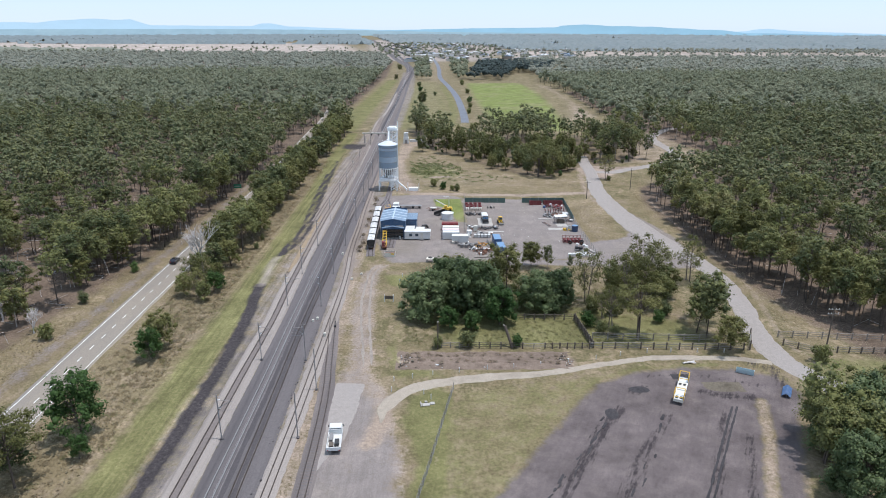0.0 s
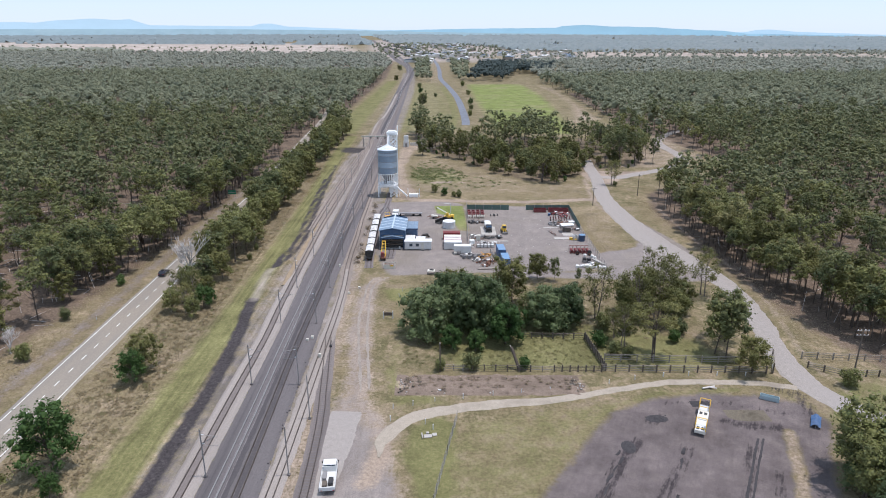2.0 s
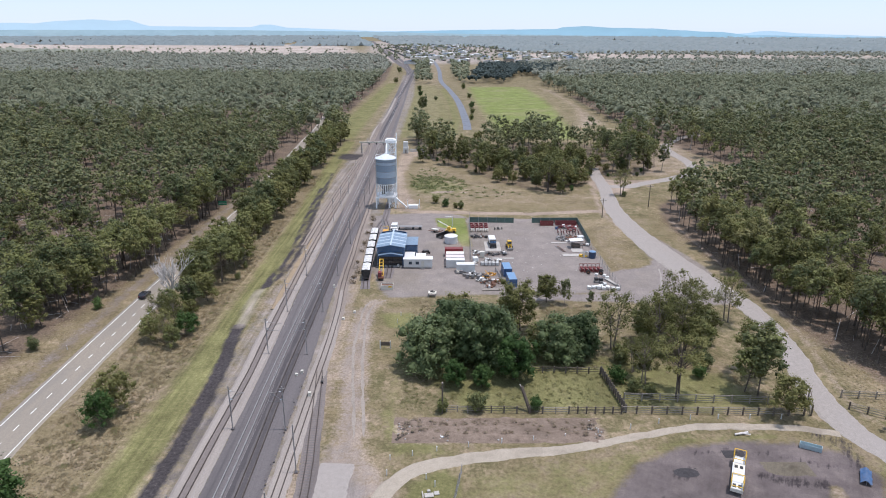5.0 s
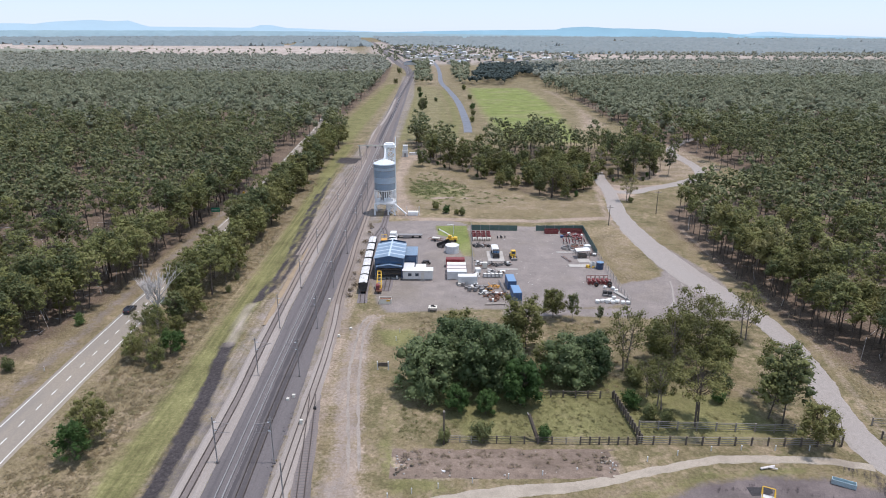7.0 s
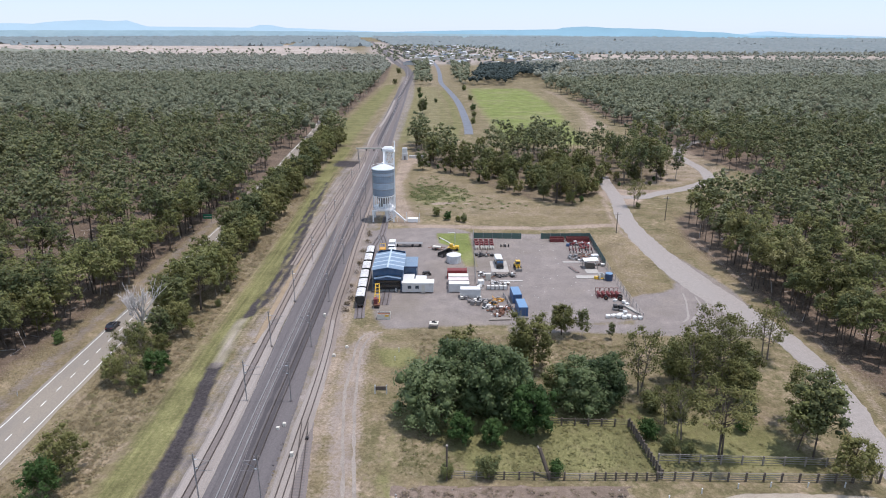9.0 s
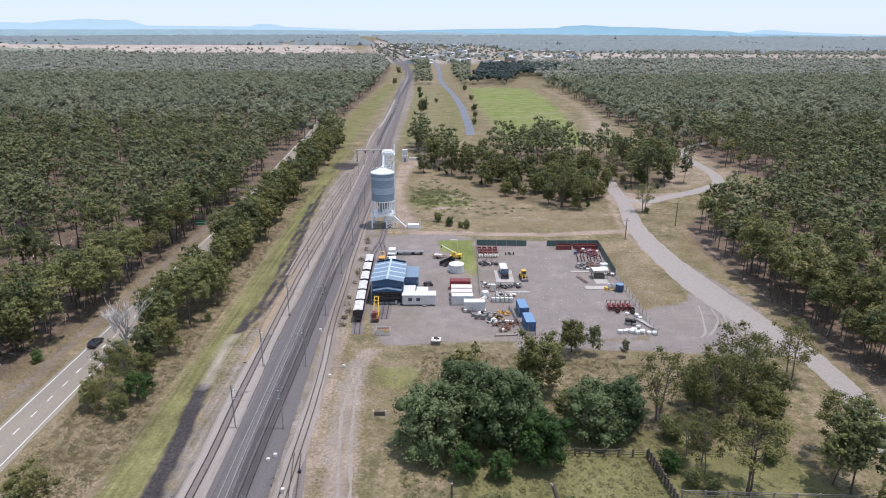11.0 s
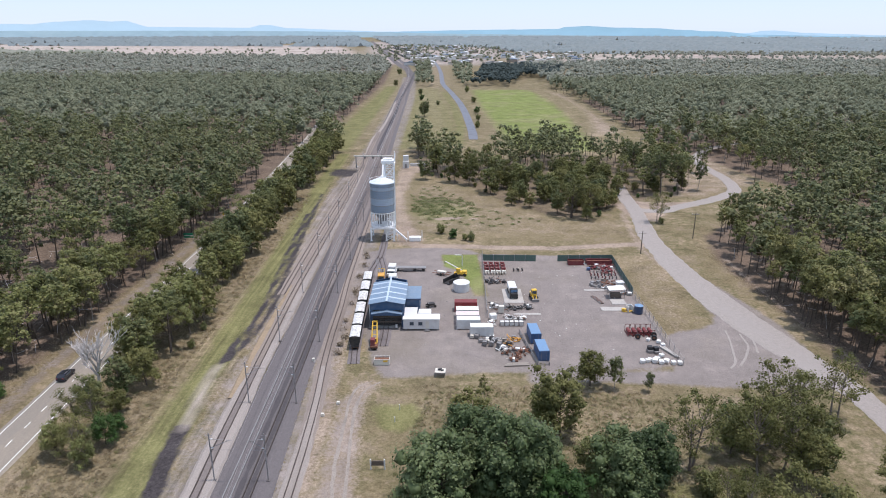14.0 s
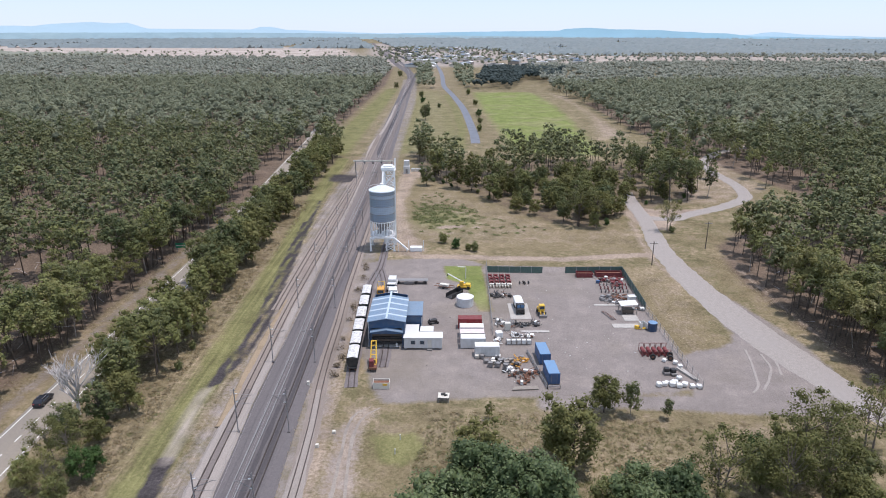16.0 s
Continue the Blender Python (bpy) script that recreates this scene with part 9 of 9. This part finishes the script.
tussocks("roadside_grass", "straw-coloured dry grass between highway and woods", [(-97, 80), (-85, 80), (-85, 330), (-88, 330), (-93, 150)], 0.74, 0.33, M_STRAW, 52)
tussocks("paddock_grass", "rough green grass in the stockyard paddock", [(-9, 127), (64, 127), (62, 150), (48, 172), (-6, 176), (-10, 150)], 0.75, 0.3, M_GRASSG, 53)
tussocks("track_grass", "tufts of dry grass along the sidings", [(-29.2, 70), (-27.8, 70), (-28.6, 150), (-30.6, 200), (-31.6, 200), (-30, 150)], 0.50, 0.30, M_STRAW, 56)
tussocks("siding_grass", "tufts of dry grass between the sidings", [(-24.6, 70), (-22.6, 70), (-23.6, 112), (-25, 118)], 0.56, 0.25, M_STRAW, 57)
tussocks("woodland_edge_grass", "dry grass along the edge of the woods", [(76, 128), (96, 118), (90, 150), (86, 170), (84, 215), (80, 262), (77, 262), (79, 215), (82, 180), (80, 150)], 0.74, 0.30, M_STRAW, 58)
tussocks("yard_verge_grass", "dry grass beside the gravel road", [(48, 250), (60, 250), (60.5, 225), (60, 208), (56, 203), (48, 202)], 0.68, 0.22, M_STRAW, 59)


def stones(name, label, poly, spacing, size, mat, seed):
    q = scatter(poly, spacing, seed)
    rg = np.random.default_rng(seed)
    base = np.array([(1, 0, 0), (-1, 0, 0), (0, 1, 0), (0, -1, 0), (0, 0, 1), (0, 0, -1)], float)
    tri = np.array([(0, 2, 4), (2, 1, 4), (1, 3, 4), (3, 0, 4), (2, 0, 5), (1, 2, 5), (3, 1, 5), (0, 3, 5)])
    vs, ts = [], []
    for k, (x, y) in enumerate(q):
        v = base * rg.uniform(0.4, 1.2, (6, 1)) * size * rg.uniform(0.4, 1.3) * np.array([1, 1, 0.7]) + np.array([x, y, 0.05])
        vs.append(v)
        ts.append(tri + 6 * k)
    tagged(new(name, big_mesh(name, np.concatenate(vs), np.concatenate(ts), mat)), label, "stones", kind="stuff")


stones("bank_stones", "pale stones and clods strewn over the earth bank", [(-9, 117), (27, 118), (26, 123.6), (-9, 124)], 1.1, 0.3, M_CONCRETE, 71)
stones("bank_clods", "dark clods strewn over the earth bank", [(-9, 117), (27, 118), (26, 123.6), (-9, 124)], 0.9, 0.35, M_SPOIL, 72)
stones("track_lumps", "dark lumps of spilled ballast beside the siding", [(-28.8, 70), (-27.6, 70), (-28.5, 140), (-29.5, 140)], 1.5, 0.25, M_COAL, 74)
stones("yard_litter", "small pale bits strewn over the gravel yard", [(9, 187), (45, 187), (45, 245), (9, 245)], 4.5, 0.16, M_BALE, 77)
stones("yard_litter", "small dark bits strewn over the gravel yard", [(-14, 184), (14, 184), (8, 250), (-20, 250)], 5.5, 0.16, M_STEEL, 78)

# ---- low green thicket on the rise behind the silo ----
def thicket(name, label, poly, spacing, size, mat, seed, leaf=0.17, per=90, up=2.2, flat=0.32, lift=0.0):
    q = scatter(poly, spacing, seed)
    rg = np.random.default_rng(seed)
    c = np.concatenate([q, lift + rg.uniform(0.0, 0.25, (len(q), 1)) * flat / 0.32], 1)
    v, t = leaf_cloud(c, rg.uniform(0.5, 1.2, len(q)) * size, int(per * size), leaf, rg, flat, False, up)
    v[:, 2] = np.maximum(v[:, 2], -0.03)
    tagged(new(name, big_mesh(name, v, t, mat)), label, "undergrowth", kind="stuff")


M_DEAD_SCRUB = leaf_material("scrub_dead_brown", [(0.1, (0.13, 0.1, 0.07)), (0.5, (0.2, 0.16, 0.112)), (0.9, (0.29, 0.235, 0.17))], 0.4, 0.9, 0.3)
M_SCRUB = leaf_material("scrub_pale_green", [(0.1, (0.115, 0.135, 0.05)), (0.5, (0.165, 0.18, 0.075)), (0.9, (0.225, 0.225, 0.115))], 0.3, 0.7)
thicket("green_thicket", "low sprawling green undergrowth on the rise", [(-17, 304), (-7, 297), (7, 300), (13, 310), (4, 322), (-12, 326)], 2.6, 1.8, M_SCRUB, 71, 0.2, 70, 1.6, 0.24)
thicket("scattered_thicket", "scattered low scrub on the rise behind the yard", [(-12, 288), (14, 282), (34, 290), (12, 312), (-6, 345), (-18, 335)], 4.4, 1.1, M_SCRUB, 75, 0.2, 60, 1.8, 0.2)
tussocks("shoulder_weeds", "weeds along the shoulder between goods line and main line", [(-37.9, 70), (-36.9, 70), (-37.4, 111), (-38.2, 145), (-39.0, 185), (-39.9, 185), (-39.0, 145), (-38.5, 111)], 0.55, 0.3, M_GRASSG, 100)
thicket("median_grass", "soft clumps of tall dry grass between highway and railway", [(-70, 72), (-56.5, 72), (-56, 150), (-57.5, 330), (-70, 330)], 1.7, 0.75, M_STRAW, 98, 0.13, 55, 2.6, 0.14)
thicket("median_weeds", "clumps of green weeds between highway and railway", [(-70, 72), (-56, 72), (-55.5, 150), (-57, 240), (-68, 240)], 4.2, 0.9, M_GRASSG, 99, 0.13, 55, 2.6, 0.14)
thicket("paddock_weeds", "rough clumps of green weeds round the shade trees", [(-9, 128), (62, 128), (60, 146), (48, 172), (-6, 176), (-11, 150)], 2.3, 0.7, M_GRASSG, 102, 0.12, 50, 2.6, 0.14)
thicket("paddock_straw", "clumps of dry grass behind the shade trees", [(-9, 150), (62, 134), (60, 150), (50, 174), (-8, 177)], 2.2, 0.8, M_STRAW, 103, 0.12, 50, 2.6, 0.14)
thicket("bank_scrub", "low dead brown scrub on the earth bank", [(-8, 118.2), (26, 118.6), (25, 123), (-8, 123.4)], 1.5, 0.55, M_DEAD_SCRUB, 105, 0.12, 60, 2.2, 0.3, 0.4)
thicket("lineside_scrub", "dry grey-brown bushes along the wagons and the siding", [(-26.6, 188), (-25.0, 188), (-25.4, 222), (-25.6, 256), (-27.2, 256)], 2.0, 1.0, M_DEAD_SCRUB, 106, 0.15, 70, 0.8, 0.8, 0.3)
